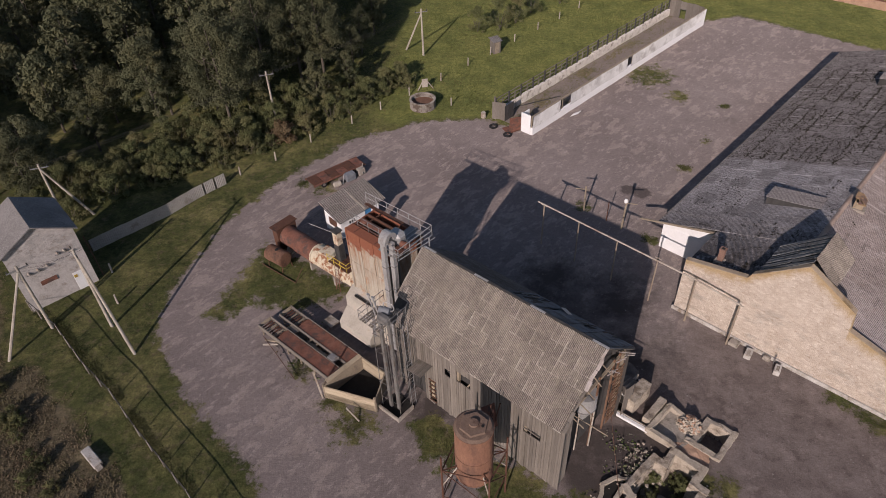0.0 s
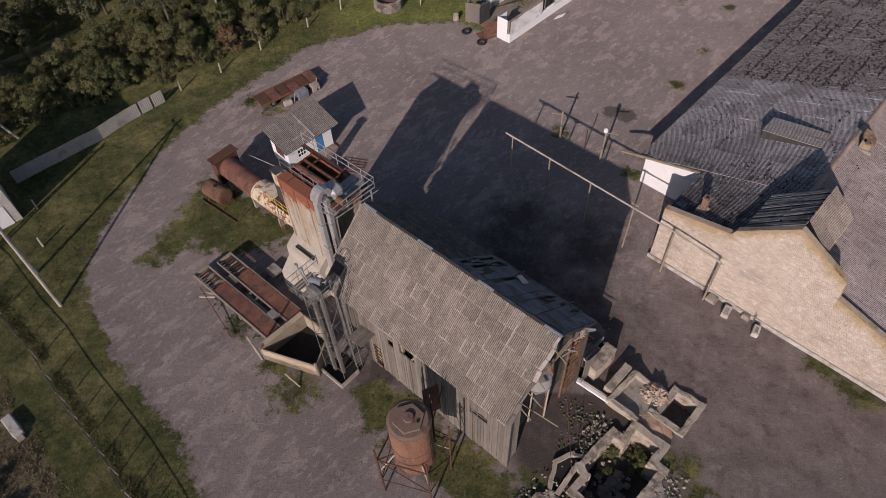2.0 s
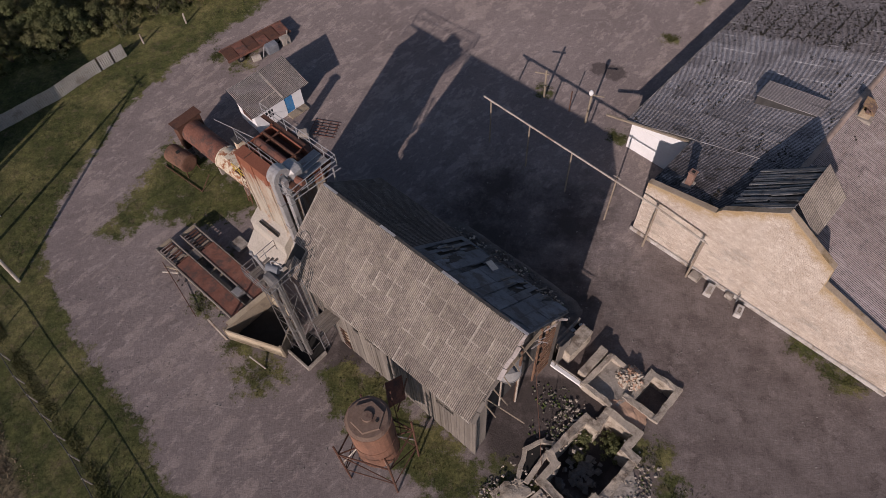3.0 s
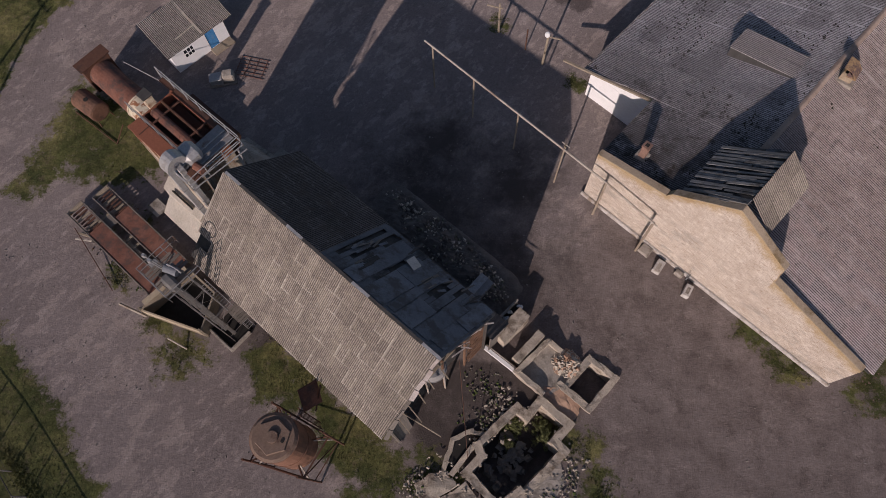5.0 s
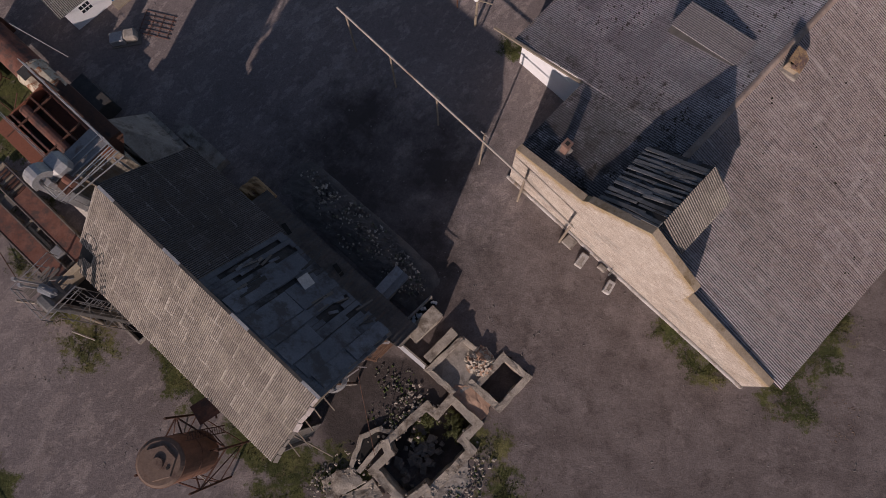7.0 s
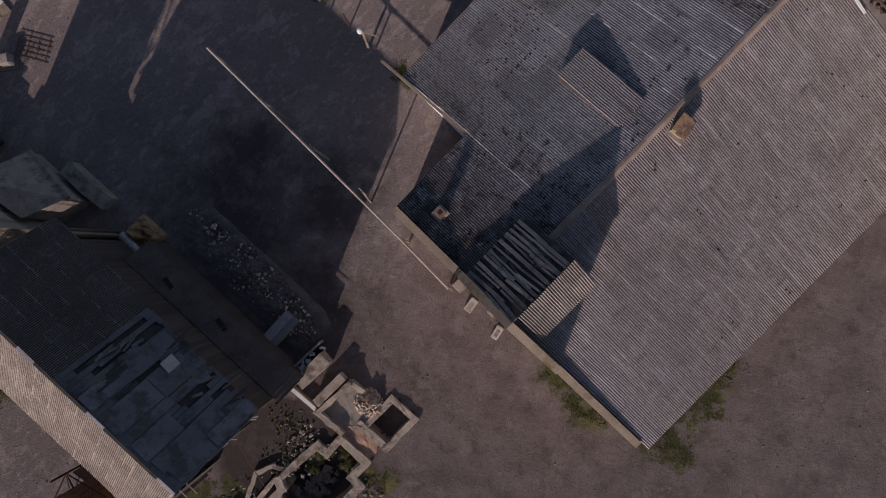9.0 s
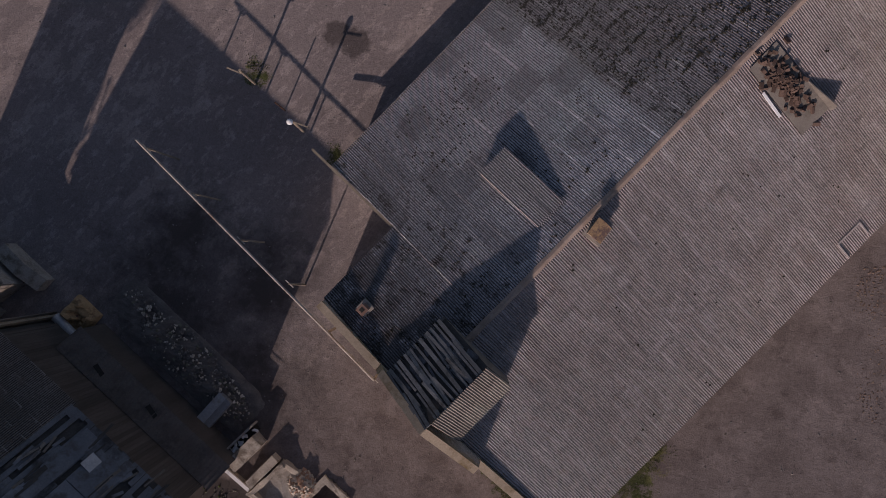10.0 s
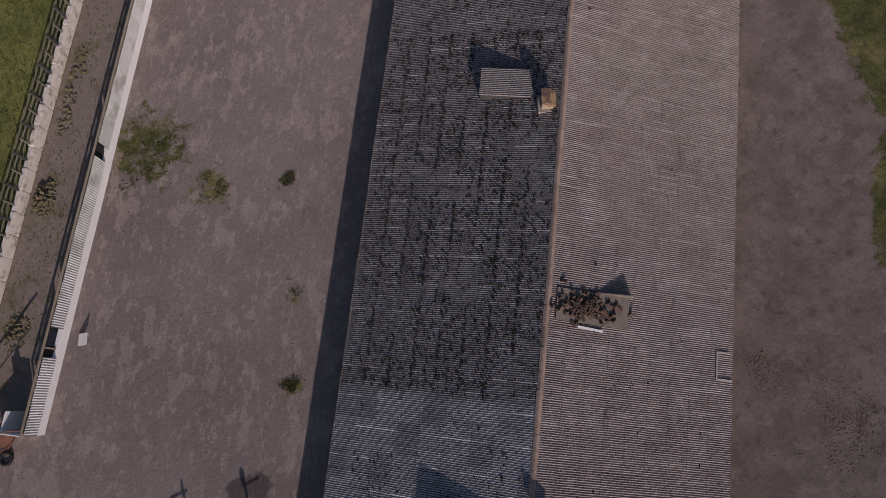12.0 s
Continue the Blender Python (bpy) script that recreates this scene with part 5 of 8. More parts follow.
make_elevator()


def make_hood_ramp():
    t = barn_thing("concrete_ramp", "sloping grey concrete ramp cover behind the dryer tower", "ramp", -6.5, 2.2)
    # sloping concrete cover from the tower's side down to a low edge
    bm = bmesh.new()
    top = [(0.0, -0.2, 5.9), (3.4, -0.2, 4.7), (3.85, 1.95, 3.1), (-0.95, 1.95, 1.5)]
    up, low = [bm.verts.new(p) for p in top], [bm.verts.new((x, y, 0)) for x, y, _ in top]
    bm.faces.new(up)
    bm.faces.new(low[::-1])
    for i in range(4):
        bm.faces.new((up[i], low[i], low[(i + 1) % 4], up[(i + 1) % 4]))
    bmesh.ops.recalc_face_normals(bm, faces=bm.faces[:])
    part("cover", bm, M_CONC, t, "sloping grey concrete cover")
    part("edge_slab", beamed((-0.9, 2.05, 1.45), (3.9, 2.05, 3.05), 0.3, 0.25), M_CONC, t)
    part("wall", prism([(1.4, 0), (5.0, 0), (5.0, 0.9), (3.4, 1.4), (1.4, 1.2)], 2.3, 3.3), M_CONC, t)

make_hood_ramp()


def ring_tube(bm, axis, sections, seg=28):
    """A round body along x: sections of (x, radius), about the axis (y, z)."""
    y, z = axis
    prev = None
    for x, r in sections:
        ring = [bm.verts.new((x, y + r * math.cos(2 * math.pi * i / seg), z + r * math.sin(2 * math.pi * i / seg))) for i in range(seg)]
        if prev:
            for i in range(seg):
                bm.faces.new((prev[i], ring[i], ring[(i + 1) % seg], prev[(i + 1) % seg]))
        prev = ring
        if x == sections[0][0]:
            bm.faces.new(ring) if len(sections) else None
    bm.faces.new(prev[::-1])
    bmesh.ops.recalc_face_normals(bm, faces=bm.faces[:])
    return bm


def make_furnace():
    t = barn_thing("furnace_drum", "long horizontal furnace drum, half rusty and half flaking cream", "furnace", -20.4, 1.0)
    z = 1.65
    part("rear_shell", ring_tube(bmesh.new(), (0, z), [(0.2, 0.9), (0.35, 1.0), (3.0, 1.0), (5.0, 1.02)]), M_RUST, t, "rust-red steel shell")
    part("hoop", ring_tube(bmesh.new(), (0, z), [(4.95, 1.09), (5.1, 1.09)]), M_DRUM, t)
    part("front_shell", ring_tube(bmesh.new(), (0, z), [(5.1, 1.02), (8.5, 0.98), (8.6, 0.95), (13.4, 0.88)]), M_DRUM, t, "cream shell with flaking paint")
    for x in (7.4, 9.2, 10.6, 12.0):
        part("hoop", ring_tube(bmesh.new(), (0, z), [(x, 1.01), (x + 0.1, 1.01)]), M_DRUM, t)
    part("end_box", boxed(-0.3, 0.45, -1.15, 1.2, 0.2, 2.85, bevel=0.03), M_RUST_D, t, "rusty sheet-steel end box")
    part("box_lid", boxed(-0.5, 0.55, -1.3, 1.35, 2.85, 2.93), M_RUST_D, t)
    for x in (1.2, 4.6, 8.0, 11.4):
        part("saddle", boxed(x, x + 0.25, -0.9, 0.9, 0, 0.95), M_CONC, t)
    part("cover_box", boxed(5.9, 7.3, -0.6, 0.65, 2.4, 2.9, bevel=0.05), M_DRUM, t)
    part("burner_box", boxed(7.7, 10.6, 0.9, 2.2, 0.2, 1.9, bevel=0.04), M_DARKWOOD, t)
    railing(t, [(7.7, -0.9, 2.85), (10.3, -0.9, 2.85), (10.3, 0.6, 2.85)], 0.95, M_YELLOW, 0.9, 0.03)
    part("deck", boxed(7.7, 10.4, -0.9, 0.9, 2.8, 2.86), M_RUST_D, t)
    ladder(t, (9.0, -1.25, 0.1), (9.0, -1.0, 2.9), 0.5, 0.3, M_RUST, (1, 0, 0))
    part("stack_foot", boxed(8.1, 8.75, -0.2, 0.45, 2.8, 4.7), M_DARKWOOD, t, "sooty square stack")
    part("stack_head", boxed(8.1, 8.7, -0.18, 0.42, 4.7, 6.0, bevel=0.02), M_TAN, t)
    part("stack_cap", boxed(8.0, 8.8, -0.28, 0.52, 6.15, 6.3, bevel=0.03), M_DARKWOOD, t)
    part("handrail", bar((2.4, 1.4, 3.2), (7.0, 2.4, 3.0), 0.03, 6), M_GALV, t)


make_furnace()


M_TANKRUST = plain("brown_tank_rust", (0.12, 0.062, 0.042), (0.21, 0.115, 0.075), 1.1, 9, (0.075, 0.05, 0.04), 1.2, (0.5, 0.66), rough=0.8)


def make_small_tank():
    t = barn_thing("fuel_tank", "small rusty horizontal fuel tank on a pipe frame", "tank", -19.9, -1.5, 5)
    part("shell", ring_tube(bmesh.new(), (0, 1.25), [(0.1, 0.66), (0.16, 0.8), (2.3, 0.8), (2.36, 0.66)], 22), M_TANKRUST, t)
    part("filler_hole", tube(bmesh.new(), (1.3, 0.0, 2.03), (1.3, 0.0, 2.08), 0.18, 0.18, 12), M_DARK, t)
    for x in (0.4, 2.3):
        for y in (-0.5, 0.5):
            part("leg", bar((x, y * 1.3, 0), (x, y, 1.0), 0.04, 6), M_RUST_D, t)
    part("frame_bar", bar((-0.3, -0.9, 0.1), (4.4, -1.0, 0.1), 0.04, 6), M_RUST_D, t)
    part("frame_bar", bar((4.4, -1.0, 0.1), (4.2, 0.3, 0.9), 0.04, 6), M_RUST_D, t)


make_small_tank()


def make_cabin():
    t = thing("site_cabin", "small white cabin with a blue door and a wavy slate roof", "cabin", (-14.0, 50.35, 0), 47.5)
    w, l = 4.9, 2.7
    holes = {"front": ((1.0, 1.9, 0.85, 1.75), (3.1, 3.95, 0.1, 2.0))}
    zf, zb = 2.35, 2.95
    # front wall in pieces round window and door
    for x0, x1, z0, z1 in ((0, 1.0, 0, zf), (1.0, 1.9, 0, 0.85), (1.0, 1.9, 1.75, zf), (1.9, 3.1, 0, zf), (3.1, 3.95, 2.0, zf), (3.95, w, 0, zf), (3.1, 3.95, 0, 0.1)):
        part("wall", boxed(x0, x1, 0, 0.15, z0, z1), M_WHITE, t)
    part("wall", boxed(0, w, l - 0.15, l, 0, zb), M_WHITE, t)
    part("wall", prism_x([(0.15, 0), (l - 0.15, 0), (l - 0.15, zb), (0.15, zf)], w - 0.15, w), M_WHITE, t)
    part("wall", prism_x([(0.15, 0), (l - 0.15, 0), (l - 0.15, 0.9), (0.15, 0.9)], 0, 0.15), M_WHITE, t)
    part("wall", prism_x([(0.15, 1.9), (l - 0.15, 1.9), (l - 0.15, zb), (0.15, zf)], 0, 0.15), M_WHITE, t)
    for y0, y1 in ((0.15, 0.7), (2.1, l - 0.15)):
        part("wall", boxed(0, 0.15, y0, y1, 0.9, 1.9), M_WHITE, t)
    part("window_frame", boxed(0.03, 0.1, 0.7, 2.1, 0.9, 1.9), M_RUST_D, t, "boarded rusty window")
    part("floor", boxed(0.15, w - 0.15, 0.15, l - 0.15, 0.0, 0.1), M_DARKWOOD, t)
    door = part("door", boxed(3.12, 3.93, 0.04, 0.1, 0.1, 1.98, bevel=0.01), M_BLUE, t, "bright blue plank door")
    part("handle", bar((3.22, 0.0, 1.05), (3.22, 0.04, 1.05), 0.03, 6), M_STEEL, door)
    win = part("window", boxed(1.02, 1.88, 0.05, 0.07, 0.87, 1.73), M_PANE, t, "dark glass panes in white bars")
    for x in (1.0, 1.3, 1.6, 1.86):
        part("bar", boxed(x, x + 0.05, 0.0, 0.05, 0.85, 1.75), M_WHITE, win)
    for z in (0.85, 1.25, 1.7):
        part("bar", boxed(1.0, 1.9, 0.0, 0.048, z, z + 0.05), M_WHITE, win)
    part("step", boxed(3.0, 4.9, -0.75, -0.02, 0, 0.18, bevel=0.03), M_BEAM, t)
    sl = (zb + 0.05 - zf) / (l)
    part("roof_deck", prism_x([(-0.35, zf - 0.35 * sl), (l + 0.3, zb + 0.3 * sl), (l + 0.3, zb + 0.3 * sl + 0.06), (-0.35, zf - 0.35 * sl + 0.06)], -0.3, w + 0.3), M_DARKWOOD, t)
    down = (0, -(l + 0.75), -sl * (l + 0.75))
    sheeted(t, "slate_sheet", (-0.4, -0.42, zf - 0.42 * sl + 0.12), (1, 0, 0), down, 9, 3, (0.78, 1.28), 0.13, 0.026, M_ROOF_CABIN, lambda i, j: True)
    part("roof_batten", beamed((2.9, -0.3, zf + 0.13), (2.9, l + 0.2, zb + 0.2), 0.2, 0.04), M_PIPE, t, "pale board laid over the roof")
    part("roof_batten", beamed((1.1, 0.5, zf + 0.28), (2.9, 0.6, zf + 0.32), 0.06, 0.04), M_PIPE, t)


M_PANE = Mat("window_pane", 0.08, 0.0, 0.6)
M_PANE.b.inputs["Base Color"].default_value = (0.02, 0.025, 0.03, 1)
M_PANE = M_PANE.m
M_ROOF_CABIN = make_slate("slate_cabin", (0.30, 0.27, 0.24), (0.38, 0.34, 0.31), (0.18, 0.15, 0.13), (0.6, 0.8), vary=0.3)
make_cabin()


def heap(name, label, category, at, turn, build):
    t = thing(name, label, category, at, turn)
    build(t)
    return t


def build_bundle(t):
    part("box", boxed(-0.9, 0.1, -0.4, 0.4, 0.1, 0.7, bevel=0.06), M_GALV, t)
    part("box", boxed(0.12, 1.0, -0.35, 0.45, 0.1, 0.85, bevel=0.12), M_CONC, t)
    part("pallet", boxed(-1.0, 1.1, -0.5, 0.5, 0, 0.1), M_WOOD, t)


heap("wrapped_machine", "grey machine part wrapped in torn sheeting on a pallet", "machine part", to_barn(-13.6, 6.9), 15, build_bundle)


def build_grid(t):
    for i in range(6):
        part("bar", bar((0, 0.35 * i, 0.05), (2.4, 0.35 * i, 0.05), 0.025, 5), M_RUST, t)
    for i in range(4):
        part("cross_bar", bar((0.1 + 0.7 * i, 0, 0.09), (0.1 + 0.7 * i, 1.75, 0.09), 0.025, 5), M_RUST, t)


heap("steel_grid", "rusty steel grid lying on the ground by the cabin", "grid", to_barn(-13.4, 7.9), -10, build_grid)

# ---- conveyors, hopper and second elevator ----


def make_conveyor(v, u0, label):
    t = barn_thing("grain_conveyor", label, "conveyor", u0, v, 0, "conveyors in the yard")
    l = -3.75 - u0
    z0 = 0.55
    part("tray_floor", boxed(2.5, l, -0.6, 0.6, z0 + 0.36, z0 + 0.42), M_RUST, t, "rust-red steel tray")
    for s in (-1, 1):
        part("side_rail", boxed(0, l, s * 0.66 - 0.04, s * 0.66 + 0.04, z0, z0 + 0.47, bevel=0.01), M_WOOD, t)
        for i in range(6):
            x = 0.5 + i * (l - 0.7) / 5
            part("leg", beamed((x, s * 0.66, 0), (x, s * 0.66, z0), 0.1, 0.1), M_BEAM, t)
    for i in range(8):
        part("slat", beamed((0.1 + 0.31 * i, -0.5, z0 + 0.22), (0.1 + 0.31 * i, 0.5, z0 + 0.22), 0.14, 0.06), M_RUST_D if i % 3 else M_BEAM, t)
    part("end_roller", bar((0, -0.6, z0 + 0.2), (0, 0.6, z0 + 0.2), 0.16, 10), M_BEAM, t)


make_conveyor(-7.45, -13.0, "long wooden-sided conveyor with a rusty tray, slats bare at the end")
make_conveyor(-5.45, -12.6, "long wooden-sided conveyor with a rusty tray beside the dryer")


def make_conveyor_frame():
    t = barn_thing("conveyor_frame", "weathered timber frame between the two conveyors", "frame", -11.0, -7.05)
    for x in (0.2, 1.1, 2.8, 3.6, 5.6, 7.0):
        part("cross_beam", beamed((x, 0, 0.75), (x, 1.15, 0.75), 0.16, 0.14), M_BEAM, t)
    part("board", boxed(3.0, 5.2, 0.35, 0.55, 0.8, 0.85), M_BEAM, t)
    part("board", boxed(0.3, 1.2, 0.2, 1.0, 0.78, 0.84), M_WOOD, t)
    part("gearbox", boxed(5.4, 6.2, 0.3, 0.95, 0.6, 1.05, bevel=0.06), M_STEEL, t)
    part("side_plate", boxed(1.7, 2.9, 3.0, 4.0, 0.5, 0.56), M_CONC, t, "grey plate leaning out")
    part("rod", bar((-1.0, -1.4, 0.5), (4.6, -2.6, 0.25), 0.03, 6), M_RUST_D, t)
    part("outrigger", beamed((-0.6, -1.5, 0.4), (0.6, -1.0, 0.6), 0.14, 0.14), M_BEAM, t)
    part("outrigger", beamed((-0.5, -1.9, 0.2), (0.8, -1.2, 0.55), 0.1, 0.1), M_PIPE, t)


make_conveyor_frame()


def wall_run(t, p, q, h0, h1, thick, material, name="wall", label=""):
    (x0, y0), (x1, y1) = p, q
    d = Vector((x1 - x0, y1 - y0, 0))
    s = Vector((-d.y, d.x, 0)).normalized() * thick / 2
    bm = bmesh.new()
    vs = [bm.verts.new(Vector((x, y, z)) + s * k) for x, y, h in ((x0, y0, h0), (x1, y1, h1)) for k, z in ((-1, -0.1), (1, -0.1), (1, h), (-1, h))]
    for f in ((3, 2, 1, 0), (4, 5, 6, 7), (0, 1, 5, 4), (1, 2, 6, 5), (2, 3, 7, 6), (3, 0, 4, 7)):
        bm.faces.new([vs[i] for i in f])
    bmesh.ops.recalc_face_normals(bm, faces=bm.faces[:])
    return part(name, bm, material, t, label)


def make_hopper():
    t = barn_thing("grain_pit", "boarded receiving pit with pale plank walls and a dark floor inside", "pit")
    w, e, ne, n = (-3.2, -9.1), (0.9, -7.45), (-0.35, -5.1), (-2.95, -5.15)
    for k in range(4):
        wall_run(t, w, e, 0.35 + 0.36 * k, 0.35 + 0.36 * k, 0.09 + 0.012 * (k % 2), M_PLANK, "plank")
    wall_run(t, e, ne, 1.35, 1.5, 0.12, M_BEAM)
    wall_run(t, ne, n, 1.5, 1.5, 0.12, M_PLANK)
    wall_run(t, n, w, 1.5, 1.55, 0.14, M_BEAM)
    part("chute_board", beamed((-3.3, -8.7, 1.58), (-3.05, -5.2, 1.72), 0.4, 0.06), M_PLANK, t, "broad sloping board along the edge")
    # near-black slab covering the pit bottom
    part("dust", slab([(-3.0, -8.9), (0.75, -7.4), (-0.45, -5.2), (-2.85, -5.25)], -0.05, 0.16), M_DARK, t, "near-black slab on the pit bottom")
    for p in (w, e):
        part("corner_post", beamed((*p, 0), (*p, 1.75), 0.14, 0.14), M_BEAM, t)
    part("leaning_post", beamed((-3.35, -9.3, 0), (-3.45, -9.55, 3.4), 0.13, 0.13), M_PIPE, t, "pale leaning post")
    part("prop", bar((0.5, -8.95, 0), (-0.5, -9.2, 1.1), 0.06, 8), M_PIPE, t)


M_PLANK = plain("pale_planks", (0.44, 0.36, 0.25), (0.55, 0.46, 0.33), 1.2, 12, (0.28, 0.21, 0.14), 1.0, stretch=(0.4, 0.4, 2), vary=0.3)
make_hopper()


def make_second_elevator():
    t = barn_thing("yard_elevator", "tall lattice elevator with a boarded platform and an electric motor", "elevator", 1.35, -5.95)
    for x, y in ((0.1, -0.35), (0.75, -0.15)):
        part("leg", boxed(x - 0.13, x + 0.13, y - 0.11, y + 0.11, -0.2, 10.0, bevel=0.015), M_STEEL_D, t)
        for z in (2.0, 4.2, 6.4, 8.6):
            part("flange", boxed(x - 0.17, x + 0.17, y - 0.15, y + 0.15, z, z + 0.08), M_STEEL_D, t)
    corners = [(-0.5, -0.7), (1.25, -0.5), (1.15, 0.75), (-0.6, 0.6)]
    for x, y in corners:
        part("lattice_post", bar((x, y, 0), (x * 0.9, y * 0.9, 9.4), 0.028, 5), M_STEEL_D, t)
    for k in range(5):
        z = 1.2 + 1.8 * k
        for (xa, ya), (xb, yb) in zip(corners, corners[1:] + corners[:1]):
            part("lattice_bar", bar((xa, ya, z), (xb, yb, z), 0.02, 5), M_STEEL_D, t)
            if k % 2:
                part("lattice_bar", bar((xa, ya, z), (xb, yb, z + 1.8), 0.018, 5), M_STEEL_D, t)
    for i in range(9):
        if i in (3, 6):
            continue
        part("deck_board", boxed(-1.5 + 0.22 * i, -1.34 + 0.22 * i, -0.9, 0.9 + 0.15 * (i % 3), 9.3, 9.34), M_WOOD, t)
    railing(t, [(-1.5, -0.9, 9.35), (-1.5, 1.6, 9.35)], 1.0, M_STEEL, 0.8)
    railing(t, [(-1.5, -0.9, 9.35), (0.9, -0.9, 9.35), (0.9, 1.4, 9.35)], 1.0, M_STEEL, 0.8)
    part("motor", tube(bmesh.new(), (-0.4, 0.15, 10.3), (0.35, 0.42, 10.3), 0.25, 0.25, 14), M_MOTOR, t, "blue-grey electric motor")
    part("motor_foot", boxed(-0.5, 0.4, 0.0, 0.6, 9.36, 10.0), M_STEEL_D, t)
    part("head", boxed(-0.15, 0.9, -0.5, 0.1, 9.7, 10.4, bevel=0.15), M_STEEL_D, t)
    bm = bmesh.new()
    prev = None
    for i in range(17):
        a = 2 * math.pi * i / 16
        c = Vector((0.25 + 0.42 * math.cos(a), 0.45 + 0.1 * math.cos(a), 10.7 + 0.42 * math.sin(a)))
        if prev:
            tube(bm, prev, c, 0.035, seg=5, caps=False)
        prev = c
    part("drive_wheel", bm, M_GALV, t)
    part("spout", beamed((-1.25, 0.2, 9.2), (-1.75, 0.5, 6.2), 0.2, 0.18), M_STEEL, t)
    for x in (-0.85, -0.4):
        part("vent_pipe", bar((x, 0.1, 9.3), (x - 0.25, -0.1, 11.3), 0.05, 6), M_GALV, t)
        part("vent_cap", tube(bmesh.new(), (x - 0.25, -0.1, 11.3), (x - 0.27, -0.1, 11.5), 0.12, 0.1, 8), M_GALV, t)
    ladder(t, (1.4, 0.9, 0), (1.2, 0.9, 9.3), 0.45, 0.4)
    for i in range(7):
        part("stage_board", boxed(1.3 + 0.2 * i, 1.45 + 0.2 * i, 0.6, 2.5, 4.5 + 0.03 * i, 4.55 + 0.03 * i), M_WOOD, t)
    part("stage_wall", boxed(1.5, 2.4, 2.2, 2.3, 0.0, 4.2), M_PLANK, t, "pale boarded strip")
    # kerbs of the small pit round the foot
    for a in ((-0.7, 1.5, -1.15, -1.0), (1.5, 1.65, -1.15, 0.6)):
        part("pit_kerb", boxed(a[0], a[1], a[2], a[3], 0, 0.4, bevel=0.02), M_CONC, t)
    # flat slab, the pit's shade put into its near-black colour
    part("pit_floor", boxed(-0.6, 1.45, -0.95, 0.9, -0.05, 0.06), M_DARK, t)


M_STEEL_D = plain("dark_steel", (0.14, 0.135, 0.13), (0.24, 0.225, 0.205), 1.2, 10, (0.12, 0.075, 0.05), 1.0, (0.55, 0.7), rough=0.65, metal=0.2)
M_MOTOR = plain("blue_grey_paint", (0.15, 0.16, 0.175), (0.25, 0.26, 0.275), 2, 12, (0.2, 0.15, 0.12), 1.5, (0.6, 0.75), rough=0.5)
make_second_elevator()

# ---- raised tank ----


def make_tank():
    t = thing("raised_tank", "rusty cylindrical tank with a six-sided lid on a pipe frame", "tank", (0.14, 22.62, 0), 20)
    part("shell", tube(bmesh.new(), (0, 0, 3.6), (0, 0, 8.6), 1.25, 1.25, 32), M_TANK, t)
    part("cone", tube(bmesh.new(), (0, 0, 2.9), (0, 0, 3.6), 0.4, 1.23, 24), M_TANK, t)
    part("top", tube(bmesh.new(), (0, 0, 8.6), (0, 0, 8.8), 1.28, 1.1, 32), M_TANK_TOP, t)
    lid = part("lid", tube(bmesh.new(), (0, 0, 8.8), (0, 0, 8.94), 0.95, 0.9, 6), M_TANK_TOP, t, "six-sided steel lid")
    part("hatch", tube(bmesh.new(), (0, 0, 8.94), (0, 0, 9.08), 0.32, 0.3, 16), M_TANK_TOP, lid)
    part("plug", tube(bmesh.new(), (0.45, -0.35, 8.94), (0.45, -0.35, 9.0), 0.09, 0.09, 8), M_DARK, lid)
    for z in (3.65, 6.1, 8.55):
        part("hoop", tube(bmesh.new(), (0, 0, z), (0, 0, z + 0.07), 1.28, 1.28, 32), M_TANK, t)
    legs = [(-2.3, -0.3), (0.35, -2.0), (2.2, -0.2), (-0.2, 2.2)]
    for x, y in legs:
        part("leg", bar((x, y, 0), (x, y, 6.7), 0.065, 8), M_RUST_D, t)
        part("strut", bar((x, y, 5.2), (x * 0.5, y * 0.5, 5.0), 0.05, 6), M_RUST_D, t)
        part("strut", bar((x, y, 3.4), (x * 0.5, y * 0.5, 4.9), 0.05, 6), M_PIPE, t)
    for (xa, ya), (xb, yb) in zip(legs, legs[1:] + legs[:1]):
        part("tie", bar((xa, ya, 5.2), (xb, yb, 5.2), 0.05, 6), M_RUST_D, t)
        part("tie", bar((xa, ya, 5.2), (xb, yb, 2.2), 0.035, 6), M_RUST_D, t)
        part("tie", bar((xa, ya, 2.0), (xb, yb, 2.0), 0.035, 6), M_RUST_D, t)
    ladder(t, (1.5, 0.9, 2.6), (1.5, 0.9, 8.8), 0.4, 0.35, M_RUST_D)
    part("side_plate", box(bmesh.new(), 0, 1.2, -0.03, 0.03, 0, 1.6, pose(1.2, 1.4, 5.6, -35, 20, 20)), M_RUST, t, "rusty plate hanging beside the tank")
    part("side_frame", bar((1.6, 1.6, 4.0), (2.6, 2.3, 6.9), 0.05, 6), M_RUST_D, t)


M_TANK = plain("rust_brown_paint", (0.20, 0.10, 0.065), (0.29, 0.155, 0.10), 0.8, 7, (0.13, 0.075, 0.055), 0.9, (0.48, 0.66), rough=0.8, stretch=(1, 1, 0.4))
M_TANK_TOP = plain("brown_rust", (0.17, 0.115, 0.085), (0.25, 0.175, 0.13), 1.2, 9, (0.1, 0.06, 0.045), 1.2, rough=0.85)
make_tank()
# ---- ruined foundations ----


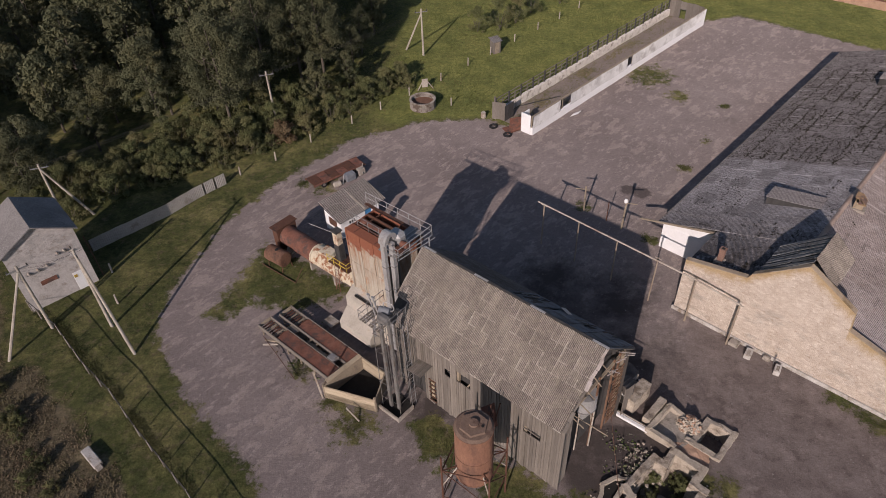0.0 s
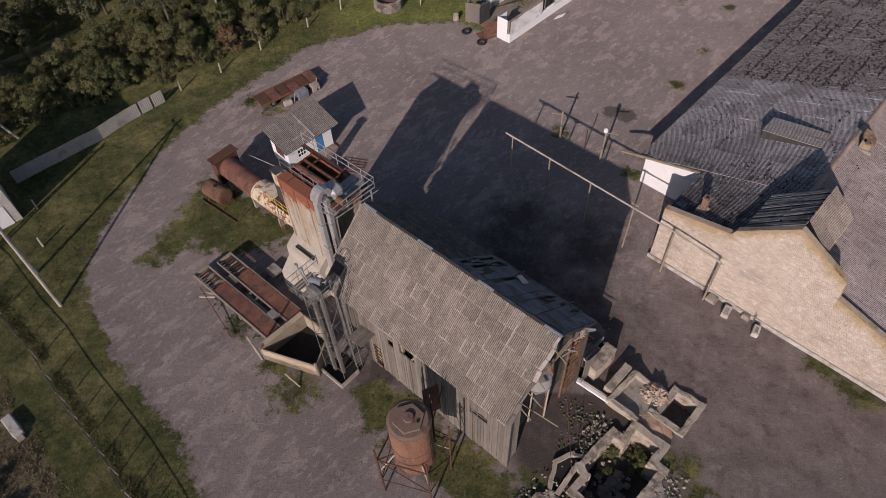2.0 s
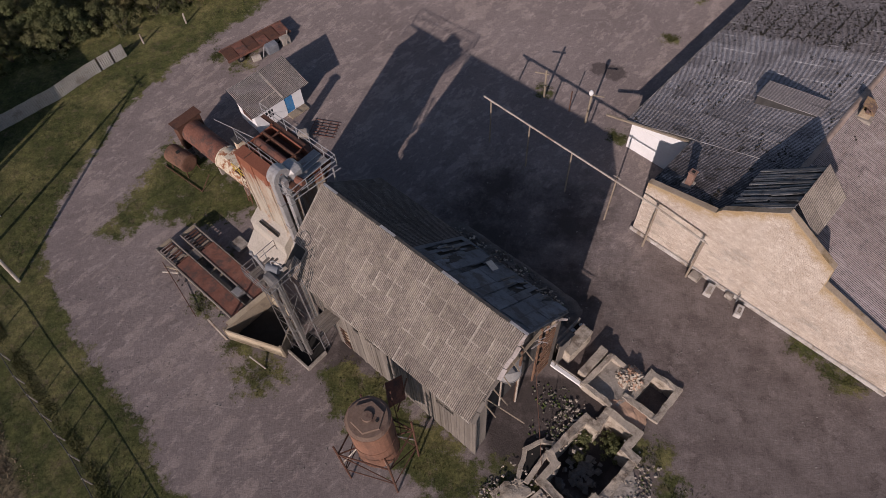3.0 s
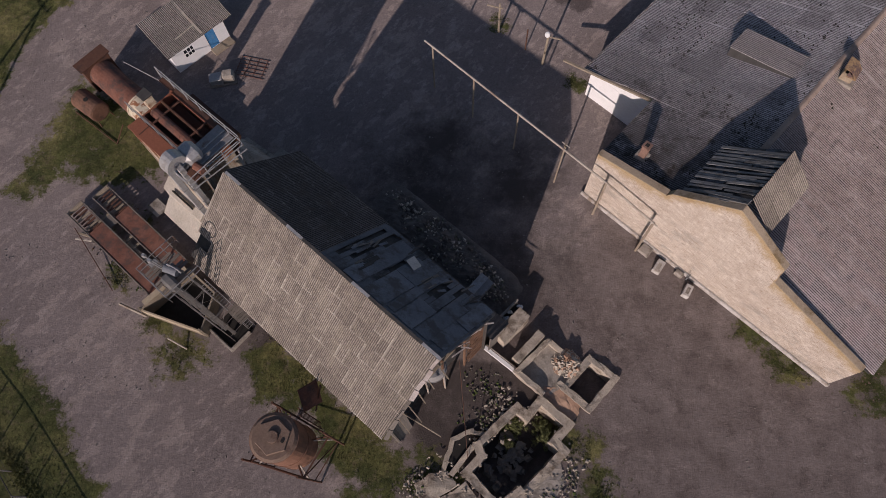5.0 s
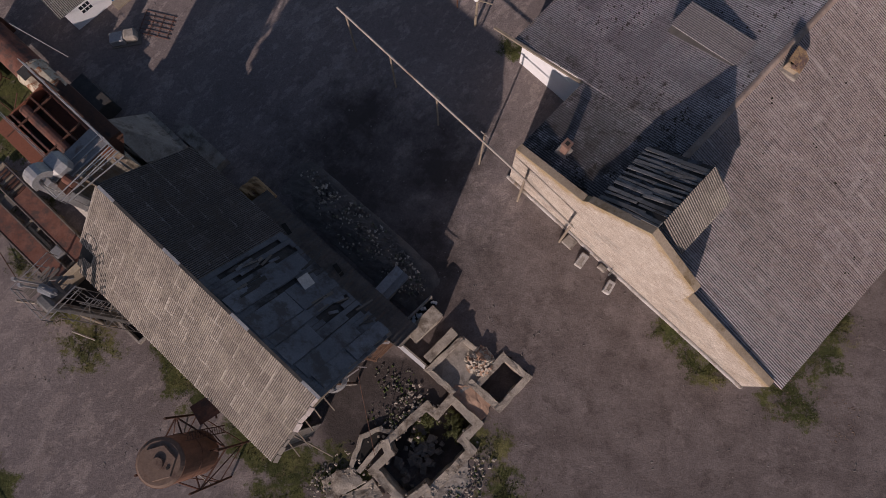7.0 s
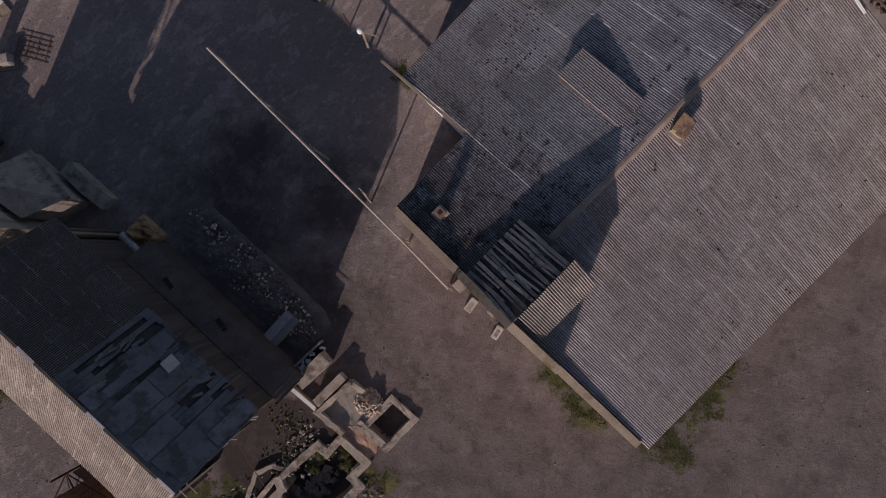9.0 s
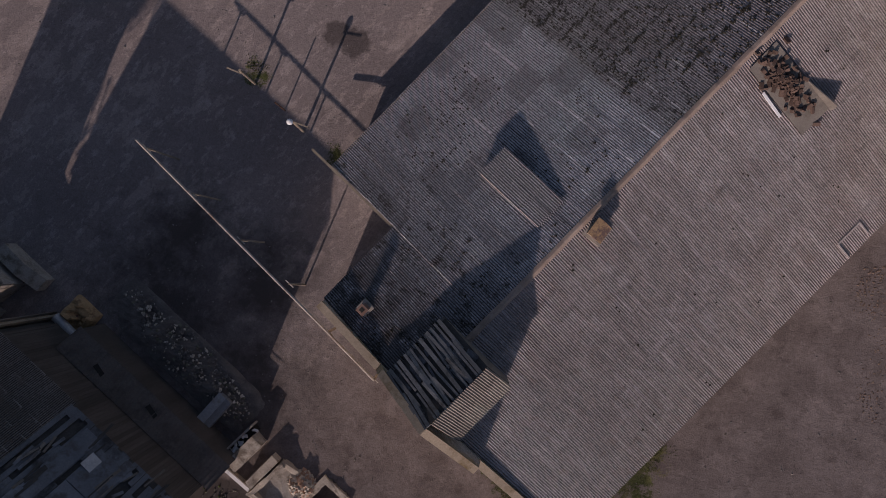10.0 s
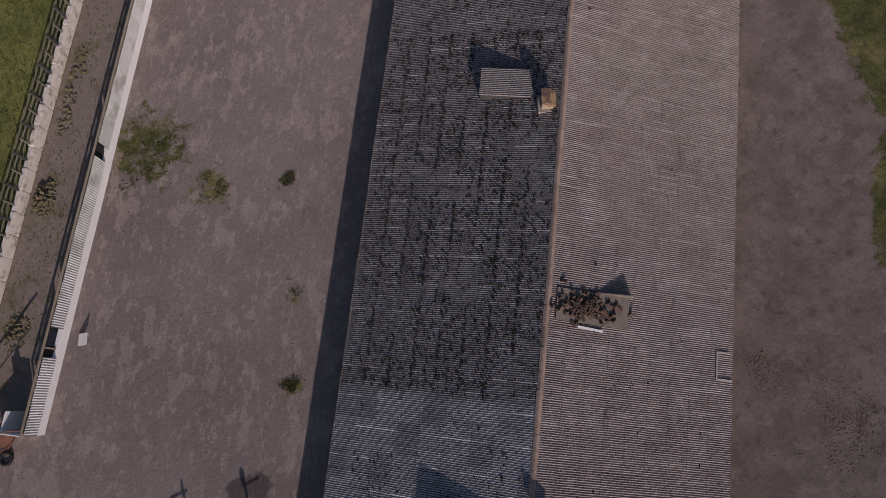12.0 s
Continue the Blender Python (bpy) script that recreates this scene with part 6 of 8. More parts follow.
M_CHUNK = plain("pale_rubble", (0.50, 0.43, 0.34), (0.62, 0.55, 0.45), 2, 12, (0.3, 0.24, 0.18), 1.5)
M_CHUNK_D = plain("dark_rubble", (0.16, 0.14, 0.12), (0.26, 0.23, 0.20), 2, 12, (0.4, 0.36, 0.32), 1.4, (0.62, 0.75))
M_CHAR = plain("sooty_soil", (0.11, 0.094, 0.082), (0.19, 0.163, 0.142), 1.2, 9, (0.30, 0.26, 0.22), 1.6, (0.6, 0.75))
M_WEED = plain("weed_leaves", (0.05, 0.075, 0.02), (0.10, 0.13, 0.035), 1.0, 8, (0.14, 0.12, 0.05), 0.8, (0.55, 0.7))
M_WEED2 = plain("dusty_leaves", (0.13, 0.13, 0.09), (0.22, 0.21, 0.155), 1.5, 9, (0.09, 0.1, 0.05), 1.0)


def worn(bm, amp, cuts=2, freq=1.6):
    """Breaks straight edges and flat faces by noise."""
    bmesh.ops.triangulate(bm, faces=bm.faces[:])
    bmesh.ops.subdivide_edges(bm, edges=bm.edges[:], cuts=cuts, use_grid_fill=True)
    for v in bm.verts:
        n = noise.noise_vector(v.co * freq) + 0.6 * noise.noise_vector(v.co * freq * 3.1)
        v.co += Vector((n.x * amp, n.y * amp, n.z * amp * (0.8 if v.co.z > 0 else 0)))
    return bm


def ruin_wall(t, p, q, h0, h1, thick=0.5, depth=-2.2, material=None):
    (x0, y0), (x1, y1) = p, q
    d = Vector((x1 - x0, y1 - y0, 0))
    n = max(1, int(d.length / 0.8))
    s = Vector((-d.y, d.x, 0)).normalized() * thick / 2
    e = d.normalized() * thick / 2
    rng = random.Random(int((x0 * 31 + y0 * 17 + x1 * 7) * 10))
    bm = bmesh.new()
    rings = []
    for i in range(n + 1):
        k = i / n
        c = Vector((x0, y0, 0)) + d * k + (-e if i == 0 else e if i == n else Vector((0, 0, 0)))
        h = h0 + (h1 - h0) * k + rng.uniform(-0.06, 0.06)
        j = s * rng.uniform(0.92, 1.1)
        rings.append([bm.verts.new(c + a + Vector((0, 0, z))) for a, z in ((-j, depth), (j, depth), (j, h), (-j, h + rng.uniform(-0.04, 0.04)))])
    for a, b in zip(rings, rings[1:]):
        for i in range(4):
            bm.faces.new((a[i], a[(i + 1) % 4], b[(i + 1) % 4], b[i]))
    bm.faces.new(rings[0][::-1])
    bm.faces.new(rings[-1])
    bmesh.ops.recalc_face_normals(bm, faces=bm.faces[:])
    return part("wall", worn(bm, 0.085), material or M_RUIN, t)


M_RUIN = plain("weathered_concrete", (0.36, 0.305, 0.24), (0.53, 0.46, 0.37), 1.4, 11, (0.19, 0.15, 0.11), 1.0, (0.5, 0.64), bump=0.9, dist=0.05)
M_BRICKDUST = plain("brick_dust", (0.42, 0.26, 0.17), (0.50, 0.34, 0.24), 1.0, 9, (0.3, 0.2, 0.14), 0.9)


def make_ruin():
    t = barn_thing("ruined_foundation", "roofless concrete foundation with deep dark pits and broken walls", "ruin")
    pit = [(19.45, 2.5), (20.3, 2.5), (20.3, 3.85), (22.6, 3.85), (22.5, 2.45), (23.35, 2.4), (23.1, -1.1), (22.7, -1.25), (22.4, -2.8), (19.6, -2.6), (19.65, -1.2), (19.05, -0.9)]
    heights = [0.35, 0.3, 0.4, 0.35, 0.25, 0.25, 0.15, 0.2, 0.2, 0.4, 0.35, 0.5]
    for i, p in enumerate(pit):
        q = pit[(i + 1) % len(pit)]
        ruin_wall(t, p, q, heights[i], heights[(i + 1) % len(pit)], 0.5)
    small = [(21.05, 8.1), (23.05, 8.1), (22.95, 5.45), (20.95, 5.45)]
    for p, q in zip(small, small[1:] + small[:1]):
        ruin_wall(t, p, q, 0.22, 0.22, 0.42, -1.4)
    # room with the brick heap
    for p, q, a, b in (((18.0, 4.2), (20.0, 4.25), 0.75, 0.5), ((18.05, 4.3), (18.25, 7.0), 0.8, 0.85), ((18.4, 7.15), (19.4, 7.2), 0.7, 0.3), ((20.6, 5.5), (20.9, 5.5), 0.3, 0.3)):
        ruin_wall(t, p, q, a, b, 0.34, -0.1)
    part("floor_slab", worn(slab([(18.1, 4.3), (20.6, 4.4), (21, 6.2), (20.8, 7.2), (18.3, 7.0)], -0.05, 0.1), 0.16, 4), M_CONC, t)
    part("threshold", worn(slab([(19.9, 3.9), (22.7, 4.1), (22.4, 5.4), (20.8, 5.3), (19.9, 4.7)], -0.05, 0.13), 0.16, 4), M_BRICKDUST, t, "reddish brick-strewn threshold")
    # broken flank beside the pit
    for p, q, a, b in (((17.7, -1.6), (18.2, -0.5), 0.3, 0.35), ((17.7, -1.7), (18.5, -3.6), 0.3, 0.25), ((18.9, -1.3), (19.0, -3.2), 0.4, 0.3), ((18.3, -0.5), (19.4, 0.3), 0.35, 0.25)):
        ruin_wall(t, p, q, a, b, 0.3, -0.1)
    # flat near-black slab; the shade of a trench is in its colour
    part("sunken_gap", slab([(17.9, -1.6), (18.2, -0.7), (18.8, -1.2), (18.8, -3.1), (18.4, -3.4)], -0.05, 0.1), M_DARK, t)
    part("paving", worn(slab([(17.6, -5.2), (18.9, -5.9), (19.6, -3.6), (18.6, -3.4), (18.1, -4.0)], -0.05, 0.3), 0.16, 4), M_RUIN, t, "slab floor with joints")
    part("paving", worn(slab([(19.2, -5.4), (20.6, -6.0), (21.0, -3.2), (19.9, -3.0)], -0.05, 0.2), 0.16, 4), M_RUIN, t)
    part("apron", worn(slab([(23.3, 1.8), (24.6, 1.0), (24.6, -2.6), (23.0, -3.4), (22.6, -1.2), (23.2, -0.9)], -0.05, 0.06), 0.16, 4), M_CONC, t)
    part("apron", worn(slab([(22.5, -2.9), (23.8, -3.0), (24.0, -6.0), (22.3, -6.5)], -0.05, 0.12), 0.16, 4), M_RUIN, t)
    rim = []
    rng = random.Random(44)
    for p, q in zip(pit, pit[1:] + pit[:1]):
        for _ in range(6):
            k = rng.random()
            rim.append((p[0] + (q[0] - p[0]) * k + rng.uniform(-0.4, 0.4), p[1] + (q[1] - p[1]) * k + rng.uniform(-0.4, 0.4), 0.2))
    rim += [(rng.uniform(17.2, 21.0), rng.uniform(-6.2, -2.6), 0.25) for _ in range(90)] + [(rng.gauss(18.9, 0.5), rng.gauss(1.2, 0.9), 0.12) for _ in range(120)] + [(rng.uniform(23.0, 25.0), rng.uniform(-3.5, 3.0), 0.05) for _ in range(110)]
    tagged(part("rim_rubble", lumps(bmesh.new(), rim, 0.12, rng, 0.5), M_RUIN, t), kind="stuff")
    pit_heap = part("pit_rubble", lumps(bmesh.new(), [to for to in scatter(60, 19.8, 22.2, -2.2, 1.4, -1.75, 41)], 0.3, random.Random(4)), M_CHUNK_D, t)
    tagged(pit_heap, kind="stuff")


def scatter(n, x0, x1, y0, y1, z, seed):
    rng = random.Random(seed)
    return [(rng.uniform(x0, x1), rng.uniform(y0, y1), z + rng.uniform(0, 0.1)) for _ in range(n)]


make_ruin()


def make_slabs():
    t = barn_thing("concrete_trough", "upright concrete feed trough, open and dark at one side", "trough", 15.65, 6.3, -4)
    part("body", worn(boxed(-0.15, 0.75, -1.3, 1.1, 0.0, 1.5), 0.07, 3), M_RUIN, t)
    part("side", boxed(-0.75, -0.6, -1.0, 1.5, 0.0, 1.2, bevel=0.03), M_CONC, t)
    part("infill", boxed(-0.6, -0.16, -0.9, 1.3, 0.0, 0.8), M_DARK, t)
    rng = random.Random(6)
    tagged(part("litter", lumps(bmesh.new(), scatter(25, -0.6, -0.2, -0.8, 1.4, 0.85, 9), 0.16, rng), M_WHITE, t), kind="stuff")
    t = barn_thing("concrete_beam", "heavy concrete slab standing on edge by the ruin", "slab", 17.6, 6.0, -3)
    part("slab", worn(boxed(-0.3, 0.3, -1.35, 1.15, 0.0, 0.95), 0.06, 3), M_RUIN, t)
    t = barn_thing("white_gutter", "long white-painted gutter board lying by the barn", "board", 15.1, 4.1, 0)
    part("board", box(bmesh.new(), 0, 3.0, -0.12, 0.12, 0.15, 0.4, pose(0, 0, 0, 0, 0, 2)), M_WHITE, t)
    part("board", box(bmesh.new(), 0.3, 2.9, 0.16, 0.22, 0.0, 0.5, pose(0, 0, 0, 0, 0, 2)), M_CONC, t)
    part("wire", bar((0.4, -2.6, 5.8), (4.0, -6.0, 0.5), 0.02, 5), M_RUST_D, t)


make_slabs()


def make_rubble(name, label, spots, size, materials, seed, category="rubble", flat=0.7):
    rng = random.Random(seed)
    t = thing(name, label, category, BARN_AT, BARN_TURN)
    tagged(t, kind="stuff")
    n = len(materials)
    for k, m in enumerate(materials):
        part("rubble", lumps(bmesh.new(), [s for i, s in enumerate(spots) if i % n == k], size, rng, flat), m, t)


def mound(n, cx, cy, rx, ry, h, seed):
    rng = random.Random(seed)
    out = []
    for _ in range(n):
        a, r = rng.uniform(0, 6.283), math.sqrt(rng.random())
        x, y = r * math.cos(a), r * math.sin(a)
        out.append((cx + rx * x, cy + ry * y, h * max(0, 1 - r * r) * rng.uniform(0.4, 1.0)))
    return out


make_rubble("brick_heap", "heap of broken pale bricks inside the ruin", mound(230, 20.1, 6.8, 0.95, 0.9, 0.8, 12), 0.17, [M_CHUNK, M_CHUNK, M_BRICKDUST], 13)
make_rubble("rubble_bank", "bank of broken concrete and leaves beside the ruin", mound(50, 17.3, 1.2, 0.7, 2.3, 0.05, 14) + mound(60, 16.8, 2.2, 1.4, 0.9, 0.06, 24) + mound(130, 18.6, 1.2, 0.8, 1.8, 0.3, 15), 0.085, [M_WEED2, M_CHAR, M_WEED, M_WEED, M_CHAR, M_CHUNK_D], 16)
make_rubble("rubble_spill", "spilled rubble and weeds by the foundation", mound(200, 24.6, -0.6, 1.1, 2.6, 0.1, 17) + mound(120, 18.0, -5.0, 1.2, 0.9, 0.3, 18), 0.1, [M_CHUNK_D, M_WEED, M_CHAR, M_WEED2, M_CHUNK], 19)


def soil_bank(name, label, u0, v0, ru, rv, h, material):
    """A low uneven bank of soil, its edge running out level with the ground."""
    nu, nv = int(ru * 10), int(rv * 14)
    verts, faces = [], []
    for j in range(nv + 1):
        for i in range(nu + 1):
            a, b = 2 * i / nu - 1, 2 * j / nv - 1
            k = max(0.0, 1 - a * a) ** 0.7 * max(0.0, 1 - b * b) ** 0.7
            x, y, _ = to_barn(u0 + ru * a, v0 + rv * b)
            z = k * h * (0.75 + 0.9 * noise.noise((x * 0.9, y * 0.9, 4)) + 0.35 * noise.noise((x * 3.1, y * 3.1, 8))) - 0.06 * (1 - k)
            verts.append((x, y, z))
    n = nu + 1
    faces = [(j * n + i, j * n + i + 1, j * n + n + i + 1, j * n + n + i) for j in range(nv) for i in range(nu)]
    tagged(new(name, mesh_of(name, verts, faces, material)), label, "soil heap", kind="stuff")


soil_bank("soil_bank", "long low bank of burnt soil behind the barn", 8.6, 7.75, 6.4, 1.75, 0.55, M_CHAR)
make_rubble("burnt_heap", "broken slate and burnt waste strewn over the soil bank", mound(700, 8.8, 7.8, 5.8, 1.5, 0.75, 20) + mound(160, 12.6, 7.6, 1.8, 1.2, 0.7, 34) + mound(90, 4.5, 8.3, 2.0, 0.9, 0.5, 35), 0.115, [M_CHUNK_D, M_CHAR, M_CHUNK, M_CHUNK_D, M_WEED2, M_CHAR, M_CHUNK], 21)
make_rubble("conveyor_litter", "weeds and broken bits lying round the conveyors", mound(110, -9.5, -6.2, 2.6, 2.6, 0.04, 27) + mound(90, -4.5, -7.8, 2.8, 0.8, 0.04, 28), 0.09, [M_WEED2, M_CHUNK_D, M_WEED, M_LATH, M_CHAR], 29)
M_OCHREDUST = plain("ochre_sawdust", (0.36, 0.225, 0.11), (0.50, 0.33, 0.17), 1.6, 10, (0.22, 0.13, 0.07), 1.4, (0.52, 0.64), bump=0.8)
soil_bank("sawdust_heap", "heap of ochre sawdust and rust by the barn", 1.5, 4.95, 1.15, 1.05, 1.5, M_OCHREDUST)
make_rubble("rust_heap", "rusty scraps lying on the ochre heap behind the dryer", mound(60, 1.4, 5.0, 0.9, 0.9, 0.9, 22), 0.1, [M_RUST, M_OCHREDUST, M_LATH], 23)


def make_scrap_slab():
    t = barn_thing("steel_bin", "open grey steel box on the burnt heap", "box", 12.6, 6.6, 0)
    part("box", boxed(-0.5, 0.5, -1.2, 1.2, 0.1, 0.75, bevel=0.03), M_STEEL, t)
    part("lid", boxed(-0.6, 0.0, -1.2, 1.2, 0.76, 0.8), M_GALV, t)
    t = barn_thing("fallen_pipe", "wide grey pipe lying behind the barn", "pipe", 1.3, 3.0)
    part("pipe", bar((-0.7, 1.15, 0.95), (1.6, 1.05, 0.95), 0.3, 14), M_GALV, t)
    part("flange", bar((1.55, 1.05, 0.95), (1.65, 1.05, 0.95), 0.38, 14), M_PIPE, t)
    for x in (-0.4, 1.2):
        part("prop", beamed((x, 1.1, 0), (x, 1.1, 0.7), 0.16, 0.16), M_BEAM, t)


make_scrap_slab()

# ---- scrap trailer by the verge ----


def make_trailer():
    t = thing("scrap_trailer", "rusty flat trailer deck with broken boards and scrap on it", "trailer", (-16.6, 61.4, 0), 42)
    part("deck", boxed(-3.4, 3.2, -0.9, 0.9, 0.65, 0.75), M_RUST_D, t)
    for y in (-0.95, 0.95):
        part("side_rail", beamed((-3.5, y, 0.7), (3.3, y, 0.7), 0.1, 0.2), M_RUST, t)
    for i in range(6):
        part("plank", boxed(-3.3 + 1.1 * i, -2.3 + 1.1 * i, -0.85, 0.85 if i % 3 else 0.2, 0.76, 0.8), M_RUST if i % 2 else M_RUST_D, t)
    for x in (-2.2, 1.8):
        for y in (-0.8, 0.8):
            wheel = part("wheel", tube(bmesh.new(), (x, y - 0.1, 0.36), (x, y + 0.1, 0.36), 0.36, 0.36, 16), M_TYRE, t)
            part("rim", tube(bmesh.new(), (x, y - 0.11, 0.36), (x, y + 0.11, 0.36), 0.17, 0.17, 12), M_STEEL, wheel)
    part("engine_block", boxed(0.2, 1.4, -1.9, -1.1, 0.0, 0.9, bevel=0.08), M_MOTOR, t, "blue-grey machine leaning on the deck")
    part("barrel", bar((-1.4, -1.6, 0.3), (-0.6, -1.7, 0.3), 0.3, 14), M_PIPE, t, "pale barrel lying down")
    part("frame_bar", bar((-0.4, -1.9, 0.2), (0.2, -1.3, 0.9), 0.05, 6), M_GALV, t)
    part("frame_bar", beamed((2.2, -1.9, 0.3), (2.9, -1.0, 1.0), 0.1, 0.1), M_CONC, t)
    part("scrap_box", boxed(1.9, 2.8, -1.7, -1.05, 0.0, 0.8, bevel=0.05), M_CONC, t)


M_TYRE = plain("old_rubber", (0.02, 0.02, 0.02), (0.035, 0.034, 0.033), 3, 15, (0.1, 0.09, 0.08), 1.5, (0.6, 0.75))
make_trailer()

# ---- substation hut, power poles and fences ----


M_HUTBRICK = plain("limewashed_brick", (0.44, 0.405, 0.375), (0.60, 0.56, 0.53), 1.2, 8, (0.30, 0.25, 0.21), 0.9, (0.55, 0.7), vary=0.3)


def make_hut():
    t = thing("brick_hut", "tall pale brick transformer hut with a grey slate gable roof", "hut", (-41.1, 39.3, 0), 45.4)
    w, l, h, a = 6.1, 5.6, 6.7, 8.4
    part("wall", prism([(0, -0.1), (w, -0.1), (w, h), (w / 2, a), (0, h)], 0, 0.3), M_HUTBRICK, t)
    part("wall", prism([(0, -0.1), (w, -0.1), (w, h), (w / 2, a), (0, h)], l - 0.3, l), M_HUTBRICK, t)
    for x in (0, w - 0.3):
        part("wall", boxed(x, x + 0.3, 0.3, l - 0.3, -0.1, h), M_HUTBRICK, t)
    # brick courses standing proud on the near gable
    rng = random.Random(51)
    me = mesh_of("brick", [v.co[:] for v in boxed(0, 0.4, -0.02, 0.0, 0, 0.19).verts], [(3, 2, 1, 0), (4, 5, 6, 7), (0, 1, 5, 4), (1, 2, 6, 5), (2, 3, 7, 6), (3, 0, 4, 7)], M_HUTBRICK)
    for j in range(0, 38):
        z = 0.1 + 0.21 * j
        for i in range(15):
            x = 0.05 + 0.42 * i + (0.2 if j % 2 else 0)
            top = h + (a - h) * (1 - abs(x + 0.2 - w / 2) / (w / 2))
            if x + 0.4 < w and z + 0.2 < top and rng.random() < 0.55 and 3.0 < z:
                piece("brick", me, t, pose(x, -rng.uniform(0, 0.012), z))
    s = (a - h) / (w / 2)
    for k, x0, x1 in ((0, -0.35, w / 2), (1, w / 2, w + 0.35)):
        z0 = h - 0.35 * s
        pts = [(x0, z0 if k == 0 else a), (x1, a if k == 0 else z0)]
        part("roof_slope", prism([(pts[0][0], pts[0][1] + 0.02), (pts[1][0], pts[1][1] + 0.02), (pts[1][0], pts[1][1] + 0.14), (pts[0][0], pts[0][1] + 0.14)], -0.35, l + 0.35), M_ROOF_HUT, t)
    part("door", boxed(4.3, 5.4, -0.06, -0.005, 0.0, 2.1, bevel=0.015), M_WHITE, t, "pale steel door with a warning sign")
    part("sign", boxed(4.35, 4.65, -0.09, -0.062, 1.55, 1.85), M_YELLOW, t, "small yellow sign")
    part("vent_frame", boxed(1.7, 3.1, -0.08, -0.004, 2.3, 2.75), M_RUST, t, "rusty barred vent")
    for x, z in ((1.2, 4.1), (2.0, 4.1), (2.8, 4.2), (4.0, 4.9), (4.6, 4.9), (5.1, 4.6)):
        part("insulator", tube(bmesh.new(), (x, -0.35, z), (x, 0.0, z), 0.05, 0.12, 8), M_PIPE, t)
        part("insulator_arm", beamed((x - 0.25, -0.2, z - 0.12), (x + 0.3, -0.2, z - 0.12), 0.06, 0.06), M_STEEL, t)


make_hut()


def power_pole(at, h, stays, label, arm_turn=0.0, group="power poles"):
    t = thing("power_pole", label, "pole", at, 0, group)
    part("pole", bar((0, 0, -0.3), (0, 0, h), 0.16, 10, 0.11), M_POLE, t)
    for x, y in stays:
        part("stay", bar((x, y, -0.3), (0, 0, h - 0.6), 0.14, 8, 0.1), M_POLE, t)
    arm = part("crossarm", box(bmesh.new(), -0.9, 0.9, -0.05, 0.05, h - 0.5, h - 0.4, pose(0, 0, 0, 0, 0, arm_turn)), M_STEEL, t)
    for x in (-0.8, 0.0, 0.8):
        part("insulator", tube(bmesh.new(), (x * math.cos(radians(arm_turn)), x * math.sin(radians(arm_turn)), h - 0.4), (x * math.cos(radians(arm_turn)), x * math.sin(radians(arm_turn)), h - 0.15), 0.06, 0.05, 8), M_DARKWOOD, arm)


M_POLE = plain("pale_concrete_pole", (0.42, 0.37, 0.30), (0.52, 0.47, 0.39), 1.0, 10, (0.3, 0.25, 0.2), 0.9)
power_pole((-32.9, 37.8, 0), 9.2, [(3.5, -3.2)], "concrete power pole with a long leaning stay by the fence", 135)
power_pole((-38.3, 37.4, 0), 7.6, [(-2.0, -4.0)], "concrete power pole with a leaning stay before the hut", 45)
power_pole((-46.0, 54.3, 0), 6.2, [(4.1, -0.4)], "concrete power pole with a leaning stay behind the hut", 20)
power_pole((-26.6, 73.1, 0), 7.2, [], "pale power pole at the edge of the wood", 20)
power_pole((-9.3, 92.6, 0), 7.0, [(-2.9, 2.0)], "pale power pole with a stay in the meadow", 20)


def make_wires():
    t = thing("power_lines", "thin sagging power lines strung between the poles", "cable", (-38.3, 37.4, 0))
    spans = [((0.5, 0.6, 7.3), (6.0, 0.9, 8.9)), ((0, 0, 7.3), (5.4, 0.4, 8.9)), ((-0.6, -0.6, 7.3), (4.8, -0.1, 8.9)),
             ((-7.0, 17.2, 6.0), (12.4, 36.0, 6.9)), ((-7.7, 17.0, 6.0), (11.7, 35.7, 6.9)), ((-8.4, 16.6, 6.0), (11.0, 35.4, 6.9)),
             ((12.4, 36.0, 6.9), (29.8, 55.5, 6.7)), ((11.7, 35.7, 6.9), (29.0, 55.2, 6.7)), ((11.0, 35.4, 6.9), (28.2, 54.9, 6.7))]
    for a, b in spans:
        bm = bmesh.new()
        a, b = Vector(a), Vector(b)
        prev = a
        for i in range(1, 13):
            k = i / 12
            c = a.lerp(b, k) - Vector((0, 0, 3.2 * k * (1 - k) * 0.5))
            tube(bm, prev, c, 0.011, seg=4, caps=False)
            prev = c
        part("wire", bm, M_DARKWOOD, t)


make_wires()


def make_metal_fence():
    t = thing("sheet_fence", "long fence of pale corrugated sheets on low posts", "fence", (-39.3, 47.8, 0))
    pts = [Vector((0, 0, 0)), Vector((5.7, 6.0, 0)), Vector((7.6, 8.8, 0)), Vector((10.3, 12.0, 0))]
    k = 0
    for p, q in zip(pts, pts[1:]):
        n = max(1, round((q - p).length / 1.2))
        verts, faces = wave_sheet(1.3, 1.5, 0.2, 0.03, 4)
        ang = math.degrees(math.atan2(q.y - p.y, q.x - p.x))
        me = mesh_of("sheet", verts, faces, M_FENCE)
        for i in range(n):
            c = p.lerp(q, i / n)
            piece("sheet", me, t, Matrix.Translation(c + Vector((0, 0, 0.02 + 0.015 * (k % 3)))) @ pose(0, 0, 0, 90, 0, ang))
            part("post", bar(c + Vector((-0.1, 0.1, 0)), c + Vector((-0.1, 0.1, 1.4)), 0.04, 6), M_RUST_D, t)
            k += 1


M_FENCE = plain("pale_sheet_metal", (0.40, 0.37, 0.33), (0.5, 0.465, 0.42), 0.8, 9, (0.28, 0.24, 0.2), 0.7, (0.52, 0.7), rough=0.7, vary=0.12)
